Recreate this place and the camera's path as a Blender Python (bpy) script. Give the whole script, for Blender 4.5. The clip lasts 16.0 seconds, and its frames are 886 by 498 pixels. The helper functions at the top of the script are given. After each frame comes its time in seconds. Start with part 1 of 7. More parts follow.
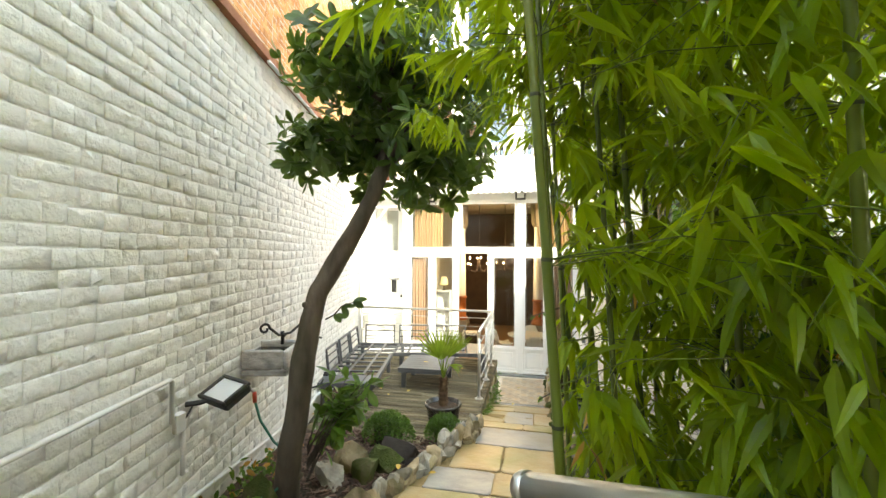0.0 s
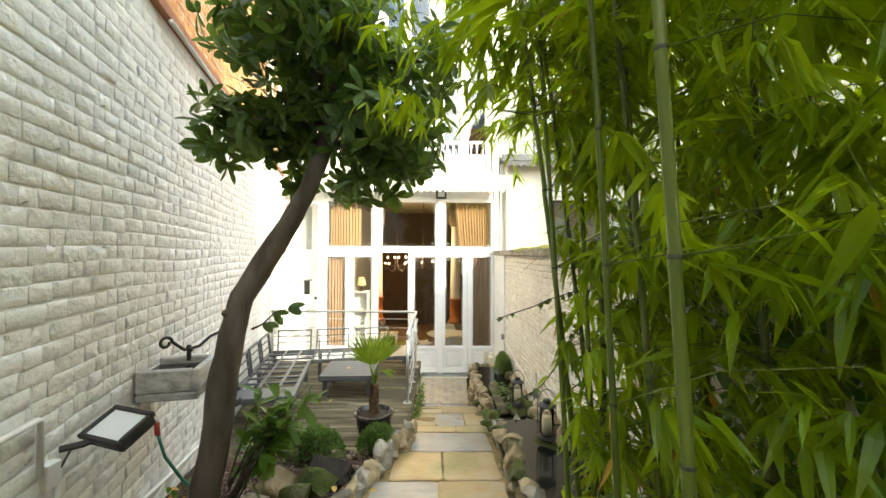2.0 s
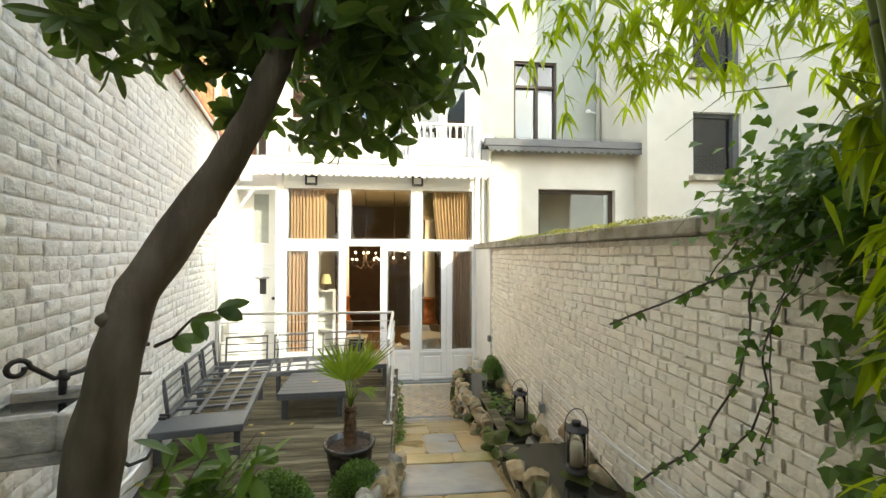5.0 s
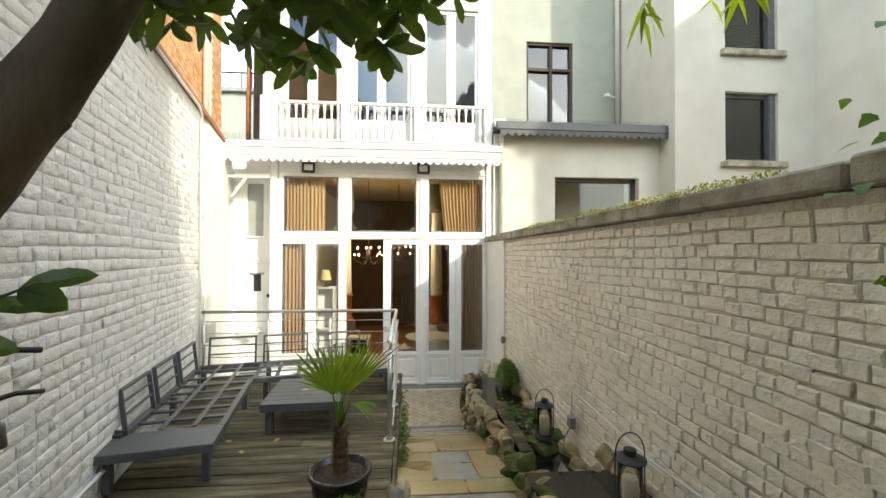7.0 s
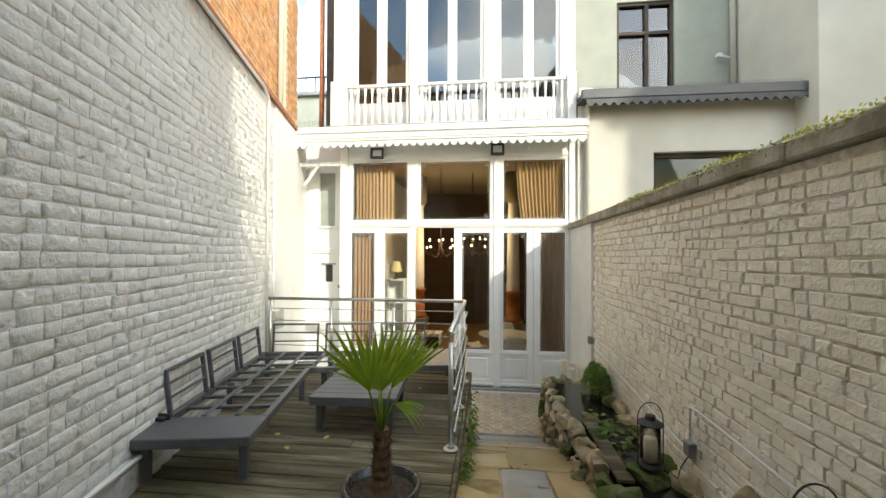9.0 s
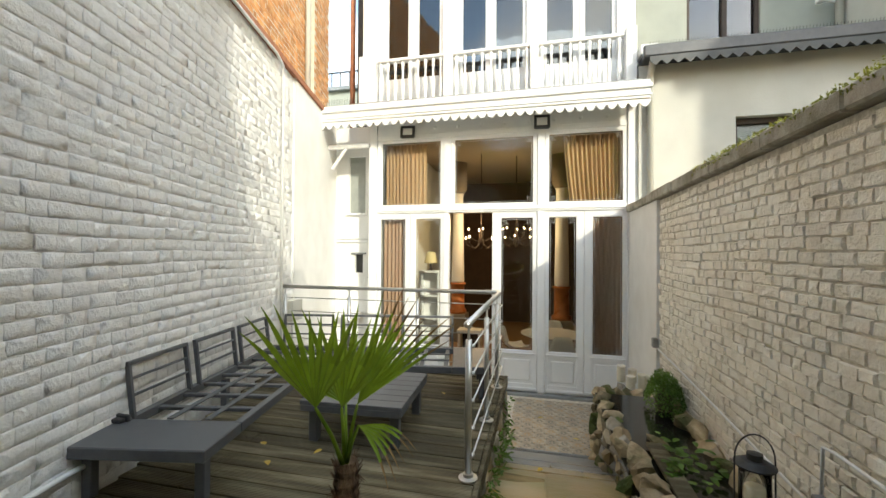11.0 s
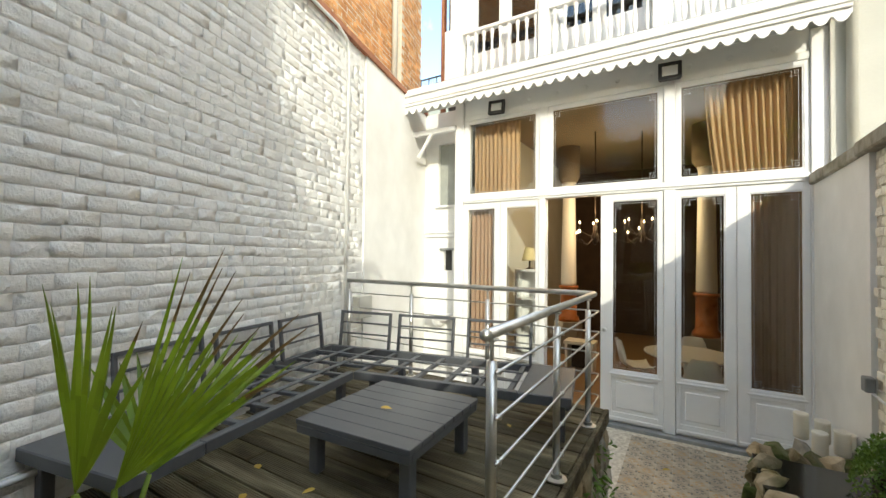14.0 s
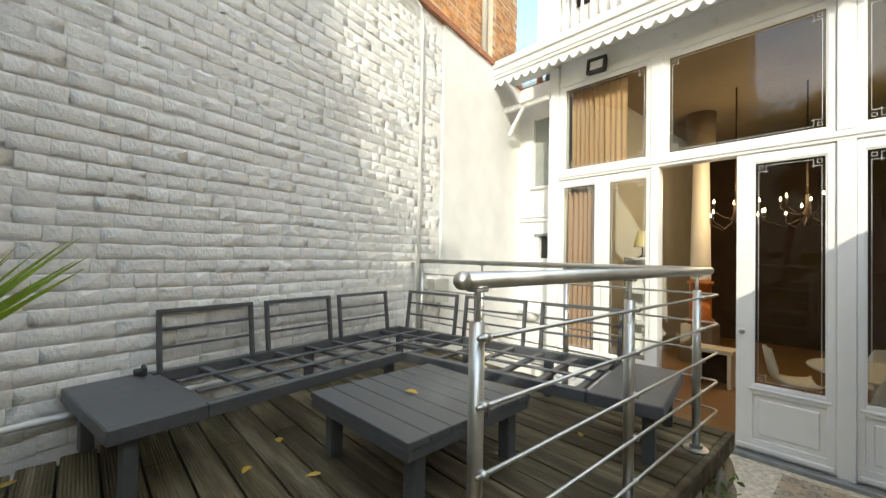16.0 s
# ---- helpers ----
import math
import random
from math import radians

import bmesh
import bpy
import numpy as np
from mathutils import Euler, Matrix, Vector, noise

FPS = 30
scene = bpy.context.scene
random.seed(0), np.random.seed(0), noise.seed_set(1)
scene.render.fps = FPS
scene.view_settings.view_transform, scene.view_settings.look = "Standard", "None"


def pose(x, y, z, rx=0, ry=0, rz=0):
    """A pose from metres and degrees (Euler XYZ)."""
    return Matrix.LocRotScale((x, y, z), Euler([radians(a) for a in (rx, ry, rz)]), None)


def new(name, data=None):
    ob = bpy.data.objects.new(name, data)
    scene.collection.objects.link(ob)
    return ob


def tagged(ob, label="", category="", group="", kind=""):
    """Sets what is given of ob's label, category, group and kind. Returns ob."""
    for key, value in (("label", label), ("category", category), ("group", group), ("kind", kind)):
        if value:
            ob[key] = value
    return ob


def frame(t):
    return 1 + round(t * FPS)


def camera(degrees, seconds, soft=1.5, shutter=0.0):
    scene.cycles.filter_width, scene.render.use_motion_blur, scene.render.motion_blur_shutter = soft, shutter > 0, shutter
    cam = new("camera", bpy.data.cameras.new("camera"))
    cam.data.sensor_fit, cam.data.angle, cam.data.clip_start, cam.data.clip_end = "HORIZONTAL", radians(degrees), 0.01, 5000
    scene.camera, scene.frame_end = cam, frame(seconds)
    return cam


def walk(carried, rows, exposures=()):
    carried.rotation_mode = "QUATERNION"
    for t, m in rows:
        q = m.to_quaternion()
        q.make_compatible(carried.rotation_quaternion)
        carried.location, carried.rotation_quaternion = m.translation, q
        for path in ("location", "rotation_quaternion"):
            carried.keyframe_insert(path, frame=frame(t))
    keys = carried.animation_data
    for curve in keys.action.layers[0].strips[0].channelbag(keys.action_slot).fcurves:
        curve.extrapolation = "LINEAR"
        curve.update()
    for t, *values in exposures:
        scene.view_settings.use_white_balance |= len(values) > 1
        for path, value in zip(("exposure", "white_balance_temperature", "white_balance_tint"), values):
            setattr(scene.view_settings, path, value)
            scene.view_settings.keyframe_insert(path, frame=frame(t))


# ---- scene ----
cam = camera(95.7, 16.0)
METRES, EYE, TILT, LEAN, TURN = 5.2, 2.82, 0.0, 0.0, 12.5
ROWS = [
    (0.0, 0.0, 0.0, 0.0, -0.0, 0.69, -0.32),
    (0.5, -0.008, 0.0087, -0.0009, -3.0, 0.74, -0.36),
    (1.0, -0.0192, 0.0176, -0.0005, -7.06, 0.7, -0.43),
    (1.5, -0.0328, 0.0266, -0.0004, -10.52, 0.64, -0.32),
    (2.0, -0.047, 0.0422, -0.0012, -12.96, 0.68, -0.3),
    (2.5, -0.0567, 0.0681, -0.0021, -14.43, 0.59, -0.27),
    (3.0, -0.0636, 0.0974, -0.0036, -15.59, 0.57, -0.27),
    (5.5, -0.0523, 0.2584, -0.0319, -18.29, 0.68, -0.16),
    (6.0, -0.0457, 0.2901, -0.0357, -18.26, 0.63, -0.16),
    (6.5, -0.0358, 0.3207, -0.0401, -18.15, 0.63, -0.13),
    (7.0, -0.0268, 0.3499, -0.0503, -17.34, 0.67, -0.13),
    (7.5, -0.0134, 0.3782, -0.0632, -14.77, 0.59, -0.23),
    (8.0, 0.0021, 0.407, -0.0706, -12.96, 0.85, -0.2),
    (8.5, 0.0125, 0.4342, -0.0789, -9.76, 0.84, -0.13),
    (9.0, 0.02, 0.4653, -0.0916, -6.12, 0.82, -0.23),
    (11.5, 0.0881, 0.6341, -0.1295, 2.48, 0.7, -0.36),
    (12.0, 0.1006, 0.6645, -0.1339, 4.67, 0.95, -0.35),
    (12.5, 0.1159, 0.6929, -0.1347, 7.67, 0.89, -0.32),
    (13.0, 0.1289, 0.7232, -0.1401, 11.29, 1.05, -0.58),
    (13.5, 0.1416, 0.756, -0.1468, 14.4, 0.71, -0.42),
    (14.0, 0.1546, 0.7869, -0.1514, 18.74, 1.08, -0.63),
    (14.5, 0.1659, 0.8165, -0.1569, 23.84, 0.7, -0.66),
    (15.0, 0.1754, 0.8515, -0.1705, 28.87, 0.94, -0.96),
    (15.5, 0.1832, 0.8769, -0.1829, 31.79, 0.68, -0.84),
    (16.0, 0.1929, 0.9022, -0.1932, 35.49, 0.95, -1.0),
]
EXPOSURES = [(0.0, 3.3, 7700, 1), (3.0, 3.0, 7600, 1), (5.5, 2.62, 7450, 2), (7.0, 2.3, 7300, 2), (9.0, 2.12, 7200, 3), (12.5, 2.03, 7100, 3), (16.0, 1.98, 7000, 3)]
walk(cam, [(t, pose(0, 0, EYE, TILT, LEAN, TURN) @ pose(METRES * x, METRES * y, METRES * z, 90 + pitch, roll, yaw)) for t, x, y, z, yaw, pitch, roll in ROWS], EXPOSURES)


# ---- light ----
SUN = Vector((0.57, -0.70, 0.42)).normalized()
world = bpy.data.worlds.new("sky")
scene.world = world
world.use_nodes = True
wn, wl = world.node_tree.nodes, world.node_tree.links
sky = wn.new("ShaderNodeTexSky")
sky.sky_type = "NISHITA"
sky.sun_disc = False
sky.sun_elevation = math.asin(SUN.z)
sky.sun_rotation = math.atan2(SUN.x, SUN.y)
sky.air_density, sky.dust_density, sky.ozone_density = 1.0, 0.6, 1.5
cloud_co = wn.new("ShaderNodeTexCoord")
cloud = wn.new("ShaderNodeTexNoise")
cloud.inputs["Scale"].default_value = 2.6
cloud.inputs["Detail"].default_value = 7.0
cloud.inputs["Roughness"].default_value = 0.55
cloud_ramp = wn.new("ShaderNodeValToRGB")
cloud_ramp.color_ramp.elements[0].position = 0.47
cloud_ramp.color_ramp.elements[1].position = 0.62
cloud_mix = wn.new("ShaderNodeMix")
cloud_mix.data_type = "RGBA"
cloud_mix.inputs["B"].default_value = (6.2, 6.4, 6.7, 1)
wl.new(cloud_co.outputs["Generated"], cloud.inputs["Vector"])
wl.new(cloud.outputs["Fac"], cloud_ramp.inputs["Fac"])
wl.new(cloud_ramp.outputs["Color"], cloud_mix.inputs["Factor"])
wl.new(sky.outputs["Color"], cloud_mix.inputs["A"])
wl.new(cloud_mix.outputs["Result"], wn["Background"].inputs["Color"])
wn["Background"].inputs["Strength"].default_value = 0.15
sun_data = bpy.data.lights.new("sun", "SUN")
sun_data.energy, sun_data.angle, sun_data.color = 0.95, radians(0.6), (1.0, 0.95, 0.86)
sun_ob = new("sun", sun_data)
sun_ob.rotation_euler = SUN.to_track_quat("Z", "Y").to_euler()

# ---- materials ----


def mat(name, colors, scale=6.0, rough=0.7, bump=0.2, bscale=40.0, metal=0.0, spec=0.3, rnd=0.0, stretch=(1, 1, 1), stain=None, stain_scale=0.7, stain_amt=0.0, coat=0.0, sub=0.0, detail=6.0, bdist=0.01):
    """Noise-mottled surface: colours blended by fine noise, a second colour by broad stains, relief by noise."""
    m = bpy.data.materials.new(name)
    m.use_nodes = True
    n, l = m.node_tree.nodes, m.node_tree.links
    b = n["Principled BSDF"]
    co = n.new("ShaderNodeTexCoord")
    mp = n.new("ShaderNodeMapping")
    mp.inputs["Scale"].default_value = stretch
    l.new(co.outputs["Object"], mp.inputs["Vector"])
    tx = n.new("ShaderNodeTexNoise")
    tx.inputs["Scale"].default_value, tx.inputs["Detail"].default_value = scale, detail
    l.new(mp.outputs["Vector"], tx.inputs["Vector"])
    rp = n.new("ShaderNodeValToRGB")
    els = rp.color_ramp.elements
    els[0].position, els[1].position = 0.3, 0.7
    els[0].color, els[1].color = (*colors[0], 1), (*colors[-1], 1)
    for i, c in enumerate(colors[1:-1]):
        e = els.new(0.3 + 0.4 * (i + 1) / (len(colors) - 1))
        e.color = (*c, 1)
    l.new(tx.outputs["Fac"], rp.inputs["Fac"])
    out = rp.outputs["Color"]
    if stain:
        t2 = n.new("ShaderNodeTexNoise")
        t2.inputs["Scale"].default_value, t2.inputs["Detail"].default_value = stain_scale, 5.0
        l.new(mp.outputs["Vector"], t2.inputs["Vector"])
        r2 = n.new("ShaderNodeValToRGB")
        r2.color_ramp.elements[0].position, r2.color_ramp.elements[1].position = 0.48, 0.72
        r2.color_ramp.elements[1].color = (stain_amt, stain_amt, stain_amt, 1)
        l.new(t2.outputs["Fac"], r2.inputs["Fac"])
        mx = n.new("ShaderNodeMix")
        mx.data_type = "RGBA"
        mx.inputs["B"].default_value = (*stain, 1)
        l.new(r2.outputs["Color"], mx.inputs["Factor"])
        l.new(out, mx.inputs["A"])
        out = mx.outputs["Result"]
    if rnd:
        oi = n.new("ShaderNodeObjectInfo")
        geo = n.new("ShaderNodeNewGeometry")
        ad = n.new("ShaderNodeMath")
        ad.operation = "ADD"
        l.new(oi.outputs["Random"], ad.inputs[0])
        l.new(geo.outputs["Random Per Island"], ad.inputs[1])
        fr = n.new("ShaderNodeMath")
        fr.operation = "FRACT"
        l.new(ad.outputs[0], fr.inputs[0])
        mr = n.new("ShaderNodeMapRange")
        mr.inputs["To Min"].default_value, mr.inputs["To Max"].default_value = 1 - rnd, 1 + rnd
        l.new(fr.outputs[0], mr.inputs["Value"])
        hs = n.new("ShaderNodeHueSaturation")
        l.new(mr.outputs["Result"], hs.inputs["Value"])
        l.new(out, hs.inputs["Color"])
        out = hs.outputs["Color"]
    l.new(out, b.inputs["Base Color"])
    rr = n.new("ShaderNodeMapRange")
    rr.inputs["To Min"].default_value, rr.inputs["To Max"].default_value = max(rough - 0.12, 0.02), min(rough + 0.12, 1)
    l.new(tx.outputs["Fac"], rr.inputs["Value"])
    l.new(rr.outputs["Result"], b.inputs["Roughness"])
    b.inputs["Metallic"].default_value = metal
    b.inputs["Specular IOR Level"].default_value = spec
    b.inputs["Coat Weight"].default_value = coat
    if sub:
        b.inputs["Subsurface Weight"].default_value = sub
    if bump:
        t3 = n.new("ShaderNodeTexNoise")
        t3.inputs["Scale"].default_value, t3.inputs["Detail"].default_value = bscale, 9.0
        t3.inputs["Roughness"].default_value = 0.58
        l.new(mp.outputs["Vector"], t3.inputs["Vector"])
        bp = n.new("ShaderNodeBump")
        bp.inputs["Strength"].default_value, bp.inputs["Distance"].default_value = bump, bdist
        l.new(t3.outputs["Fac"], bp.inputs["Height"])
        l.new(bp.outputs["Normal"], b.inputs["Normal"])
    return m


def leaf_mat(name, colors, back=(0.35, 0.55, 0.05), trans=0.35, rough=0.4, scale=3.0, rnd=0.35):
    """Leaf: mottled colour, soft sheen, and light that comes through."""
    m = mat(name, colors, scale=scale, rough=rough, bump=0.0, rnd=rnd, spec=0.4)
    n, l = m.node_tree.nodes, m.node_tree.links
    b = n["Principled BSDF"]
    src = b.inputs["Base Color"].links[0].from_socket
    tr = n.new("ShaderNodeBsdfTranslucent")
    mul = n.new("ShaderNodeMix")
    mul.data_type = "RGBA"
    mul.inputs["Factor"].default_value = 0.6
    mul.inputs["B"].default_value = (*back, 1)
    l.new(src, mul.inputs["A"])
    l.new(mul.outputs["Result"], tr.inputs["Color"])
    mx = n.new("ShaderNodeMixShader")
    mx.inputs["Fac"].default_value = trans
    l.new(b.outputs["BSDF"], mx.inputs[1])
    l.new(tr.outputs["BSDF"], mx.inputs[2])
    l.new(mx.outputs["Shader"], n["Material Output"].inputs["Surface"])
    return m


def glass_mat(name, tint=(0.9, 0.92, 0.9), ior=1.5):
    m = bpy.data.materials.new(name)
    m.use_nodes = True
    n, l = m.node_tree.nodes, m.node_tree.links
    n.remove(n["Principled BSDF"])
    tr = n.new("ShaderNodeBsdfTransparent")
    tr.inputs["Color"].default_value = (*tint, 1)
    gl = n.new("ShaderNodeBsdfGlossy")
    gl.inputs["Roughness"].default_value = 0.01
    tx = n.new("ShaderNodeTexNoise")
    tx.inputs["Scale"].default_value = 1.3
    bp = n.new("ShaderNodeBump")
    bp.inputs["Strength"].default_value, bp.inputs["Distance"].default_value = 0.15, 0.02
    l.new(tx.outputs["Fac"], bp.inputs["Height"])
    l.new(bp.outputs["Normal"], gl.inputs["Normal"])
    fr = n.new("ShaderNodeFresnel")
    fr.inputs["IOR"].default_value = ior
    mx = n.new("ShaderNodeMixShader")
    l.new(fr.outputs["Fac"], mx.inputs["Fac"])
    l.new(tr.outputs["BSDF"], mx.inputs[1])
    l.new(gl.outputs["BSDF"], mx.inputs[2])
    l.new(mx.outputs["Shader"], n["Material Output"].inputs["Surface"])
    return m


def glow_mat(name, color, strength):
    m = bpy.data.materials.new(name)
    m.use_nodes = True
    b = m.node_tree.nodes["Principled BSDF"]
    b.inputs["Base Color"].default_value = (*color, 1)
    b.inputs["Emission Color"].default_value = (*color, 1)
    b.inputs["Emission Strength"].default_value = strength
    return m


M_BRICK_L = mat("white_painted_brick", [(0.74, 0.745, 0.735), (0.79, 0.79, 0.77), (0.82, 0.82, 0.80)], scale=7, rough=0.6, bump=0.9, bscale=22, stain=(0.66, 0.655, 0.61), stain_amt=0.4, stain_scale=0.9, rnd=0.02, bdist=0.018)
M_BRICK_R = mat("cream_painted_brick", [(0.76, 0.715, 0.61), (0.85, 0.81, 0.71), (0.88, 0.85, 0.77)], scale=8, rough=0.7, bump=0.9, bscale=34, stain=(0.64, 0.57, 0.46), stain_amt=0.4, stain_scale=1.3, rnd=0.05, bdist=0.014)
M_MORTAR_L = mat("painted_mortar_white", [(0.70, 0.70, 0.68), (0.79, 0.79, 0.77)], scale=25, rough=0.8, bump=0.5, bscale=90)
M_MORTAR_R = mat("painted_mortar_cream", [(0.42, 0.37, 0.29), (0.74, 0.69, 0.59)], scale=25, rough=0.9, bump=0.5, bscale=90)
M_PLASTER = mat("white_plaster", [(0.74, 0.74, 0.72), (0.82, 0.82, 0.80)], scale=3, rough=0.8, bump=0.25, bscale=30, stain=(0.58, 0.57, 0.53), stain_amt=0.35, stain_scale=1.1)
M_CREAM = mat("cream_render", [(0.50, 0.495, 0.445), (0.57, 0.565, 0.51)], scale=2, rough=0.85, bump=0.2, bscale=40, stain=(0.42, 0.41, 0.35), stain_amt=0.4)
M_GREYWALL = mat("grey_green_render", [(0.30, 0.32, 0.28), (0.37, 0.385, 0.34)], scale=2, rough=0.85, bump=0.2, bscale=40, stain=(0.34, 0.34, 0.30), stain_amt=0.35)
M_PAINT = mat("white_gloss_paint", [(0.72, 0.73, 0.73), (0.79, 0.79, 0.78)], scale=5, rough=0.38, bump=0.08, bscale=60, stain=(0.62, 0.61, 0.57), stain_amt=0.3, stain_scale=2.5, spec=0.5)
M_GREYPAINT = mat("grey_paint", [(0.065, 0.07, 0.073), (0.10, 0.105, 0.105)], scale=6, rough=0.5, bump=0.1, bscale=50)
M_ORANGE = mat("orange_brick", [(0.45, 0.20, 0.08), (0.58, 0.29, 0.12), (0.66, 0.40, 0.19)], scale=7, rough=0.85, bump=0.5, bscale=60, rnd=0.22)
M_ORANGE_M = mat("orange_mortar", [(0.55, 0.47, 0.37), (0.66, 0.58, 0.47)], scale=20, rough=0.9, bump=0.4)
M_COPING = mat("mossy_concrete", [(0.22, 0.20, 0.15), (0.36, 0.33, 0.27), (0.44, 0.41, 0.35)], scale=9, rough=0.9, bump=0.7, bscale=45, stain=(0.10, 0.10, 0.05), stain_amt=0.7, stain_scale=2.2)
M_TERRA = mat("terracotta", [(0.30, 0.12, 0.07), (0.42, 0.2, 0.12)], scale=9, rough=0.85, bump=0.5, bscale=45)
M_DECK = mat("weathered_decking", [(0.048, 0.038, 0.020), (0.118, 0.095, 0.052), (0.27, 0.235, 0.155)], scale=5, rough=0.6, bump=0.5, bscale=30, stretch=(0.35, 3, 3), stain=(0.06, 0.055, 0.026), stain_amt=0.75, stain_scale=1.6, rnd=0.28)
M_ANTHRA = mat("anthracite_powder_coat", [(0.075, 0.080, 0.088), (0.095, 0.10, 0.108)], scale=18, rough=0.42, bump=0.06, bscale=220, spec=0.45, stain=(0.12, 0.12, 0.12), stain_amt=0.3, stain_scale=4)
M_STEEL = mat("brushed_steel", [(0.50, 0.50, 0.49), (0.60, 0.60, 0.58)], scale=12, rough=0.36, bump=0.0, metal=1.0)
M_BLACKMETAL = mat("black_metal", [(0.018, 0.018, 0.019), (0.035, 0.034, 0.034)], scale=20, rough=0.5, bump=0.15, bscale=120, spec=0.5)
M_ZINC = mat("zinc", [(0.20, 0.21, 0.215), (0.30, 0.31, 0.31)], scale=8, rough=0.5, bump=0.1, metal=0.4)
M_BARK = mat("bark", [(0.055, 0.042, 0.032), (0.105, 0.085, 0.068), (0.15, 0.125, 0.10)], scale=10, rough=0.85, bump=0.9, bscale=30, stretch=(1, 1, 0.35), stain=(0.06, 0.065, 0.03), stain_amt=0.5, stain_scale=3, bdist=0.012)
M_ROCK = mat("grey_rock", [(0.16, 0.15, 0.13), (0.31, 0.285, 0.24), (0.48, 0.45, 0.39)], scale=7, rough=0.85, bump=0.8, bscale=22, stain=(0.30, 0.22, 0.10), stain_amt=0.5, stain_scale=3.0, rnd=0.25, bdist=0.02)
M_ROCKTAN = mat("tan_rock", [(0.20, 0.145, 0.075), (0.37, 0.285, 0.175), (0.50, 0.41, 0.28)], scale=7, rough=0.85, bump=0.8, bscale=22, stain=(0.06, 0.075, 0.018), stain_amt=0.9, stain_scale=4.5, rnd=0.3, bdist=0.02)
M_MOSSROCK = mat("mossy_rock", [(0.035, 0.05, 0.012), (0.075, 0.10, 0.02), (0.17, 0.15, 0.09)], scale=5, rough=0.95, bump=0.9, bscale=60, rnd=0.15, bdist=0.02)
M_FLAG = mat("sandstone_flag", [(0.27, 0.18, 0.075), (0.38, 0.27, 0.125), (0.42, 0.35, 0.235)], scale=2.6, rough=0.32, bump=0.5, bscale=18, stain=(0.20, 0.19, 0.05), stain_amt=0.95, stain_scale=2.0, rnd=0.15, spec=0.5)
M_SLATE = mat("blue_slate_flag", [(0.17, 0.175, 0.18), (0.26, 0.26, 0.255), (0.34, 0.32, 0.29)], scale=5, rough=0.35, bump=0.4, bscale=16, stain=(0.25, 0.19, 0.10), stain_amt=0.8, stain_scale=2.2, rnd=0.12, spec=0.5)
M_PATHBED = mat("mossy_joint", [(0.13, 0.10, 0.04), (0.24, 0.175, 0.08), (0.33, 0.25, 0.13)], scale=9, rough=0.9, bump=0.8, bscale=50)
M_SOIL = mat("bark_mulch_soil", [(0.030, 0.021, 0.015), (0.07, 0.05, 0.036), (0.12, 0.085, 0.062)], scale=35, rough=0.95, bump=1.0, bscale=70, bdist=0.02)
M_WATER = mat("dark_pond_water", [(0.008, 0.010, 0.008), (0.016, 0.017, 0.012)], scale=3, rough=0.06, bump=0.03, bscale=8, spec=0.6)
M_GROUND = mat("garden_ground", [(0.05, 0.06, 0.025), (0.10, 0.09, 0.05)], scale=3, rough=0.95, bump=0.5)
M_LEAF = leaf_mat("loquat_leaf", [(0.034, 0.070, 0.018), (0.062, 0.115, 0.028), (0.095, 0.15, 0.04)], back=(0.26, 0.40, 0.04), trans=0.36, rough=0.35)
M_BAMLEAF = leaf_mat("bamboo_leaf", [(0.095, 0.165, 0.007), (0.165, 0.26, 0.010), (0.27, 0.36, 0.020)], back=(0.60, 0.74, 0.025), trans=0.58, rough=0.36)
M_BAMOLD = leaf_mat("withered_bamboo_leaf", [(0.45, 0.22, 0.03), (0.55, 0.33, 0.08)], back=(0.6, 0.35, 0.05), trans=0.3)
M_CULM = mat("bamboo_culm", [(0.060, 0.085, 0.012), (0.10, 0.13, 0.018), (0.14, 0.15, 0.03)], scale=6, rough=0.38, bump=0.1, bscale=40, stretch=(1, 1, 0.2), spec=0.4, rnd=0.25)
M_CULMDK = mat("bamboo_node", [(0.03, 0.04, 0.02), (0.06, 0.065, 0.035)], scale=9, rough=0.6)
M_IVY = leaf_mat("ivy_leaf", [(0.03, 0.08, 0.014), (0.07, 0.15, 0.022), (0.14, 0.23, 0.035)], back=(0.25, 0.45, 0.04), trans=0.35, rough=0.38)
M_PALM = leaf_mat("palm_frond", [(0.085, 0.16, 0.012), (0.14, 0.23, 0.02), (0.20, 0.28, 0.035)], back=(0.4, 0.55, 0.04), trans=0.35, rough=0.38, scale=6, rnd=0.25)
M_PALMDRY = leaf_mat("dry_palm_tip", [(0.13, 0.09, 0.035), (0.26, 0.16, 0.06)], back=(0.2, 0.1, 0.04), trans=0.15)
M_PALMTRUNK = mat("fibrous_palm_trunk", [(0.045, 0.025, 0.015), (0.12, 0.07, 0.04), (0.19, 0.12, 0.07)], scale=14, rough=0.95, bump=1.0, bscale=50, stretch=(2, 2, 0.5), bdist=0.015)
M_BOX = leaf_mat("boxwood_leaf", [(0.05, 0.11, 0.018), (0.09, 0.17, 0.03), (0.12, 0.21, 0.04)], back=(0.25, 0.42, 0.05), trans=0.3)
M_POT = mat("glazed_dark_pot", [(0.018, 0.016, 0.015), (0.035, 0.03, 0.028)], scale=8, rough=0.25, bump=0.1, spec=0.5)
M_CURTAIN = mat("golden_curtain", [(0.50, 0.31, 0.165), (0.62, 0.42, 0.25)], scale=40, rough=0.9, bump=0.3, bscale=300, sub=0.0)
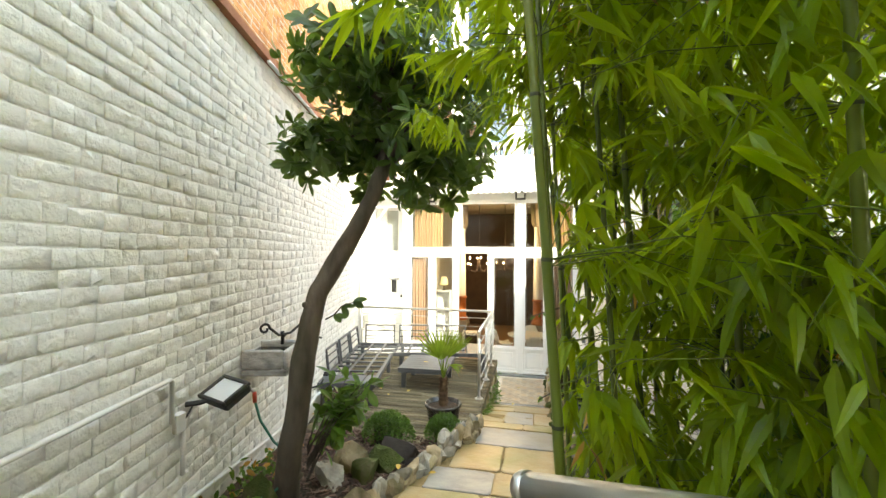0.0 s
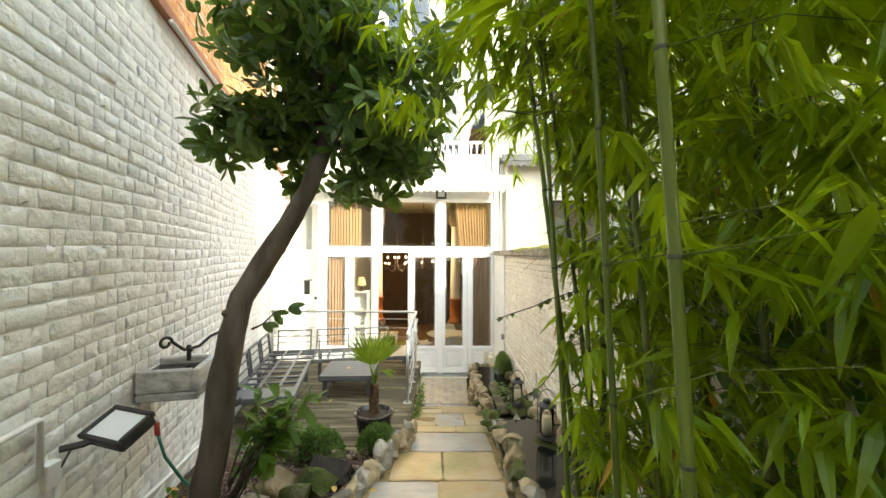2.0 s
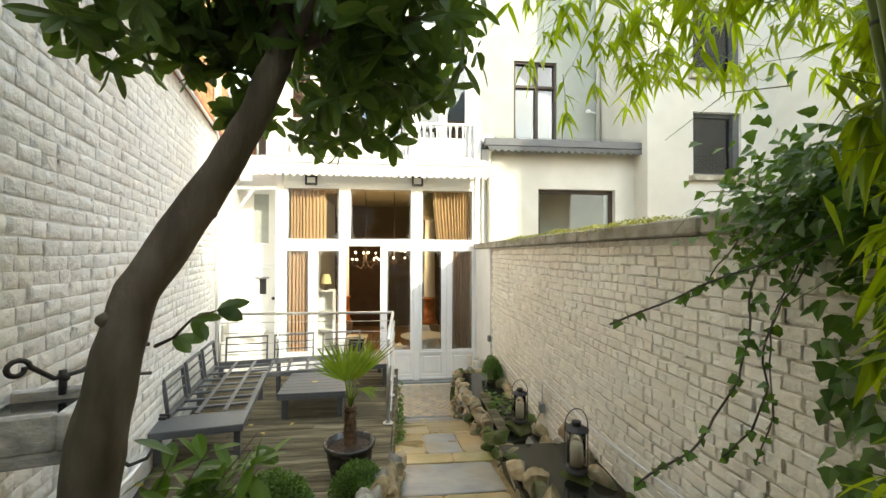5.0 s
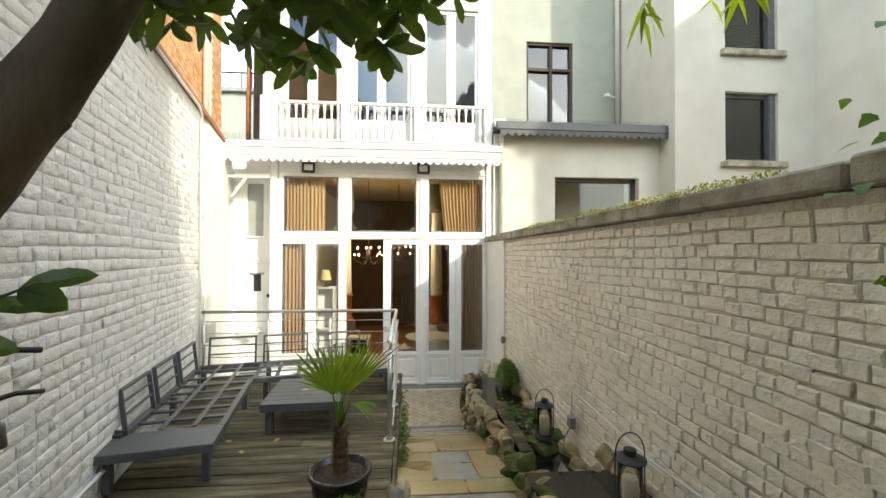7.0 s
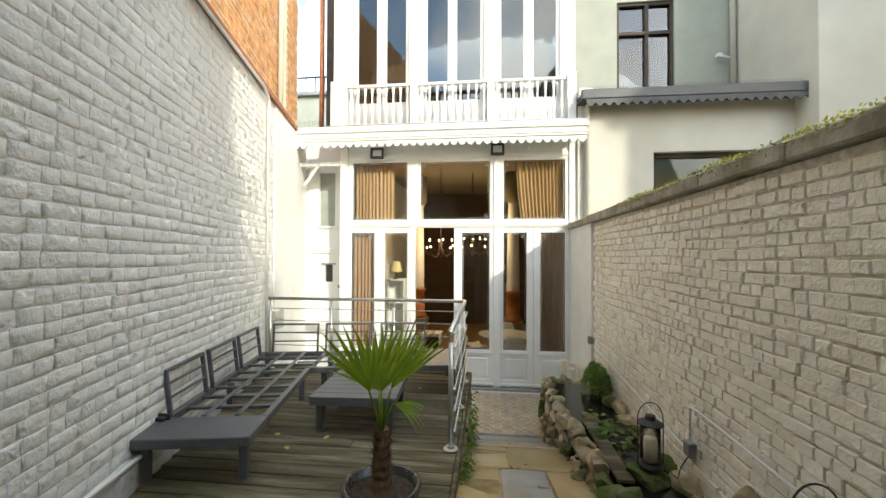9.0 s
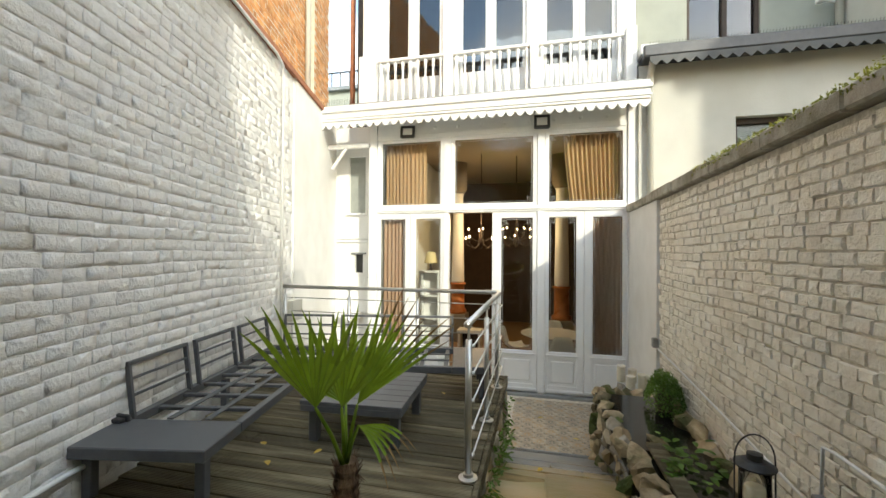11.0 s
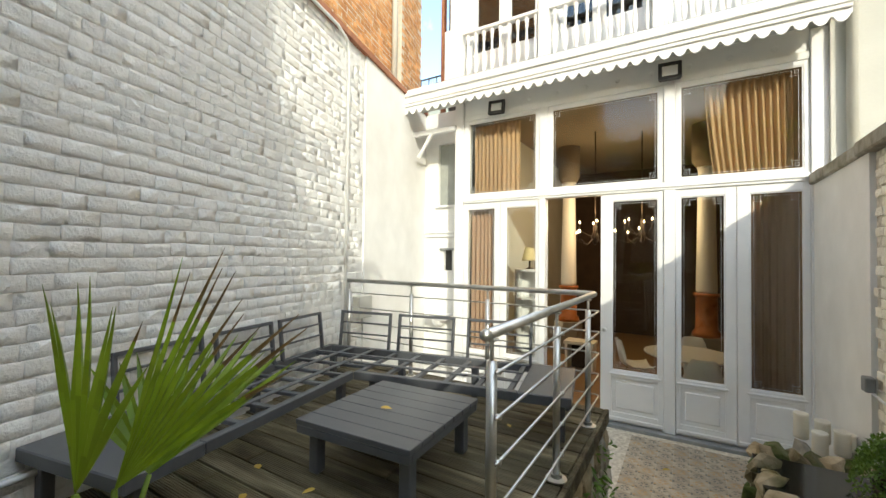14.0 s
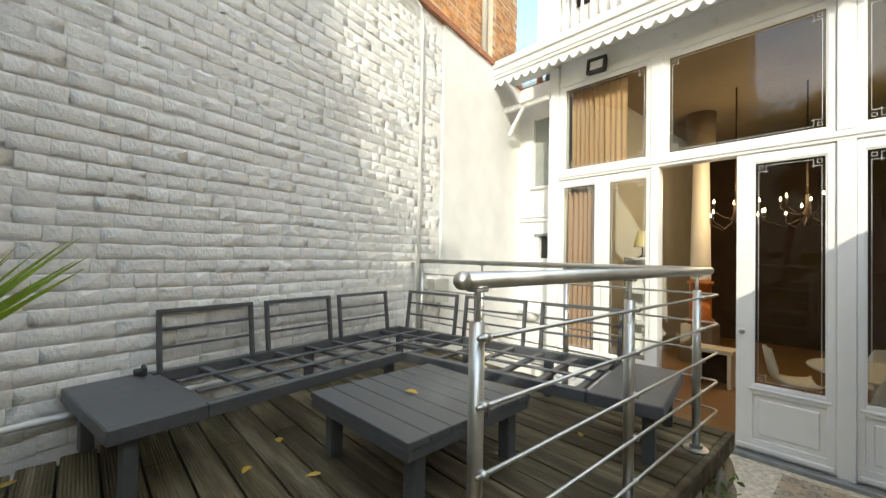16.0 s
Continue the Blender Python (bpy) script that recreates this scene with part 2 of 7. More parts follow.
M_CURTAINDK = mat("mauve_brown_curtain", [(0.52, 0.34, 0.24), (0.61, 0.42, 0.31)], scale=40, rough=0.9, bump=0.3, bscale=300)
M_WOODFLOOR = mat("oak_floor", [(0.22, 0.12, 0.05), (0.32, 0.19, 0.09)], scale=4, rough=0.35, bump=0.1, stretch=(0.4, 4, 1))
# brown toned down so that the room behind the glass looks dim
M_ROOMWALL = mat("dim_room_brown", [(0.19, 0.16, 0.12), (0.24, 0.20, 0.15)], scale=2, rough=0.9, bump=0.05)
# very dark brown: the gloom of unlit interiors put into the colour
M_ROOMDARK = mat("unlit_room_brown", [(0.045, 0.028, 0.02), (0.07, 0.045, 0.03)], scale=3, rough=0.8, bump=0.05)
M_WHITEPL = mat("white_plastic", [(0.78, 0.78, 0.77), (0.82, 0.82, 0.81)], scale=5, rough=0.35, bump=0.0, spec=0.5)
M_COPPER = mat("copper_scagliola", [(0.30, 0.09, 0.025), (0.45, 0.16, 0.05)], scale=6, rough=0.3, bump=0.05)
M_CANDLE = mat("ivory_candle", [(0.70, 0.65, 0.53), (0.78, 0.74, 0.63)], scale=9, rough=0.5, bump=0.05)
M_STONEBASIN = mat("lichen_stone", [(0.30, 0.29, 0.27), (0.52, 0.51, 0.48), (0.64, 0.63, 0.60)], scale=10, rough=0.9, bump=0.8, bscale=40, stain=(0.09, 0.09, 0.08), stain_amt=0.7, stain_scale=4, stretch=(1, 1, 2))
M_HOSE = mat("green_hose", [(0.03, 0.16, 0.11), (0.05, 0.22, 0.15)], scale=30, rough=0.4, bump=0.1)
M_RED = mat("red_plastic", [(0.4, 0.05, 0.03), (0.5, 0.07, 0.04)], scale=30, rough=0.4, bump=0.0)
# pale base colour paints in the sky mirrored by the lamp fronts
M_LAMPGLASS = mat("floodlight_sky_glass", [(0.70, 0.72, 0.72), (0.82, 0.83, 0.83)], scale=4, rough=0.12, bump=0.0, spec=0.8, metal=0.0)
M_TILE = mat("encaustic_tile", [(0.30, 0.24, 0.17), (0.40, 0.34, 0.26), (0.44, 0.39, 0.32)], scale=14, rough=0.5, bump=0.2, bscale=50, stain=(0.40, 0.23, 0.09), stain_amt=0.75, stain_scale=2.2, rnd=0.12)
M_TILEORN = mat("tile_ornament", [(0.10, 0.105, 0.10), (0.17, 0.165, 0.15)], scale=14, rough=0.55, bump=0.2)
M_TILEORN2 = mat("tile_ornament_ochre", [(0.42, 0.24, 0.09), (0.5, 0.31, 0.14)], scale=14, rough=0.55, bump=0.2)
M_MOSS = leaf_mat("wall_moss", [(0.14, 0.15, 0.02), (0.25, 0.25, 0.04), (0.33, 0.31, 0.07)], back=(0.4, 0.45, 0.05), trans=0.2)
M_YLEAF = leaf_mat("fallen_leaf", [(0.5, 0.28, 0.04), (0.6, 0.42, 0.1)], trans=0.2)
M_GLASS = glass_mat("window_glass", (0.86, 0.88, 0.86), 1.45)
M_GLASSUP = glass_mat("upper_window_glass", (0.62, 0.65, 0.66), 2.1)
M_LANTERNGLASS = glass_mat("lantern_glass", (0.95, 0.96, 0.94), 1.45)
M_BULB = glow_mat("candle_bulb", (1.0, 0.72, 0.38), 9.0)
M_DARKWOOD = mat("dark_wood", [(0.03, 0.02, 0.015), (0.06, 0.04, 0.03)], scale=6, rough=0.5, bump=0.1)
M_ETCH = mat("etched_line", [(0.62, 0.65, 0.65), (0.7, 0.72, 0.72)], scale=20, rough=0.8, bump=0.0)
M_STRAW = mat("dry_straw", [(0.32, 0.24, 0.14), (0.42, 0.33, 0.2)], scale=20, rough=0.9)

# ---- mesh helpers ----


class Mesh:
    """Vertices and faces gathered for one mesh object."""

    def __init__(self):
        self.v, self.f = [], []

    def add(self, verts, faces):
        k = len(self.v)
        self.v.extend(tuple(p) for p in verts)
        self.f.extend(tuple(i + k for i in q) for q in faces)
        return self

    def box(self, x0, x1, y0, y1, z0, z1, m=None):
        p = [Vector((x, y, z)) for z in (z0, z1) for y in (y0, y1) for x in (x0, x1)]
        if m:
            p = [m @ q for q in p]
        return self.add(p, [(0, 2, 3, 1), (4, 5, 7, 6), (0, 1, 5, 4), (2, 6, 7, 3), (0, 4, 6, 2), (1, 3, 7, 5)])

    def bbox(self, x0, x1, y0, y1, z0, z1, b=0.004, m=None):
        """A box with chamfered edges."""
        b = min(b, 0.45 * abs(x1 - x0), 0.45 * abs(y1 - y0), 0.45 * abs(z1 - z0))
        pts, idx = [], {}
        for i in (0, 1):
            for j in (0, 1):
                for k in (0, 1):
                    c = ((x0, x1)[i], (y0, y1)[j], (z0, z1)[k])
                    s = (1 - 2 * i, 1 - 2 * j, 1 - 2 * k)
                    for a in range(3):
                        q = [c[d] + (0 if d == a else s[d] * b) for d in range(3)]
                        idx[(i, j, k, a)] = len(pts)
                        pts.append(m @ Vector(q) if m else Vector(q))
        fs = []
        for a in range(3):
            o1, o2 = (a + 1) % 3, (a + 2) % 3
            for e in (0, 1):
                q = []
                for u, w in ((0, 0), (1, 0), (1, 1), (0, 1)):
                    key = [0, 0, 0]
                    key[a], key[o1], key[o2] = e, u, w
                    q.append(idx[(*key, a)])
                fs.append(tuple(q if e else q[::-1]))
        for a in range(3):
            o1, o2 = (a + 1) % 3, (a + 2) % 3
            for u in (0, 1):
                for w in (0, 1):
                    q = []
                    for e, ax in ((0, o1), (0, o2), (1, o2), (1, o1)):
                        key = [0, 0, 0]
                        key[a], key[o1], key[o2] = e, u, w
                        q.append(idx[(*key, ax)])
                    fs.append(tuple(q if u == w else q[::-1]))
        for i in (0, 1):
            for j in (0, 1):
                for k in (0, 1):
                    q = [idx[(i, j, k, a)] for a in range(3)]
                    fs.append(tuple(q if (i + j + k) % 2 else q[::-1]))
        return self.add(pts, fs)

    def tube(self, pts, r, n=8, cap=True):
        """A round tube along points; r is one radius or one for each point."""
        pts = [Vector(p) for p in pts]
        rs = r if isinstance(r, (list, tuple)) else [r] * len(pts)
        v, f, side = [], [], None
        for i, p in enumerate(pts):
            d = (pts[min(i + 1, len(pts) - 1)] - pts[max(i - 1, 0)]).normalized()
            if side is None:
                side = d.cross(Vector((0, 0, 1)) if abs(d.z) < 0.9 else Vector((1, 0, 0))).normalized()
            side = (side - d * side.dot(d)).normalized()
            up = d.cross(side)
            for k in range(n):
                a = 2 * math.pi * k / n
                v.append(p + rs[i] * (math.cos(a) * side + math.sin(a) * up))
        for i in range(len(pts) - 1):
            for k in range(n):
                a, b = i * n + k, i * n + (k + 1) % n
                f.append((a, b, b + n, a + n))
        if cap:
            f.append(tuple(range(n))[::-1])
            f.append(tuple(range(len(v) - n, len(v))))
        return self.add(v, f)

    def lathe(self, prof, n=20, c=(0, 0, 0), m=None):
        """Turned shape round z from (radius, height) pairs."""
        v, f = [], []
        for r, z in prof:
            for k in range(n):
                a = 2 * math.pi * k / n
                q = Vector((c[0] + r * math.cos(a), c[1] + r * math.sin(a), c[2] + z))
                v.append(m @ q if m else q)
        for i in range(len(prof) - 1):
            for k in range(n):
                a, b = i * n + k, i * n + (k + 1) % n
                f.append((a, b, b + n, a + n))
        f.append(tuple(range(n))[::-1])
        f.append(tuple(range(len(v) - n, len(v))))
        return self.add(v, f)

    def rock(self, c, size, seed, rough=0.22, sub=2, turn=0.0):
        """An angular stone: a sphere pressed by noise and cut by a few planes."""
        bm = bmesh.new()
        bmesh.ops.create_icosphere(bm, subdivisions=sub, radius=1.0)
        rg = random.Random(seed)
        planes = [(Vector((rg.uniform(-1, 1), rg.uniform(-1, 1), rg.uniform(-0.5, 1))).normalized(), rg.uniform(0.36, 0.62)) for _ in range(9)]
        off = Vector((rg.uniform(0, 50), rg.uniform(0, 50), rg.uniform(0, 50)))
        ca, sa = math.cos(turn), math.sin(turn)
        for q in bm.verts:
            p = q.co * (1 + 1.5 * rough * noise.noise(q.co * 1.7 + off) + 0.10 * noise.noise(q.co * 4 + off))
            for nn, d in planes:
                e = p.dot(nn) - d
                if e > 0:
                    p = p - nn * e * 0.95
            p = Vector((p.x * size[0], p.y * size[1], p.z * size[2])) * 1.22
            q.co = Vector((p.x * ca - p.y * sa + c[0], p.x * sa + p.y * ca + c[1], p.z + c[2]))
        self.add([q.co for q in bm.verts], [[x.index for x in g.verts] for g in bm.faces])
        bm.free()
        return self

    def data(self, name, material, smooth=False):
        me = bpy.data.meshes.new(name)
        me.from_pydata(self.v, [], self.f)
        me.materials.append(material)
        if smooth:
            me.polygons.foreach_set("use_smooth", [True] * len(me.polygons))
        me.update()
        return me


def thing(name, base, label="", category="", group="", kind=""):
    """An empty at the base of a thing, to carry its parts."""
    ob = new(name)
    ob.empty_display_size = 0.1
    ob.matrix_basis = Matrix.Translation(Vector(base)) if not isinstance(base, Matrix) else base
    return tagged(ob, label, category, group, kind)


def part(name, ms, material, parent, label="", smooth=False, kind="", local=False):
    """One mesh under a thing or a part; its vertices are in the world, or in the thing's own space."""
    ob = new(name, ms.data(name, material, smooth) if isinstance(ms, Mesh) else ms)
    ob.parent = parent
    if not local:
        m = parent.matrix_basis.copy()
        if parent.parent:
            m = parent.parent.matrix_basis @ parent.matrix_parent_inverse @ m
        ob.matrix_parent_inverse = m.inverted()
    return tagged(ob, label, kind=kind)


def solid(name, ms, material, label="", category="", group="", kind="structure", smooth=False):
    """One mesh that is a thing or a piece of the setting by itself."""
    return tagged(new(name, ms.data(name, material, smooth)), label, category, group, kind)


def interp(t, pts):
    for (a, b), (c, d) in zip(pts, pts[1:]):
        if t <= c:
            k = max(0.0, min(1.0, (t - a) / (c - a)))
            return b + (d - b) * k
    return pts[-1][1]


def leaf_cloud(specs, shape, curl=0.15):
    """Many leaves in one mesh. specs: place, way it points, normal, length, width. shape: (along, half width) pairs."""
    ms = Mesh()
    for p, d, nn, ln, wd in specs:
        d = d.normalized()
        s = d.cross(nn)
        if s.length < 1e-4:
            s = d.cross(Vector((0.3, 0.5, 0.8)))
        s.normalize()
        u = s.cross(d)
        v, f = [], []
        for a, w in shape:
            c = p + d * (a * ln) - u * (curl * ln * a * a)
            v += [c + s * (w * wd) + u * (0.18 * w * wd), c, c - s * (w * wd) + u * (0.18 * w * wd)]
        for i in range(len(shape) - 1):
            k = 3 * i
            f += [(k, k + 1, k + 4, k + 3), (k + 1, k + 2, k + 5, k + 4)]
        ms.add(v, f)
    return ms


OVAL = [(0.0, 0.06), (0.3, 0.38), (0.65, 0.5), (0.88, 0.32), (1.0, 0.02)]
LANCE = [(0.0, 0.08), (0.22, 0.5), (0.6, 0.34), (1.0, 0.01)]
IVYSH = [(0.0, 0.25), (0.25, 0.62), (0.45, 0.40), (0.7, 0.3), (1.0, 0.02)]
SMALL = [(0.0, 0.1), (0.5, 0.5), (1.0, 0.05)]


def rand_dir(rg, zbias=0.0):
    return Vector((rg.gauss(0, 1), rg.gauss(0, 1), rg.gauss(0, 1) + zbias)).normalized()


# ---- ground, path and walls ----
LX0, LK = -1.5155, -0.2505  # the old boundary wall runs along x = LX0 + LK * y
LU = Vector((LK, 1, 0)).normalized()
LN = Vector((LU.y, -LU.x, 0))


def left_x(y):
    return LX0 + LK * y


PATH_Z = [(-4.0, 1.50), (1.5, 1.27), (3.15, 1.05), (4.25, 0.89), (5.1, 0.775), (6.3, 0.48), (7.35, 0.10), (7.66, 0.0)]


def path_z(y):
    return interp(y, PATH_Z)


g = Mesh()
g.box(-80, 80, -80, 80, -0.25, -0.06)
solid("ground", g, M_GROUND, "garden ground of soil and grass", "ground")

# sloping bed of the path and of the planted strip
g = Mesh()
ys = [-4 + 0.25 * i for i in range(47)]
nx = 25
vv, ff = [], []
for y in ys:
    for i in range(nx):
        x = -3.6 + 5.6 * i / (nx - 1)
        z = path_z(y) - 0.03
        if x < -0.75:
            z = min(z, 1.35) - 0.02 + 0.05 * noise.noise(Vector((x * 3, y * 3, 0)))
            if y > 4.2:
                z = min(z, 0.55)
        elif x > 0.3:
            z = z - 0.10
        vv.append((x, y, z))
for j in range(len(ys) - 1):
    for i in range(nx - 1):
        a = j * nx + i
        ff.append((a, a + 1, a + nx + 1, a + nx))
g.add(vv, ff)
solid("soil", g, M_SOIL, "dark planting soil covered with bark mulch", "soil", smooth=True)

# path under-bed
g = Mesh()
for a, b in zip(ys, ys[1:]):
    if b <= 7.7:
        g.add([(-0.95 if a < 3.6 else -0.66, a, path_z(a) - 0.008), (0.42, a, path_z(a) - 0.008), (0.42, b, path_z(b) - 0.008), (-0.95 if b < 3.6 else -0.66, b, path_z(b) - 0.008)], [(0, 1, 2, 3)])
path = solid("pavement", g, M_PATHBED, "garden path of sandstone and slate flags with mossy joints", "path", smooth=True)

# left boundary wall
LTOP = 4.50


def lpt(y, z, out=0.0):
    return Vector((left_x(y), y, z)) + LN * out


def left_slab(y0, y1, z0, z1, o0, o1):
    p = [lpt(y, z, o) for z in (z0, z1) for y in (y0, y1) for o in (o0, o1)]
    return Mesh().add(p, [(0, 2, 3, 1), (4, 5, 7, 6), (0, 1, 5, 4), (2, 6, 7, 3), (0, 4, 6, 2), (1, 3, 7, 5)])


wall_left = solid("wall_left", left_slab(-5.0, 7.86, -0.1, LTOP, -0.30, -0.012), M_MORTAR_L, "tall white-painted old brick boundary wall", "wall")
solid("wall_left_end", left_slab(7.86, 10.2, -0.1, LTOP, -0.30, 0.012), M_PLASTER, "smooth white-plastered end of the boundary wall", "wall")
solid("trim_left_coping", left_slab(-5.0, 10.0, LTOP, LTOP + 0.07, -0.36, 0.045), M_TERRA, "weathered terracotta coping on the wall", "coping")

# neighbour house rising behind the left wall
nb = thing("neighbour_house", lpt(2, 0, -1.5), "orange brick neighbour house behind the boundary wall", "house")
NEIGH = part("wall", left_slab(2.0, 9.6, 0.0, 8.6, -1.6, -0.42), M_ORANGE_M, nb)
part("wall", left_slab(9.6, 10.5, 0.0, 8.6, -1.6, -0.30), M_ORANGE_M, nb, "projecting brick pier at the corner")
part("gutter_pipe", Mesh().tube([lpt(9.45, 4.6, -0.36), lpt(9.45, 8.5, -0.36)], 0.05, 10), M_CREAM, nb, "pale rain pipe", smooth=True)

# right boundary wall
RX = 1.0
wall_right = solid("wall_right", Mesh().box(RX + 0.014, RX + 0.24, -5.0, 8.05, -0.1, 2.78), M_MORTAR_R, "cream-painted rough brick garden wall", "wall")
solid("wall_right_end", Mesh().box(RX - 0.02, RX + 0.24, 8.05, 9.46, -0.1, 2.80), M_PLASTER, "smooth plastered end of the garden wall", "wall")
g = Mesh()
rg = random.Random(3)
y = -5.0
while y < 9.3:
    l = min(rg.uniform(0.5, 0.9), 9.46 - y)
    e = rg.uniform(-0.008, 0.008)
    g.bbox(RX - 0.055 + e, RX + 0.30, y + 0.003, y + l - 0.003, 2.785, 2.885 + rg.uniform(-0.008, 0.012), 0.012)
    y += l
solid("trim_right_coping", g, M_COPING, "mossy weathered concrete coping slabs", "coping")

# walls that close the garden behind the walk
solid("wall_back", Mesh().box(-3, 3.0, -5.3, -5.0, -0.1, 3.2), M_BRICK_R, "plain painted wall at the garden's end", "wall")

# ---- rear facade of the house ----
FY = 9.5
g = Mesh()
for a in [(-3.12, -2.977, 0.0, 4.36), (0.967, 1.10, 0.0, 4.36)]:
    g.bbox(a[0], a[1], FY - 0.03, FY + 0.25, a[2], a[3], 0.006)
solid("trim_pillars", g, M_PAINT, "white-painted timber corner posts of the glazed front", "post")
g = Mesh()
g.bbox(-2.975, 0.965, FY - 0.02, FY + 0.12, 2.832, 2.922, 0.008)
g.bbox(-2.975, 0.965, FY - 0.035, FY + 0.10, 2.862, 2.892, 0.008)
g.bbox(-2.975, 0.965, FY - 0.01, FY + 0.14, 4.07, 4.15, 0.006)
g.bbox(-2.975, 0.965, FY + 0.01, FY + 0.14, 4.15, 4.40, 0.004)
for x0, xm, x1 in ((-1.81, -1.725, -1.69), (-0.325, -0.207, -0.207)):
    g.bbox(x0, xm, FY - 0.022, FY + 0.12, 0.0, 2.832, 0.006)
    g.bbox(x0, x1, FY - 0.022, FY + 0.12, 2.922, 4.07, 0.006)
solid("trim_mullions", g, M_PAINT, "white-painted timber transom and mullions", "window trim")
solid("trim_threshold", Mesh().bbox(-2.95, 0.95, FY - 0.10, FY + 0.25, -0.02, 0.035, 0.006), M_ZINC, "worn grey door threshold", "threshold")


def glazed(name, x0, x1, z0, z1, gx0, gx1, gz0, gz1, label, category, panel=False, y=FY, depth=0.05):
    """A framed pane with bead, etched corner lines and, for a door, a raised lower panel."""
    w = thing(name, (0.5 * (x0 + x1), y, z0), label, category, kind="structure")
    fr = Mesh()
    fr.bbox(x0, gx0, y, y + depth, z0, z1, 0.004)
    fr.bbox(gx1, x1, y, y + depth, z0, z1, 0.004)
    fr.bbox(gx0, gx1, y, y + depth, gz1, z1, 0.004)
    if panel:
        fr.bbox(gx0, gx1, y, y + depth, gz0 - 0.09, gz0, 0.004)
        fr.bbox(gx0, gx1, y, y + depth, z0, z0 + 0.12, 0.004)
        part("panel", Mesh().bbox(gx0, gx1, y + 0.018, y + depth - 0.012, z0 + 0.12, gz0 - 0.09, 0.002).bbox(gx0 + 0.045, gx1 - 0.045, y + 0.006, y + 0.03, z0 + 0.165, gz0 - 0.135, 0.010), M_PAINT, w)
        part("weather_strip", Mesh().bbox(x0 + 0.01, x1 - 0.01, y - 0.022, y + 0.002, z0 + 0.02, z0 + 0.065, 0.008).bbox(gx0 - 0.03, gx1 + 0.03, y - 0.012, y + 0.002, gz0 - 0.055, gz0 - 0.028, 0.006), M_PAINT, w)
    else:
        fr.bbox(gx0, gx1, y, y + depth, z0, gz0, 0.004)
    part("window_frame", fr, M_PAINT, w)
    b = 0.012
    part("bead", Mesh().bbox(gx0 - 0.004, gx0 + b, y + 0.008, y + 0.024, gz0, gz1, 0.003).bbox(gx1 - b, gx1 + 0.004, y + 0.008, y + 0.024, gz0, gz1, 0.003).bbox(gx0, gx1, y + 0.008, y + 0.024, gz0 - 0.004, gz0 + b, 0.003).bbox(gx0, gx1, y + 0.008, y + 0.024, gz1 - b, gz1 + 0.004, 0.003), M_PAINT, w)
    pn = part("pane", Mesh().box(gx0, gx1, y + 0.026, y + 0.030, gz0, gz1), M_GLASS, w)
    pn.visible_shadow = False
    # etched border with stepped corners
    et, s, m, c = Mesh(), 0.0014, 0.035, 0.055
    xa, xb, za, zb, ya, yb = gx0 + m, gx1 - m, gz0 + m, gz1 - m, y + 0.0215, y + 0.0245
    for xx in (xa, xb):
        et.box(xx - s, xx + s, ya, yb, za + c, zb - c)
    for zz in (za, zb):
        et.box(xa + c, xb - c, ya, yb, zz - s, zz + s)
    for xx, sx in ((xa, 1), (xb, -1)):
        for zz, sz in ((za, 1), (zb, -1)):
            for (u0, v0, u1, v1) in ((0, c, c * 1.25, c), (c, 0, c, c * 1.25), (0, 0, c * 0.55, 0), (0, 0, 0, c * 0.55), (c * 0.55, 0, c * 0.55, c * 0.55), (0, c * 0.55, c * 0.55, c * 0.55)):
                p, q = sorted((xx + sx * u0, xx + sx * u1)), sorted((zz + sz * v0, zz + sz * v1))
                et.box(p[0] - s, p[1] + s, ya, yb, q[0] - s, q[1] + s)
    part("etched_border", et, M_ETCH, w, "frosted etched border with stepped corners")
    return w


D0, D1, G0, G1 = 0.04, 2.83, 0.665, 2.745
glazed("door_1", -2.975, -2.385, D0, D1, -2.915, -2.466, G0, G1, "white glazed timber door, closed, mauve curtain behind it", "door", True)
glazed("door_2", -2.38, -1.812, D0, D1, -2.296, -1.855, G0, G1, "white glazed timber door, closed", "door", True)
d4 = glazed("door_4", -1.02, -0.327, D0, D1, -0.888, -0.383, G0, G1, "white glazed timber door with a steel knob, closed beside the open doorway", "door", True)
knob = Mesh().lathe([(0.012, 0), (0.012, 0.03), (0.024, 0.036), (0.028, 0.05), (0.022, 0.064), (0.006, 0.068)], 14, m=Matrix.Translation((-0.965, FY, 1.155)) @ Matrix.Rotation(radians(90), 4, "X"))
part("door_knob", knob, M_STEEL, d4, "round steel knob", smooth=True)
glazed("door_5", -0.205, 0.362, D0, D1, -0.160, 0.262, G0, G1, "white glazed timber door, closed", "door", True)
glazed("door_6", 0.367, 0.965, D0, D1, 0.477, 0.914, G0, G1, "white glazed timber door, closed, mauve curtain behind it", "door", True)
glazed("window_1", -2.975, -1.812, 2.924, 4.068, -2.895, -1.862, 2.965, 4.028, "fixed white transom window above the doors, golden curtain behind it", "window")
glazed("window_2", -1.688, -0.327, 2.924, 4.068, -1.64, -0.381, 2.965, 4.022, "fixed white transom window above the open doorway", "window")
glazed("window_3", -0.205, 0.965, 2.924, 4.068, -0.160, 0.917, 2.965, 4.022, "fixed white transom window, golden curtain behind it", "window")

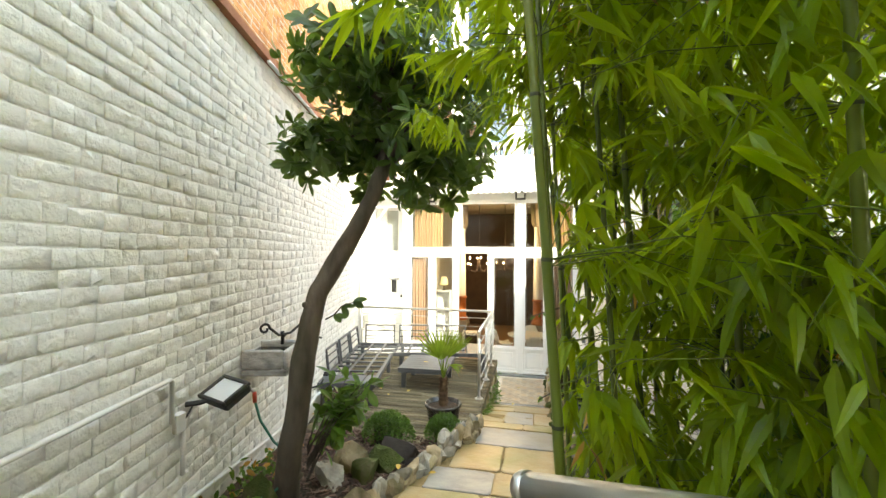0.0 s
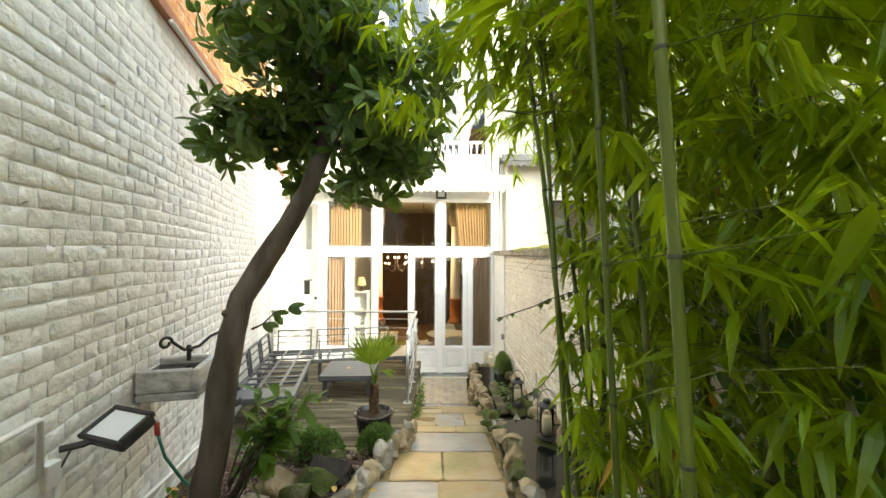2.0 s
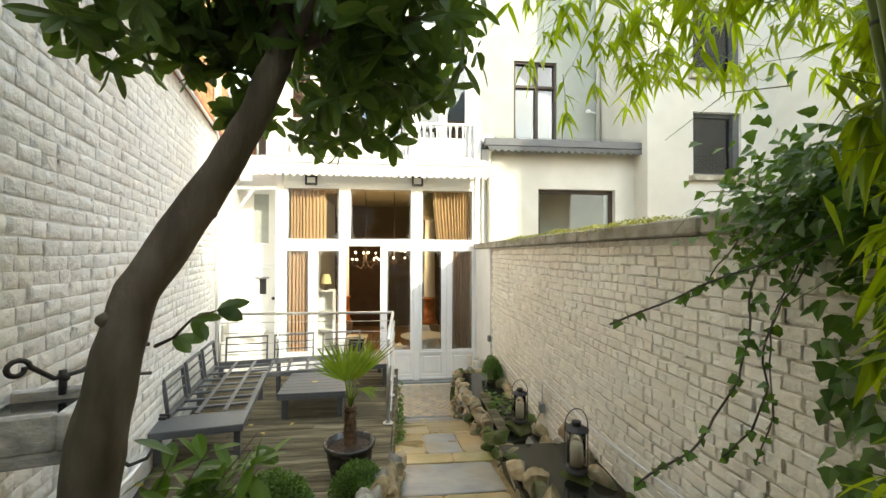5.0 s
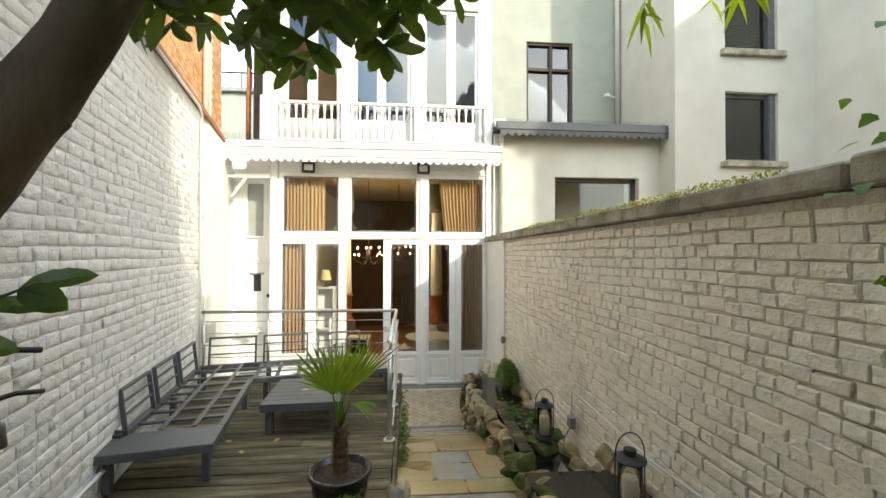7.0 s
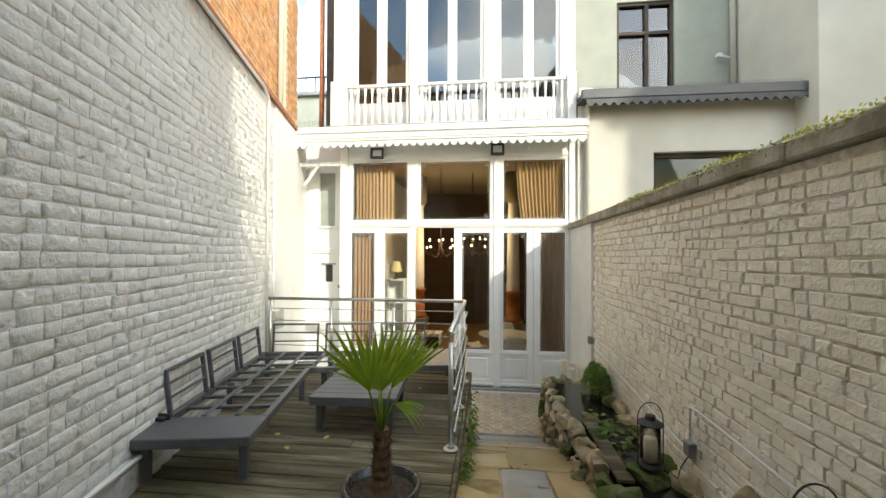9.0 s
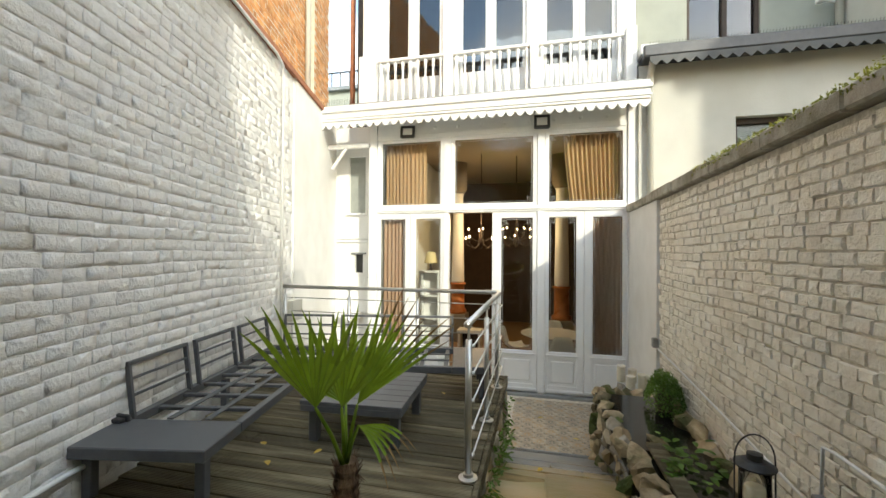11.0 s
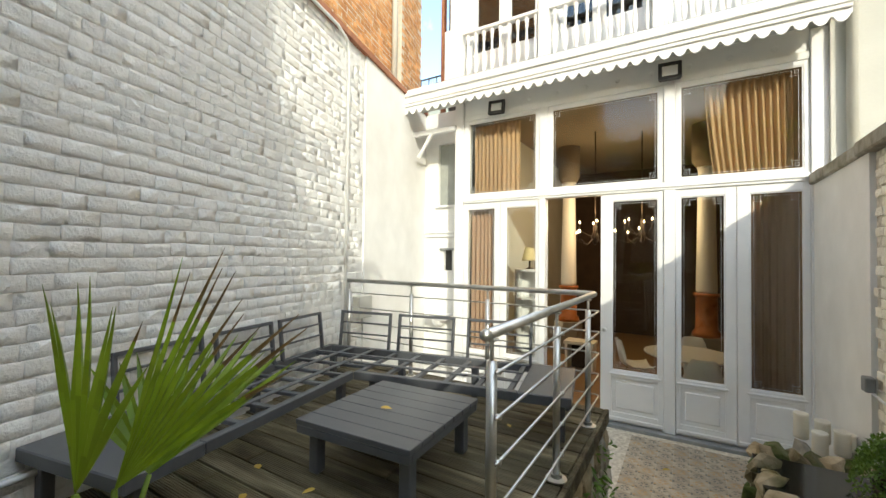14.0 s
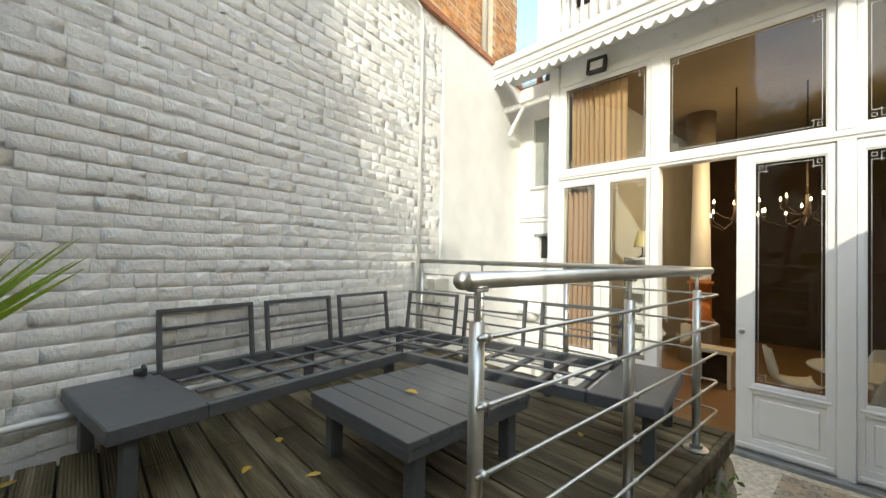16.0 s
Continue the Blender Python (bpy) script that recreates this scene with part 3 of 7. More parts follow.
# eave over the glazed front
g = Mesh()
g.box(-3.82, 1.16, 9.12, 9.62, 4.40, 4.46)
solid("ceiling_eave", g, M_PAINT, "white-painted boarded eave soffit", "eave")
g = Mesh()
g.bbox(-3.85, 1.17, 9.05, 9.13, 4.30, 4.555, 0.008)
g.bbox(-3.85, 1.19, 9.02, 9.08, 4.44, 4.50, 0.008)
g.bbox(-3.85, 1.19, 9.035, 9.06, 4.34, 4.37, 0.006)
solid("trim_gutter", g, M_PAINT, "white-painted moulded gutter board", "gutter")
g = Mesh()
nsc, wsc = 36, (1.17 + 3.85) / 36
for i in range(nsc):
    cx = -3.85 + (i + 0.5) * wsc
    pr = [(-0.5, 0.0), (-0.5, -0.052), (-0.44, -0.045), (-0.36, -0.068), (-0.2, -0.095), (0.0, -0.104), (0.2, -0.095), (0.36, -0.068), (0.44, -0.045), (0.5, -0.052), (0.5, 0.0)]
    v = [(cx + a * wsc * 0.998, 9.072, 4.302 + 1.08 * b) for a, b in pr] + [(cx + a * wsc * 0.998, 9.090, 4.302 + 1.08 * b) for a, b in pr]
    k = len(pr)
    g.add(v, [tuple(range(k)), tuple(range(2 * k - 1, k - 1, -1))] + [(j, j + k, (j + 1) % k + k, (j + 1) % k) for j in range(k)])
solid("trim_valance", g, M_PAINT, "white-painted scalloped timber valance under the gutter", "valance")
g = Mesh()
for i in range(9):
    g.lathe([(0.012, 0), (0.03, 0.006), (0.03, 0.012), (0.016, 0.02)], 10, m=Matrix.Translation((-2.35 + i * 0.38, FY + 0.012, 4.24)) @ Matrix.Rotation(radians(90), 4, "X"))
solid("trim_rosettes", g, M_PAINT, "white-painted round rosettes on the frieze", "rosette")

# recessed bay left of the glazed front
AY = 10.0
g = Mesh()
for x0, x1, z0, z1 in ((-4.2, -3.74, 0, 4.5), (-3.42, -3.12, 0, 4.5), (-3.74, -3.42, 0, 1.80), (-3.74, -3.62, 1.80, 2.14), (-3.46, -3.42, 1.80, 2.14), (-3.74, -3.42, 2.14, 2.90), (-3.74, -3.42, 3.95, 4.5)):
    g.box(x0, x1, AY, AY + 0.2, z0, z1)
solid("wall_recess", g, M_PLASTER, "white-plastered recessed wall beside the doors", "wall")
solid("wall_recess_side", Mesh().box(-3.12, -3.0, FY + 0.25, 11.0, 0, 4.5), M_PLASTER, "white-plastered return wall", "wall")
w = thing("window_4", (-3.58, AY, 2.9), "narrow grey frosted window in the recess", "window", kind="structure")
part("pane", Mesh().box(-3.74, -3.42, AY + 0.05, AY + 0.056, 2.9, 3.95), mat("frosted_pane", [(0.30, 0.32, 0.30), (0.36, 0.38, 0.35)], rough=0.2, bump=0.05, spec=0.5), w)
part("window_sill", Mesh().bbox(-3.78, -3.38, AY - 0.05, AY + 0.05, 2.86, 2.90, 0.006), M_PAINT, w)
w = thing("window_5", (-3.54, AY, 1.8), "small dark vent window with a stone lintel", "window", kind="structure")
part("pane", Mesh().box(-3.62, -3.46, AY + 0.06, AY + 0.066, 1.80, 2.14), M_BLACKMETAL, w)
part("lintel", Mesh().bbox(-3.68, -3.40, AY - 0.05, AY + 0.02, 2.14, 2.175, 0.005), M_ZINC, w)
g = Mesh()
g.bbox(-4.0, -3.12, AY - 0.05, AY, 2.42, 2.46, 0.008)
g.bbox(-4.0, -3.12, AY - 0.03, AY, 2.36, 2.42, 0.008)
solid("trim_recess_moulding", g, M_PAINT, "white-painted moulding strip", "moulding")
g = Mesh()
g.bbox(-3.90, -3.10, 9.44, 9.50, 3.96, 4.04, 0.01)
g.tube([(-3.80, 9.47, 3.62), (-3.55, 9.47, 3.97)], 0.03, 8)
solid("trim_bracket", g, M_PAINT, "white-painted bracket beam under the eave", "bracket")

# tiled forecourt slab and drain
solid("floor_forecourt", Mesh().box(-3.9, 1.0, 7.72, 9.75, -0.1, -0.006), M_MORTAR_R, "forecourt floor of patterned cement tiles", "floor")
dr = thing("drain_channel", (-0.2, 7.68, 0), "narrow slotted steel drain channel across the path", "drain")
part("channel", Mesh().bbox(-0.66, 0.34, 7.645, 7.72, -0.05, -0.012, 0.003), M_BLACKMETAL, dr)
for i in range(44):
    part("slat", Mesh().bbox(-0.655 + i * 0.0226, -0.642 + i * 0.0226, 7.655, 7.71, -0.014, 0.004, 0.002), M_ZINC, dr)
part("rim", Mesh().bbox(-0.66, 0.34, 7.640, 7.655, -0.05, 0.005, 0.002).bbox(-0.66, 0.34, 7.71, 7.725, -0.05, 0.005, 0.002), M_ZINC, dr)

# upper bay with windows and balustrade
UY = 9.62
WINS = [(-2.86, -2.50, -2.31, -1.945), (-1.545, -1.165, -0.995, -0.566), (-0.192, 0.207, 0.385, 0.777)]
UZ0, UZ1 = 5.18, 7.34
bay = thing("wall_bay", (-1.1, UY, 4.56), "white-painted timber bay on the upper floor", "wall", kind="structure")
edges = [-3.32] + [e for q in WINS for e in (q[0] - 0.06, q[3] + 0.06)] + [1.10]
for i in range(0, len(edges), 2):
    part("panel", Mesh().bbox(edges[i], edges[i + 1], UY, UY + 0.3, 4.56, 10.5, 0.008), M_PAINT, bay)
for q in WINS:
    part("panel", Mesh().box(q[0] - 0.06, q[3] + 0.06, UY + 0.01, UY + 0.3, 4.56, UZ0 - 0.06), M_PAINT, bay)
    part("panel", Mesh().box(q[0] - 0.06, q[3] + 0.06, UY + 0.01, UY + 0.3, 7.42, 7.62), M_PAINT, bay)
    part("panel", Mesh().box(q[0] - 0.06, q[3] + 0.06, UY + 0.01, UY + 0.3, 9.2, 10.5), M_PAINT, bay)
solid("wall_bay_side", Mesh().box(-3.32, -3.2, UY + 0.3, 12.5, 4.56, 10.5).box(0.98, 1.10, UY + 0.3, 11.0, 4.56, 10.5), M_PLASTER, "side walls of the upper bay", "wall")
solid("roof_bay", Mesh().box(-3.5, 1.2, UY - 0.2, 12.5, 10.5, 10.7), M_ZINC, "zinc roof over the bay", "roof")
for wi, q in enumerate(WINS):
    for z0, z1 in ((UZ0, UZ1), (7.66, 9.15)):
        w = thing("window_%d" % (6 + wi + (3 if z0 > 6 else 0)), (0.5 * (q[0] + q[3]), UY, z0), "tall white double casement reflecting sky and clouds", "window", kind="structure")
        fr = Mesh()
        for a, b in ((q[0] - 0.06, q[0]), (q[1], q[1] + 0.5 * (q[2] - q[1]) - 0.003), (q[1] + 0.5 * (q[2] - q[1]) + 0.003, q[2]), (q[3], q[3] + 0.06)):
            fr.bbox(a, b, UY + 0.05, UY + 0.11, z0 - 0.06, z1 + 0.06, 0.006)
        for a, b in ((q[0], q[1]), (q[2], q[3])):
            fr.bbox(a, b, UY + 0.055, UY + 0.105, z1, z1 + 0.06, 0.005)
            fr.bbox(a, b, UY + 0.055, UY + 0.105, z0 - 0.06, z0, 0.005)
            pn = part("pane", Mesh().box(a, b, UY + 0.078, UY + 0.084, z0, z1), M_GLASSUP, w)
        part("window_frame", fr, M_PAINT, w)
# backing wall, its dark colour stands for the unlit upper rooms
solid("wall_bay_inside", Mesh().box(-3.2, 0.98, 11.0, 11.1, 4.56, 10.5), M_ROOMDARK, "backing wall coloured dark to look like unlit upper rooms", "wall")
solid("floor_bay", Mesh().box(-3.3, 1.1, 9.13, 12.5, 4.56, 4.60), M_ZINC, "lead-covered ledge and upper floor", "floor")


def baluster_prof():
    return [(0.030, 0), (0.030, 0.05), (0.017, 0.07), (0.030, 0.15), (0.036, 0.22), (0.025, 0.32), (0.017, 0.40), (0.017, 0.52), (0.028, 0.555), (0.017, 0.58), (0.030, 0.61), (0.030, 0.67)]


BAL = Mesh().lathe(baluster_prof(), 10).data("baluster", M_PAINT, True)
for wi, q in enumerate(WINS):
    b = thing("balustrade", (0.5 * (q[0] + q[3]), UY - 0.12, 4.60), "white-painted turned wooden balustrade before the upper window", "balustrade", "upper balustrades")
    part("rail", Mesh().bbox(q[0] - 0.14, q[3] + 0.14, UY - 0.17, UY - 0.07, 5.385, 5.44, 0.012), M_PAINT, b)
    part("base_rail", Mesh().bbox(q[0] - 0.14, q[3] + 0.14, UY - 0.17, UY - 0.07, 4.64, 4.715, 0.01), M_PAINT, b)
    n = 9
    for i in range(n):
        x = q[0] - 0.07 + (q[3] - q[0] + 0.14) * i / (n - 1)
        o = part("baluster", BAL, M_PAINT, b, local=True)
        o.location = (x - b.location.x, 0, 0.115)
for x0, x1 in ((-3.30, -3.02), (-1.82, -1.68), (-0.44, -0.32), (0.93, 1.08)):
    solid("trim_bay_pier", Mesh().bbox(x0, x1, UY - 0.2, UY, 4.60, 5.51 if x0 < -3 or x0 > 0.5 else 5.47, 0.008), M_PAINT, "white-painted panelled pier of the balustrade", "pier")

# ---- the room behind the doors ----
g = Mesh()
g.box(-3.0, 1.1, FY + 0.25, 16.0, -0.1, 0.035)
solid("floor_room", g, M_WOODFLOOR, "warm oak floor of the room", "floor")
# ceiling and right wall carry the room's dimness in their brown
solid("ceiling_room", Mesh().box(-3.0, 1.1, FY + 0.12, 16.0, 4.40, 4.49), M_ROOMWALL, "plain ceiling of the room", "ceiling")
solid("wall_room_left", Mesh().box(-3.10, -3.0, FY + 0.25, 16.0, 0, 4.4), M_CREAM, "beige wall of the room", "wall")
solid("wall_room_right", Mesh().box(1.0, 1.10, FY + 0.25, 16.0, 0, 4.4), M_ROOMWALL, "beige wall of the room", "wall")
# dark colour stands for the unlit far end of the room
solid("wall_room_back", Mesh().box(-3.0, 1.0, 15.9, 16.0, 0, 4.4), M_ROOMDARK, "end wall of the room, coloured dark for its unlit depth", "wall")


def column(x, y):
    c = thing("column", (x, y, 0.035), "white round column on a copper-coloured drum base", "column", "columns in the room")
    part("shaft", Mesh().lathe([(0.15, 1.45), (0.16, 1.5), (0.145, 2.4), (0.125, 3.6), (0.15, 3.64)], 24, (x, y, 0)), M_WHITEPL, c, "white shaft", smooth=True)
    part("base", Mesh().lathe([(0.22, 0.70), (0.22, 0.78), (0.17, 0.82), (0.165, 1.38), (0.20, 1.40), (0.20, 1.45)], 24, (x, y, 0)), M_COPPER, c, "copper-coloured drum", smooth=True)
    part("pedestal", Mesh().bbox(x - 0.24, x + 0.24, y - 0.24, y + 0.24, 0.035, 0.70, 0.01), M_ROOMWALL, c)
    part("capital", Mesh().lathe([(0.15, 3.64), (0.22, 3.75), (0.22, 4.4)], 24, (x, y, 0)), M_ROOMWALL, c, smooth=True)


column(-2.25, 12.9)
column(0.20, 12.5)


def chandelier(x, y, z, r, arms):
    c = thing("chandelier", (x, y, z - 0.4), "brass chandelier with lit candle bulbs", "chandelier", "chandeliers")
    part("stem", Mesh().tube([(x, y, z - 0.35), (x, y, 4.4)], 0.012, 6).lathe([(0.01, -0.4), (0.05, -0.34), (0.07, -0.25), (0.03, -0.15), (0.02, 0.05)], 12, (x, y, z)), M_DARKWOOD, c, smooth=True)
    for i in range(arms):
        a = 2 * math.pi * i / arms + 0.3
        zz = z - (0.18 if i % 2 else 0.0)
        rr = r * (1.0 if i % 2 else 0.65)
        ex, ey = x + rr * math.cos(a), y + rr * math.sin(a)
        arm = part("arm", Mesh().tube([(x, y, z - 0.25), (x + 0.5 * (ex - x), y + 0.5 * (ey - y), zz - 0.22), (ex, ey, zz - 0.12), (ex, ey, zz - 0.06)], 0.008, 6).lathe([(0.011, -0.06), (0.011, 0.0)], 8, (ex, ey, zz)), M_DARKWOOD, c, smooth=True)
        part("bulb", Mesh().lathe([(0.005, 0), (0.013, 0.016), (0.008, 0.038), (0.002, 0.055)], 8, (ex, ey, zz)), M_BULB, arm, "lit candle bulb", smooth=True)
    l = bpy.data.lights.new("chandelier_light", "POINT")
    l.energy, l.color, l.shadow_soft_size = 13.0, (1.0, 0.68, 0.38), 0.3
    new("chandelier_light", l).location = (x, y, z + 0.15)


chandelier(-0.80, 12.4, 2.72, 0.5, 10)
chandelier(-1.55, 12.0, 2.68, 0.42, 8)


def tulip_table(x, y, r, z):
    t = thing("round_table", (x, y, 0.035), "white round pedestal dining table", "table")
    part("tabletop", Mesh().lathe([(r - 0.03, z - 0.03), (r, z - 0.012), (r, z), (0.01, z)], 40, (x, y, 0)), M_WHITEPL, t, smooth=False)
    part("pedestal", Mesh().lathe([(0.26, 0.036), (0.25, 0.05), (0.08, 0.10), (0.045, 0.3), (0.05, z - 0.1), (0.14, z - 0.03)], 24, (x, y, 0)), M_WHITEPL, t, smooth=True)


tulip_table(-0.08, 10.35, 0.52, 0.80)


def shell_chair(x, y, ang):
    m = Matrix.Translation((x, y, 0.035)) @ Matrix.Rotation(ang, 4, "Z")
    c = thing("shell_chair", m, "white moulded shell chair on thin legs", "chair", "chairs round the table")
    v, f = [], []
    prof = [(0.20, 0.47), (0.17, 0.445), (0.05, 0.43), (-0.10, 0.44), (-0.19, 0.50), (-0.23, 0.62), (-0.26, 0.76), (-0.275, 0.84)]
    for i, (py, pz) in enumerate(prof):
        w = 0.22 if i < 5 else 0.20 - 0.04 * (i - 5)
        for k in range(7):
            s = -1 + k / 3
            v.append((s * w, py + (0.05 * s * s if i > 4 else 0), pz + (0.05 * s * s if i < 5 else 0)))
    for i in range(len(prof) - 1):
        for k in range(6):
            a = i * 7 + k
            f.append((a, a + 1, a + 8, a + 7))
    o = part("shell", Mesh().add(v, f), M_WHITEPL, c, smooth=True, local=True)
    md = o.modifiers.new("thickness", "SOLIDIFY")
    md.thickness = 0.012
    for sx in (-1, 1):
        for sy in (-1, 1):
            part("leg", Mesh().tube([(sx * 0.10, sy * 0.09, 0.43), (sx * 0.21, sy * 0.20, 0.0)], 0.012, 8), M_STRAW, c, local=True)


shell_chair(-0.72, 10.55, radians(-70))
shell_chair(0.52, 10.45, radians(80))
shell_chair(-0.02, 11.0, radians(180))
shell_chair(0.05, 9.93, radians(5))
st = thing("side_stand", (-1.72, 11.6, 0.035), "small pale wooden stand with a dark niche", "stand")
part("top", Mesh().bbox(-1.98, -1.46, 11.45, 11.8, 0.50, 0.56, 0.006), M_CANDLE, st)
for sx in (-1.96, -1.53):
    part("leg", Mesh().bbox(sx, sx + 0.05, 11.46, 11.79, 0.035, 0.50, 0.004), M_CANDLE, st)
part("back", Mesh().bbox(-1.91, -1.53, 11.76, 11.79, 0.035, 0.50, 0.003), M_ROOMDARK, st)


# tall cabinet with a lamp behind the second door
cab = thing("tall_cabinet", (-2.32, 10.60, 0.035), "tall narrow white cabinet with open shelves", "cabinet")
part("body", Mesh().bbox(-2.52, -2.49, 10.45, 10.75, 0.036, 1.84, 0.004).bbox(-2.15, -2.12, 10.45, 10.75, 0.036, 1.84, 0.004).bbox(-2.49, -2.15, 10.73, 10.75, 0.036, 1.84, 0.003), M_WHITEPL, cab)
for z in (0.06, 0.50, 0.92, 1.34, 1.80):
    part("shelf", Mesh().bbox(-2.488, -2.152, 10.452, 10.728, z, z + 0.03, 0.004), M_WHITEPL, cab)
lamp = thing("table_lamp", (-2.32, 10.60, 1.842), "small table lamp with a pale yellow shade on the cabinet", "lamp")
part("base", Mesh().lathe([(0.06, 0.0), (0.06, 0.012), (0.018, 0.03), (0.014, 0.16)], 16, (-2.32, 10.60, 1.842)), M_DARKWOOD, lamp, smooth=True)
part("shade", Mesh().lathe([(0.125, 0.14), (0.122, 0.16), (0.075, 0.36), (0.072, 0.36)], 24, (-2.32, 10.60, 1.842)), mat("lamp_shade", [(0.72, 0.58, 0.28), (0.80, 0.66, 0.36)], scale=20, rough=0.9, bump=0.1), lamp, "pale yellow cloth shade", smooth=True)


def curtain(name, x0, x1, z0, z1, y, material, label, gather=0.0, seed=0):
    """A hanging cloth with folds; gather pulls its foot to one side."""
    rg = random.Random(seed)
    nxx, nzz = 90, 14
    ph = [rg.uniform(0, 6.28) for _ in range(4)]
    v, f = [], []
    for j in range(nzz + 1):
        t = j / nzz
        for i in range(nxx + 1):
            s = i / nxx
            x = x0 + (x1 - x0) * s
            x += gather * (1 - t) ** 1.5 * (x1 - x0) * (s if gather < 0 else 1 - s)
            amp = 0.020 + 0.012 * math.sin(3 * s + ph[0])
            yy = y + amp * math.sin(s * (x1 - x0) * 95 + ph[1] + 0.8 * math.sin(7 * s + ph[2]) + 0.4 * t) + 0.006 * math.sin(41 * s + ph[3] + 3 * t)
            v.append((x, yy, z0 + (z1 - z0) * t))
    for j in range(nzz):
        for i in range(nxx):
            a = j * (nxx + 1) + i
            f.append((a, a + 1, a + nxx + 2, a + nxx + 1))
    ob = solid(name, Mesh().add(v, f), material, label, "curtain", "curtains", kind="", smooth=True)
    ob.modifiers.new("thickness", "SOLIDIFY").thickness = 0.004
    return ob


curtain("curtain", -2.86, -2.15, 2.95, 4.02, FY + 0.16, M_CURTAIN, "pleated golden curtain drawn aside behind the transom window", 0.0, 1)
curtain("curtain", 0.08, 0.86, 2.95, 4.02, FY + 0.16, M_CURTAIN, "pleated golden curtain drawn aside behind the transom window", 0.12, 2)
curtain("curtain", -2.88, -2.42, 0.30, 2.80, FY + 0.12, M_CURTAINDK, "long mauve-brown curtain behind the glazed door", 0.0, 3)
curtain("curtain", 0.40, 0.90, 0.30, 2.80, FY + 0.12, M_CURTAINDK, "long mauve-brown curtain behind the glazed door", 0.0, 4)

# ---- neighbouring buildings seen over the right wall ----
ex = thing("extension", (2.8, 9.6, 0), "cream-rendered extension with a flat grey eave and a wide window", "house extension")
for x0, x1, z0, z1 in ((1.10, 2.33, 0, 4.9), (4.06, 4.5, 0, 4.9), (2.33, 4.06, 0, 2.4), (2.33, 4.06, 4.08, 4.9)):
    part("wall", Mesh().box(x0, x1, 9.42, 9.7, z0, z1), M_CREAM, ex)
ewin = part("window", Mesh().box(2.33, 4.06, 9.60, 9.61, 2.4, 4.08), M_GLASS, ex)
part("frame", Mesh().bbox(2.33, 2.40, 9.54, 9.60, 2.4, 4.08, 0.004).bbox(3.98, 4.06, 9.54, 9.60, 2.4, 4.08, 0.004).bbox(2.33, 4.06, 9.54, 9.60, 4.0, 4.08, 0.004), M_DARKWOOD, ewin)
part("inner_wall", Mesh().box(2.2, 4.3, 10.4, 10.5, 2.0, 4.5), M_GREYWALL, ex)
part("roof", Mesh().bbox(1.13, 4.6, 9.20, 11.0, 4.93, 5.02, 0.01).bbox(1.10, 4.62, 9.13, 9.22, 4.90, 5.07, 0.02), M_ANTHRA, ex, "grey-painted flat roof edge")
for i in range(24):
    cx = 1.18 + i * 0.1425
    v = [(cx, 9.135, 4.90), (cx, 9.135, 4.84), (cx + 0.071, 9.135, 4.775), (cx + 0.1425, 9.135, 4.84), (cx + 0.1425, 9.135, 4.90)]
    v += [(a, b + 0.016, c) for a, b, c in v]
    part("valance_tooth", Mesh().add(v, [(0, 1, 2, 3, 4), (9, 8, 7, 6, 5)] + [(j, j + 5, (j + 1) % 5 + 5, (j + 1) % 5) for j in range(5)]), M_GREYPAINT, ex)
part("skylight", Mesh().bbox(2.4, 3.6, 9.6, 10.4, 5.02, 5.16, 0.02), M_GREYPAINT, ex)
spk = Mesh()
for i in range(90):
    x = 1.2 + i * 0.037
    spk.tube([(x, 9.25, 5.05), (x + 0.01, 9.24, 5.15)], 0.003, 4, False)
part("bird_spikes", spk, M_BLACKMETAL, ex, kind="stuff")
part("drainpipe", Mesh().tube([(1.24, 9.36, 0), (1.24, 9.36, 4.75), (1.24, 9.2, 4.9)], 0.045, 12), M_CREAM, ex, smooth=True)
part("lead_box", Mesh().bbox(1.10, 1.32, 9.3, 9.6, 5.02, 5.16, 0.01), M_PAINT, ex)

bk = thing("rear_house", (2.8, 11.2, 5), "grey-green rendered rear house wall with a dark window", "house")
g = Mesh()
for x0, x1, z0, z1 in ((1.10, 2.23, 4.9, 14), (3.36, 4.6, 4.9, 14), (2.23, 3.36, 4.9, 5.5), (2.23, 3.36, 7.6, 9.2), (2.23, 3.36, 10.6, 14)):
    g.box(x0, x1, 11.0, 11.3, z0, z1)
part("wall", g, M_GREYWALL, bk)
for z0, z1 in ((5.5, 7.6), (9.2, 10.6)):
    w = part("window", Mesh().box(2.23, 3.36, 11.12, 11.13, z0, z1), M_GLASSUP, bk)
    fr = Mesh()
    for x0, x1 in ((2.23, 2.29), (2.80, 2.88), (3.30, 3.36)):
        fr.bbox(x0, x1, 11.05, 11.12, z0, z1, 0.005)
    for a in (z0, z0 + 0.68 * (z1 - z0), z1 - 0.06):
        fr.bbox(2.23, 3.36, 11.045, 11.118, a, a + 0.07, 0.005)
    part("window_frame", fr, M_DARKWOOD, w, "dark-stained timber window bars")
    # dark sheet added behind the glass in place of the unlit room
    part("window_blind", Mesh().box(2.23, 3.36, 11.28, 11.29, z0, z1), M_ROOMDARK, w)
part("drainpipe", Mesh().tube([(4.42, 10.9, 5.0), (4.42, 10.9, 14)], 0.055, 12), M_CREAM, bk, smooth=True)
part("lamp_bracket", Mesh().tube([(4.36, 10.9, 6.3), (4.15, 10.85, 6.32)], 0.02, 8).bbox(4.08, 4.18, 10.8, 10.9, 6.28, 6.36, 0.01), M_PAINT, bk)

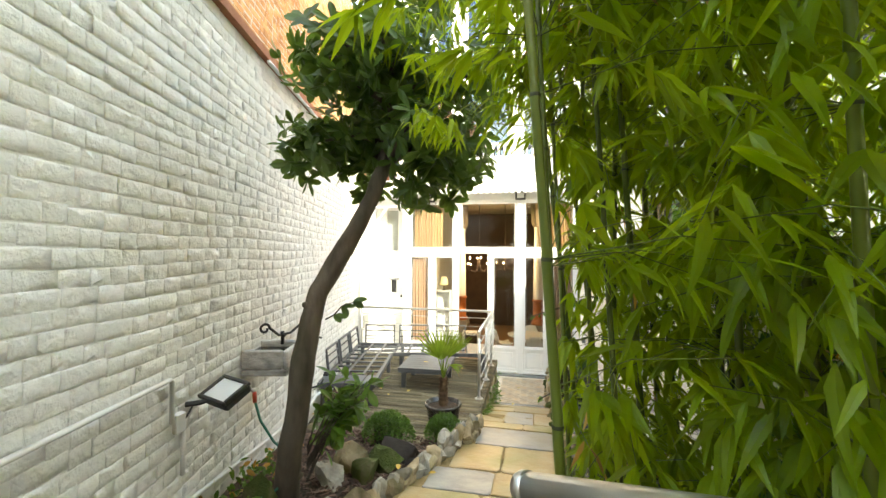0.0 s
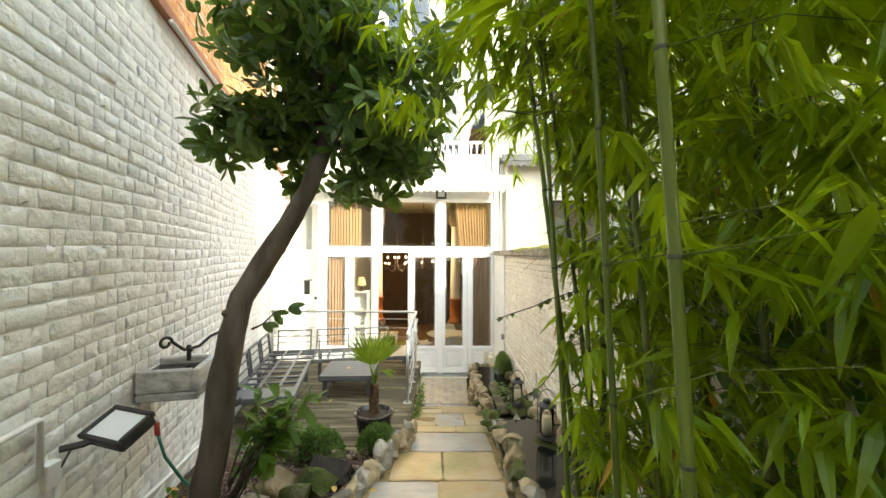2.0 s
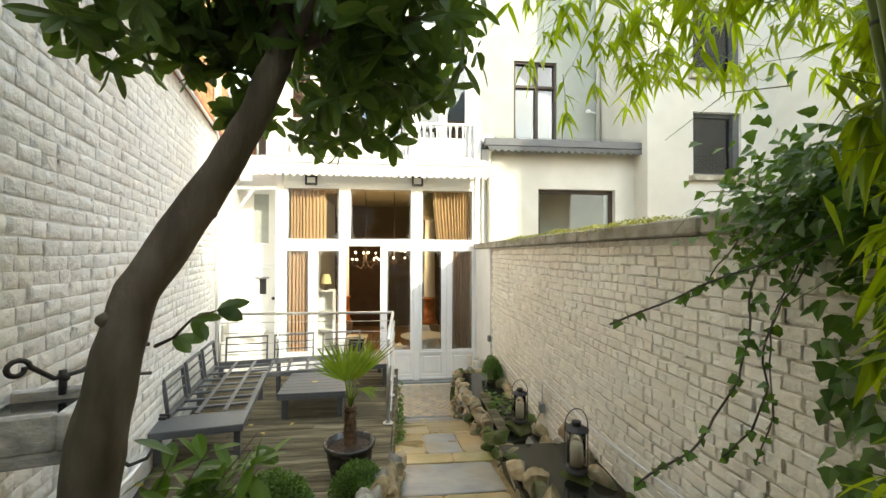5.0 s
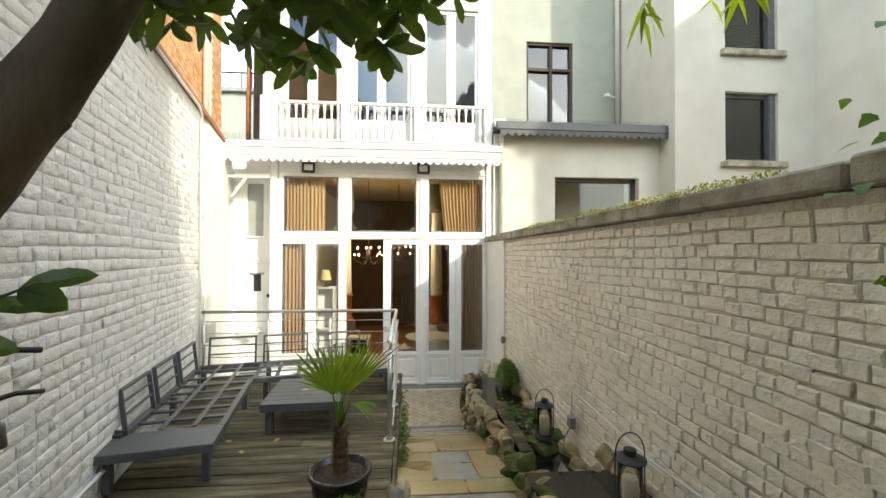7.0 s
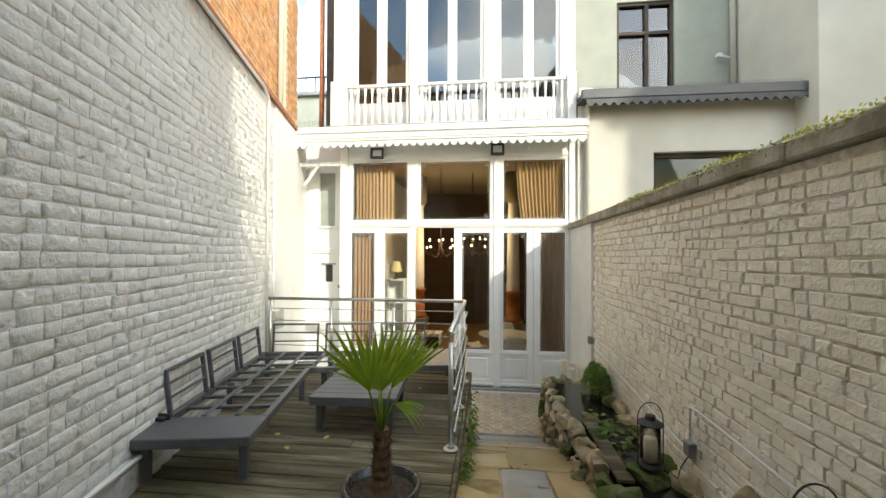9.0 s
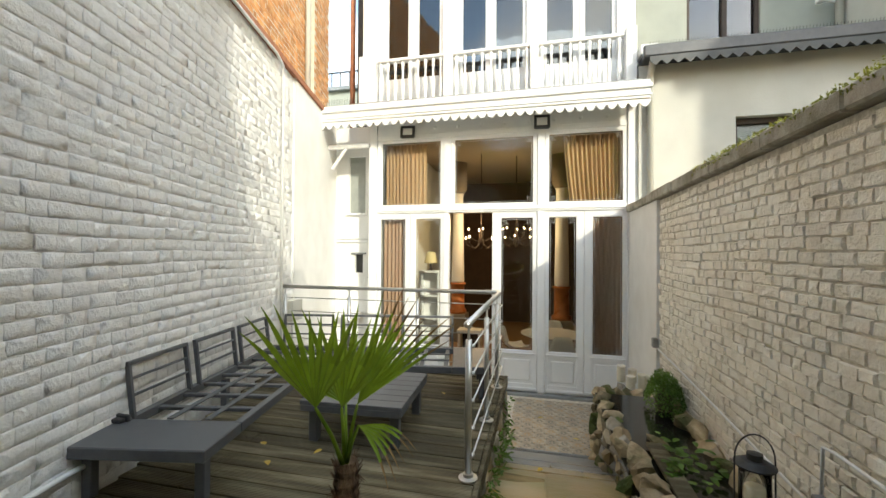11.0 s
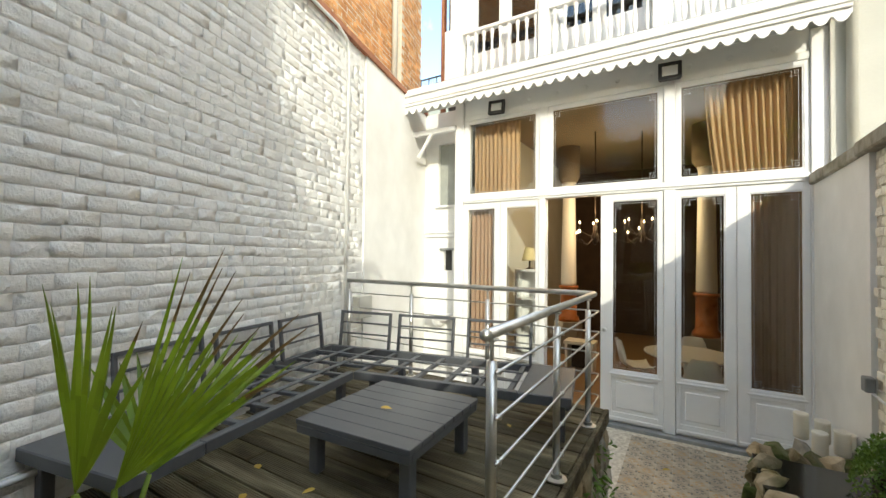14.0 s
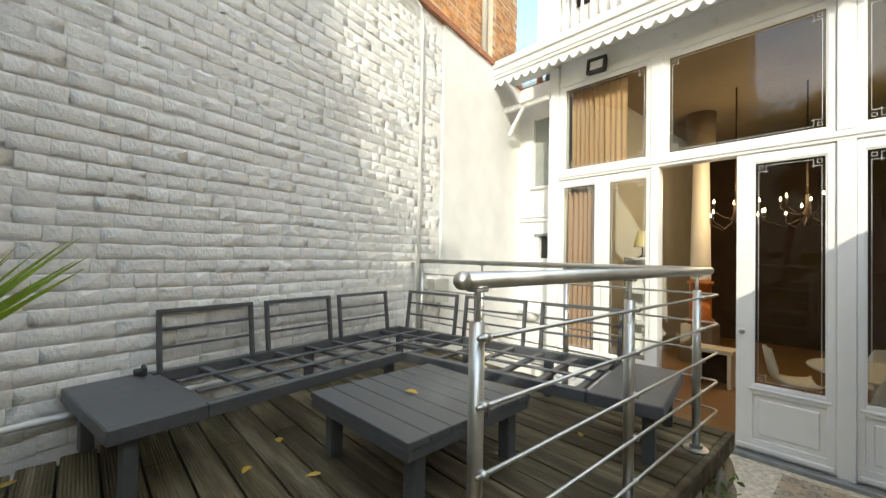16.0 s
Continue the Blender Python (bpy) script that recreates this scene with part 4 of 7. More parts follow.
wg = thing("rear_wing", (6.0, 9.0, 0), "white-rendered rear wing with arched casement windows", "house")
WX0, WX1 = 5.52, 6.62
for x0, x1, z0, z1 in ((4.5, WX0, 0, 14), (WX1, 7.4, 0, 14), (WX0, WX1, 0, 4.35), (WX0, WX1, 5.72, 6.5), (WX0, WX1, 7.95, 9.0), (WX0, WX1, 10.4, 14)):
    part("wall", Mesh().box(x0, x1, 8.94, 9.2, z0, z1), M_CREAM, wg)
part("side_wall", Mesh().box(4.5, 4.7, 9.2, 11.3, 0, 14), M_CREAM, wg)
for z0, z1 in ((4.35, 5.72), (6.5, 7.95), (9.0, 10.4)):
    w = part("window", Mesh().box(WX0, WX1, 9.10, 9.108, z0, z1), M_GLASSUP, wg)
    part("window_frame", Mesh().bbox(WX0, WX0 + 0.07, 9.06, 9.12, z0, z1, 0.005).bbox(WX1 - 0.14, WX1, 9.0, 9.12, z0, z1, 0.005).bbox(WX0, WX1, 9.06, 9.12, z1 - 0.1, z1, 0.005).bbox(WX0, WX1, 9.06, 9.12, z0, z0 + 0.07, 0.005), M_GREYPAINT, w, "grey-blue casement frame")
    part("sill", Mesh().bbox(WX0 - 0.1, WX1 + 0.12, 8.84, 9.0, z0 - 0.12, z0, 0.012), M_COPING, w, "weathered stone sill")
    part("lintel", Mesh().bbox(WX0 - 0.02, WX1 + 0.02, 8.945, 9.06, z1 - 0.02, z1 + 0.05, 0.01), M_PLASTER, w)
    # oversized dark sheet, gives the wing windows an unlit inside
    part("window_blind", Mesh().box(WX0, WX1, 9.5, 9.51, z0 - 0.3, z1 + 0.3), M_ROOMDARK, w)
solid("wall_far_right", Mesh().box(7.4, 7.7, 6.6, 9.0, 0, 14), M_CREAM, "tall pale party wall of the neighbouring garden", "wall")

# unseen tall houses, placed for shade; two behind the walk follow window reflections
op = thing("opposite_house", (2.8, -5, 0), "tall brick house on the far side of the gardens", "house")
part("wall", Mesh().box(1.4, 4.0, -7.5, -2.4, 0, 9.6), M_ORANGE, op)
part("roof", Mesh().add([(1.4, -7.5, 9.6), (4, -7.5, 9.6), (4, -2.4, 9.6), (1.4, -2.4, 9.6), (2.7, -7.5, 11.4), (2.7, -2.4, 11.4)], [(0, 3, 5, 4), (1, 4, 5, 2), (0, 4, 1), (3, 2, 5)]), M_ZINC, op)
ro = thing("row_house", (0, -12, 0), "long brick house row closing the gardens behind the walk", "house")
part("wall", Mesh().box(-14.0, 12.0, -15.0, -11.0, 0, 7.6), M_ORANGE, ro)
part("roof", Mesh().add([(-14, -15, 7.6), (12, -15, 7.6), (12, -11, 7.6), (-14, -11, 7.6), (-14, -13, 9.6), (12, -13, 9.6)], [(3, 2, 5, 4), (0, 4, 5, 1), (0, 3, 4), (1, 5, 2)]), M_ZINC, ro)
# added out of view to keep sun off the wing and extension
sh = thing("shade_house", (14, 2.5, 0), "unseen tall brick block added to shade the rear wing", "house")
part("wall", Mesh().box(12.0, 16.0, -3.0, 8.0, 0, 12.0), M_ORANGE, sh)
part("roof", Mesh().bbox(11.8, 16.2, -3.2, 8.2, 12.0, 12.3, 0.03), M_ZINC, sh)


def garden_tree(x, y, h, r, seed):
    """A broad garden tree: forked trunk and a ragged crown of leaf sprays."""
    rr = random.Random(seed)
    t = thing("garden_tree", (x, y, 0), "broad leafy garden tree mirrored in the window panes", "tree", "trees behind the walk")
    top = Vector((x + rr.uniform(-0.3, 0.3), y, h - r))
    part("trunk", Mesh().tube([(x, y, -0.05), (x + 0.1, y, 0.4 * (h - r)), top], [0.22, 0.16, 0.11], 10), M_BARK, t, smooth=True)
    sp = []
    for i in range(16):
        d = rand_dir(rr, 0.35)
        e = top + Vector((d.x * r, d.y * r, d.z * r * 0.9 + 0.3 * r))
        part("limb", Mesh().tube([top, top.lerp(e, 0.5) + Vector((0, 0, 0.2)), e], [0.08, 0.05, 0.015], 7), M_BARK, t, smooth=True)
        for k in range(190):
            p = e + rand_dir(rr) * (0.46 * r * rr.random() ** 0.5)
            sp.append((p, rand_dir(rr, -0.2), rand_dir(rr, 0.6), rr.uniform(0.14, 0.26), rr.uniform(0.09, 0.15)))
    part("crown", leaf_cloud(sp, OVAL, 0.15), M_LEAF, t, kind="stuff")


for tx, ty, th, tr, ts in ((-3.4, -7.6, 7.6, 2.3, 1), (-0.4, -8.6, 8.0, 2.4, 2), (6.4, -7.2, 7.8, 2.4, 3), (-7.6, -6.4, 8.2, 2.5, 4)):
    garden_tree(tx, ty, th, tr, ts)

# things at the left edge of the upper bay
fx = thing("far_house", (-7.5, 22, 0), "pale house with a metal roof rail seen far off", "house")
part("wall", Mesh().box(-12, -5.5, 20, 26, 0, 9.6), M_GREYWALL, fx)
part("roof", Mesh().bbox(-12.2, -5.3, 19.8, 26, 9.6, 9.8, 0.03), M_ZINC, fx)
fr = Mesh()
for i in range(14):
    fr.tube([(-11.5 + i * 0.45, 20, 9.8), (-11.5 + i * 0.45, 20, 10.5)], 0.03, 6)
part("rail", fr.tube([(-11.6, 20, 10.5), (-5.4, 20, 10.5)], 0.04, 6), M_BLACKMETAL, fx)
pp = thing("roof_return", (-3.6, 10.6, 4.5), "grey boarded return wall with a rust-brown rain pipe", "wall")
part("boarding", Mesh().bbox(-3.75, -3.33, 10.3, 10.5, 4.5, 8.6, 0.01), M_GREYPAINT, pp)
part("rain_pipe", Mesh().tube([(-3.82, 10.25, 4.5), (-3.82, 10.25, 7.9)], 0.05, 10), M_TERRA, pp, smooth=True)
spk = Mesh()
for i in range(22):
    x = -3.95 + i * 0.03
    spk.tube([(x, 9.2, 4.6), (x - 0.01, 9.2, 4.72)], 0.003, 4, False)
part("bird_spikes", spk, M_BLACKMETAL, pp, kind="stuff")

# ---- deck, railing and garden furniture ----
DZ = 0.83
wv = M_DECK.node_tree
nt = wv.nodes
co = [n for n in nt if n.type == "TEX_COORD"][0]
wave = nt.new("ShaderNodeTexWave")
wave.bands_direction = "Y"
wave.inputs["Scale"].default_value = 24.0
wave.inputs["Distortion"].default_value = 0.3
b2 = nt.new("ShaderNodeBump")
b2.inputs["Strength"].default_value, b2.inputs["Distance"].default_value = 0.9, 0.006
wv.links.new(co.outputs["Object"], wave.inputs["Vector"])
wv.links.new(wave.outputs["Fac"], b2.inputs["Height"])
old = nt["Principled BSDF"].inputs["Normal"].links[0].from_socket
wv.links.new(old, b2.inputs["Normal"])
wv.links.new(b2.outputs["Normal"], nt["Principled BSDF"].inputs["Normal"])

deck = thing("deck", (-1.8, 5.9, 0.5), "raised terrace of weathered grooved timber boards", "deck")
rg = random.Random(11)
y = 4.02
while y < 7.44:
    x0, x1 = left_x(y) + 0.03, -0.66
    cuts = [x0, rg.choice((-2.3, -1.5, -1.9)), x1] if rg.random() < 0.5 else [x0, x1]
    for a, b in zip(cuts, cuts[1:]):
        part("board", Mesh().bbox(a + 0.002, b - 0.002, y + 0.005, y + 0.137, DZ - 0.028 + rg.uniform(-0.0015, 0.0015), DZ + rg.uniform(-0.002, 0.001), 0.004), M_DECK, deck)
    y += 0.144
part("edge_board", Mesh().bbox(-0.658, -0.625, 4.05, 7.60, DZ - 0.10, DZ + 0.004, 0.006), M_DECK, deck)
part("edge_board", Mesh().bbox(-3.4, -0.66, 7.49, 7.60, DZ - 0.06, DZ + 0.002, 0.006), M_DECK, deck)
# solid black block stands for the shade below the boards
part("joist", Mesh().box(-3.3, -0.7, 4.05, 7.45, 0.3, DZ - 0.06), M_BLACKMETAL, deck)
solid("wall_deck_side", Mesh().box(-0.70, -0.665, 4.05, 7.56, -0.05, DZ - 0.10).box(-3.4, -0.70, 7.50, 7.56, -0.05, DZ - 0.07), M_PATHBED, "rubble stone side of the raised terrace", "wall")

RZ = 1.757
rail = thing("railing", (-0.705, 7.45, DZ), "brushed stainless steel railing with five thin bars", "railing")
hr = [(-3.34, 7.45, RZ), (-0.74, 7.45, RZ), (-0.715, 7.44, RZ), (-0.705, 7.41, RZ), (-0.705, 5.47, RZ)]
part("handrail", Mesh().tube(hr, 0.0215, 14), M_STEEL, rail, smooth=True)
cap = Mesh().lathe([(0.0225, 0.0), (0.0225, 0.012), (0.019, 0.022), (0.010, 0.029), (0.001, 0.031)], 14, m=Matrix.Translation((-0.705, 5.472, RZ)) @ Matrix.Rotation(radians(90), 4, "X"))
part("end_cap", cap, M_STEEL, rail, smooth=True)
posts = [(-3.30, 7.45), (-2.455, 7.45), (-1.62, 7.45), (-0.705, 7.19), (-0.705, 6.375), (-0.705, 5.515)]
for px, py in posts:
    p = part("post", Mesh().tube([(px, py, DZ), (px, py, RZ - 0.10)], 0.020, 12), M_STEEL, rail, smooth=True)
    part("neck", Mesh().tube([(px, py, RZ - 0.10), (px, py, RZ - 0.03)], 0.0085, 8).bbox(px - 0.02, px + 0.02, py - 0.02, py + 0.02, RZ - 0.028, RZ - 0.02, 0.002), M_STEEL, p, smooth=False)
    part("flange", Mesh().lathe([(0.058, 0.0), (0.058, 0.006), (0.03, 0.012), (0.03, 0.03), (0.021, 0.032)], 18, (px, py, DZ + 0.003)), M_STEEL, p, smooth=False)
for i in range(5):
    z = 1.622 - 0.162 * i
    part("bar", Mesh().tube([(-3.33, 7.478, z), (-0.70, 7.478, z), (-0.68, 7.46, z), (-0.677, 7.44, z), (-0.677, 5.49, z)], 0.0062, 8), M_STEEL, rail, smooth=True)
    for px, py in posts:
        side = py > 7.4
        part("clamp", Mesh().tube([(px, py + 0.012, z), (px, py + 0.036, z)] if side else [(px + 0.010, py, z), (px + 0.038, py, z)], 0.011, 8), M_STEEL, rail, smooth=True)

# lounge frame
SM = Matrix.Translation((-2.29, 6.47, DZ)) @ Matrix.Rotation(radians(11), 4, "Z")
sofa = thing("lounge_frame", SM, "anthracite aluminium corner lounge frame without cushions", "outdoor sofa")
SH = 0.31
g = Mesh()
for a in ((-0.76, -0.71, -1.26, 0.76), (-0.05, 0.0, -1.26, 0.0), (-0.76, 1.25, 0.71, 0.76), (0.0, 1.25, 0.0, 0.05)):
    g.bbox(a[0], a[1], a[2], a[3], SH - 0.06, SH, 0.004)
part("seat_frame", g, M_ANTHRA, sofa, local=True)
for yy in (-1.26, -1.02, -0.78, -0.54, -0.30, -0.06, 0.20, 0.46):
    x1 = -0.05 if yy < 0 else 0.0
    part("slat", Mesh().bbox(-0.71, x1, yy, yy + 0.04, SH - 0.035, SH - 0.012, 0.003), M_ANTHRA, sofa, local=True)
for xx in (-0.02, 0.22, 0.46, 0.70, 0.94, 1.17):
    part("slat", Mesh().bbox(xx, xx + 0.04, 0.05, 0.71, SH - 0.035, SH - 0.012, 0.003), M_ANTHRA, sofa, local=True)
part("slat", Mesh().bbox(-0.50, -0.46, -1.22, 0.71, SH - 0.012, SH - 0.001, 0.003), M_ANTHRA, sofa, local=True)
part("slat", Mesh().bbox(-0.26, -0.22, -1.22, 0.71, SH - 0.012, SH - 0.001, 0.003), M_ANTHRA, sofa, local=True)
part("slat", Mesh().bbox(-0.71, 1.22, 0.46, 0.50, SH - 0.010, SH + 0.001, 0.003), M_ANTHRA, sofa, local=True)
part("slat", Mesh().bbox(-0.20, 1.22, 0.24, 0.28, SH - 0.010, SH + 0.001, 0.003), M_ANTHRA, sofa, local=True)
part("end_table", Mesh().bbox(-0.76, 0.0, -1.62, -1.262, SH - 0.065, SH + 0.002, 0.006), M_ANTHRA, sofa, "solid anthracite end shelf", local=True)
part("end_table", Mesh().bbox(1.252, 1.60, 0.0, 0.76, SH - 0.065, SH + 0.002, 0.006), M_ANTHRA, sofa, "solid anthracite end shelf", local=True)
for lx, ly in ((-0.72, -1.56), (-0.09, -1.56), (-0.09, -0.10), (-0.72, -0.3), (-0.70, 0.66), (0.05, 0.66), (1.50, 0.06), (1.50, 0.64), (0.10, 0.06), (0.75, 0.66)):
    part("leg", Mesh().bbox(lx, lx + 0.055, ly, ly + 0.055, 0.002, SH - 0.062, 0.004), M_ANTHRA, sofa, local=True)


def back_rest(m, w):
    """A leaning bar back; its foot line runs along local x."""
    b = Mesh()
    for x in (0.0, w - 0.022):
        b.bbox(x, x + 0.022, -0.017, 0.017, 0.0, 0.345, 0.003, m @ Matrix.Rotation(radians(-7), 4, "X"))
    mm = m @ Matrix.Rotation(radians(-7), 4, "X")
    b.bbox(0.0, w, -0.017, 0.017, 0.33, 0.355, 0.003, mm)
    for z in (0.13, 0.235):
        b.bbox(0.02, w - 0.02, -0.009, 0.009, z, z + 0.016, 0.003, mm)
    part("backrest", b, M_ANTHRA, sofa, local=True)


for y0, y1 in ((-1.23, -0.68), (-0.59, -0.05), (0.03, 0.58)):
    back_rest(Matrix.Translation((-0.715, y0, SH - 0.01)) @ Matrix.Rotation(radians(90), 4, "Z"), y1 - y0)
for x0, x1 in ((-0.64, -0.08), (0.0, 0.56), (0.68, 1.25)):
    back_rest(Matrix.Translation((x0, 0.735, SH - 0.01)), x1 - x0)
cl = solid("plastic_clip", Mesh().bbox(-2.80, -2.72, 5.02, 5.06, DZ + SH + 0.003, DZ + SH + 0.028, 0.004).bbox(-2.82, -2.70, 5.055, 5.075, DZ + SH + 0.003, DZ + SH + 0.045, 0.004), M_BLACKMETAL, "black plastic clip lying on the lounge end shelf", "clip", kind="")

TM = Matrix.Translation((-1.575, 6.055, DZ)) @ Matrix.Rotation(radians(3), 4, "Z")
tb = thing("coffee_table", TM, "low square anthracite slatted garden table", "table")
for i in range(7):
    a = -0.395 + i * 0.1129
    part("slat", Mesh().bbox(-0.37, 0.37, a + 0.0015, a + 0.1112, SH - 0.03, SH, 0.003), M_ANTHRA, tb, local=True)
part("apron", Mesh().bbox(-0.366, 0.366, -0.391, -0.365, SH - 0.075, SH - 0.031, 0.004).bbox(-0.366, 0.366, 0.365, 0.391, SH - 0.075, SH - 0.031, 0.004).bbox(-0.366, -0.34, -0.364, 0.364, SH - 0.075, SH - 0.031, 0.004).bbox(0.34, 0.366, -0.364, 0.364, SH - 0.075, SH - 0.031, 0.004), M_ANTHRA, tb, local=True)
for sx in (-1, 1):
    for sy in (-1, 1):
        part("leg", Mesh().bbox(sx * 0.30 - 0.032, sx * 0.30 + 0.032, sy * 0.30 - 0.032, sy * 0.30 + 0.032, 0.002, SH - 0.032, 0.005), M_ANTHRA, tb, local=True)

# potted fan palm
PX, PY = -0.985, 4.50
pot = thing("plant_pot", (PX, PY, DZ), "dark glazed round pot filled with soil", "pot")
part("body", Mesh().lathe([(0.135, 0.0), (0.15, 0.02), (0.178, 0.14), (0.192, 0.25), (0.21, 0.258), (0.212, 0.285), (0.198, 0.29), (0.185, 0.285), (0.178, 0.23)], 36, (PX, PY, DZ + 0.002)), M_POT, pot, smooth=True)
part("soil", Mesh().lathe([(0.18, 0.20), (0.176, 0.245), (0.06, 0.262), (0.01, 0.264)], 24, (PX, PY, DZ)), M_SOIL, pot, smooth=True)
palm = thing("fan_palm", (PX, PY, DZ + 0.25), "small fan palm with a fibrous trunk and browned tips", "palm")
tr = Mesh()
prof = []
for i in range(15):
    t = i / 14
    prof.append((0.050 - 0.012 * t + 0.008 * (i % 2), 0.22 + 0.36 * t))
tr.lathe(prof, 14, (PX, PY, DZ))
rg = random.Random(5)
for i in range(140):
    a, t = rg.uniform(0, 6.28), rg.random()
    r = 0.046 - 0.010 * t
    p = Vector((PX + r * math.cos(a), PY + r * math.sin(a), DZ + 0.24 + 0.34 * t))
    d = Vector((math.cos(a) * 0.6, math.sin(a) * 0.6, 1.0 * rg.choice((1, 1, -0.5)))).normalized()
    tr.tube([p, p + d * rg.uniform(0.02, 0.05)], [0.003, 0.001], 4, False)
part("trunk", tr, M_PALMTRUNK, palm)
def fan(hub, mid, face, a0, a1, ln, n, dry, droop=0.05):
    """A pleated fan leaf: blades joined for the inner part, free and pointed beyond it."""
    base, hub, mid = Vector((PX, PY - 0.01, DZ + 0.55)), Vector(hub), Vector(mid).normalized()
    sd = mid.cross(Vector(face)).normalized()
    up = sd.cross(mid)
    bend = base.lerp(hub, 0.5) + Vector((0, 0, 0.02))
    fr = part("frond", Mesh().tube([base, bend, hub], [0.010, 0.007, 0.005], 6), M_PALM, palm, smooth=True)
    step = radians(a1 - a0) / (n - 1)
    bl, tips = Mesh(), Mesh()
    for k in range(n):
        a = radians(a0) + step * k
        lift = 0.10 * math.sin(2.3 * k) * rg.random()
        d = (mid * math.cos(a) + sd * math.sin(a)).normalized()
        w = sd * math.cos(a) - mid * math.sin(a)
        L = ln * rg.uniform(0.88, 1.06)
        q = []
        for t in (0.0, 0.2, 0.44, 0.6, 0.75, 0.88, 1.0):
            hw = max(0.0006, L * t * math.tan(step / 2) * 1.04 if t < 0.5 else L * 0.44 * math.tan(step / 2) * 1.04 * (1 - ((t - 0.44) / 0.57) ** 1.6))
            c = hub + d * (L * t) + up * (0.06 * L * t * t + lift * L * max(0.0, t - 0.44)) - Vector((0, 0, droop * L * t ** 3))
            fold = up * (0.28 * hw)
            q.append((c - w * hw + fold, c - fold, c + w * hw + fold))
        brown = rg.random() < dry
        for m, ((p0, p1, p2), (r0, r1, r2)) in enumerate(zip(q, q[1:])):
            (tips if brown and m > (3 if dry > 0.5 else 4) else bl).add([p0, p1, p2, r0, r1, r2], [(0, 1, 4, 3), (1, 2, 5, 4)])
    part("blade", bl, M_PALM, fr)
    if tips.v:
        part("dry_tip", tips, M_PALMDRY, fr, "browned frond tips", kind="stuff")


fan((-1.0, 4.31, DZ + 0.84), (-0.10, -0.10, 1.0), (0, -1, 0), -38, 40, 0.38, 10, 0.1)
fan((-0.97, 4.43, DZ + 0.80), (0.22, 0.05, 1.0), (0, -1, 0), -36, 30, 0.38, 9, 0.15)
fan((-0.93, 4.47, DZ + 0.80), (0.52, 0.28, 0.86), (0.3, -0.9, 0.3), -22, 20, 0.46, 11, 0.85)
fan((-1.02, 4.56, DZ + 0.76), (-0.45, 0.55, 0.75), (0.2, -0.5, 0.8), -50, 50, 0.34, 13, 0.1)
fan((-0.91, 4.44, DZ + 0.74), (0.62, -0.25, 0.05), (0, -0.4, 0.9), -20, 20, 0.22, 6, 0.9, 0.5)

# ---- lanterns, candles ----


def lantern(x, y, z, h, lab):
    t = thing("lantern", (x, y, z), lab, "lantern", "garden lanterns")
    part("base", Mesh().lathe([(0.085, 0), (0.085, 0.012), (0.075, 0.03), (0.06, 0.035)], 24, (x, y, z)), M_BLACKMETAL, t)
    gl = part("glass", Mesh().lathe([(0.066, 0.03), (0.068, h * 0.5), (0.066, h)], 24, (x, y, z)), M_LANTERNGLASS, t, smooth=True)
    gl.visible_shadow = False
    part("candle", Mesh().lathe([(0.042, 0.036), (0.044, 0.05), (0.044, h * 0.66), (0.038, h * 0.68), (0.004, h * 0.66)], 18, (x, y, z)), M_CANDLE, t, "ivory pillar candle", smooth=True)
    part("lid", Mesh().lathe([(0.088, h), (0.090, h + 0.008), (0.055, h + 0.028), (0.034, h + 0.032), (0.034, h + 0.062), (0.012, h + 0.068)], 24, (x, y, z)), M_BLACKMETAL, t)
    arc = [(x - 0.088, y, z + h * 0.0 + 0.01), (x - 0.088, y, z + h + 0.02)] + [(x - 0.088 * math.cos(a), y, z + h + 0.03 + 0.125 * math.sin(a)) for a in [math.pi * k / 14 for k in range(1, 14)]] + [(x + 0.088, y, z + h + 0.02), (x + 0.088, y, z + 0.01)]
    part("handle", Mesh().tube(arc, 0.0038, 6), M_BLACKMETAL, t, smooth=True)


lantern(0.74, 5.43, 0.835, 0.30, "black metal lantern with glass cylinder and ivory candle")
lantern(0.73, 3.95, 1.085, 0.30, "tall black metal lantern with glass cylinder and ivory candle")

# ---- wall fittings ----


def flood(name, c, turn, tilt, w, h, lab, k=0.016):
    m = Matrix.Translation(c) @ Matrix.Rotation(turn, 4, "Z") @ Matrix.Rotation(tilt, 4, "X")
    t = thing(name, c, lab, "floodlight", "floodlights")
    a, b = w / 2, h / 2
    ho = part("housing", Mesh().bbox(-a, a, 0.012, 0.06, -b, b, 0.012, m), M_BLACKMETAL, t)
    part("frame", Mesh().bbox(-a - 0.006, a + 0.006, -0.012, 0.014, -b - 0.006, -b + k, 0.004, m).bbox(-a - 0.006, a + 0.006, -0.012, 0.014, b - k, b + 0.006, 0.004, m).bbox(-a - 0.006, -a + k, -0.012, 0.014, -b + k, b - k, 0.004, m).bbox(a - k, a + 0.006, -0.012, 0.014, -b + k, b - k, 0.004, m), M_BLACKMETAL, ho)
    # pale glass, the sky's reflection is in its colour
    part("glass", Mesh().box(-a + k, a - k, 0.002, 0.011, -b + k, b - k, m), M_LAMPGLASS, t, "front glass coloured pale for the reflected sky")
    return t


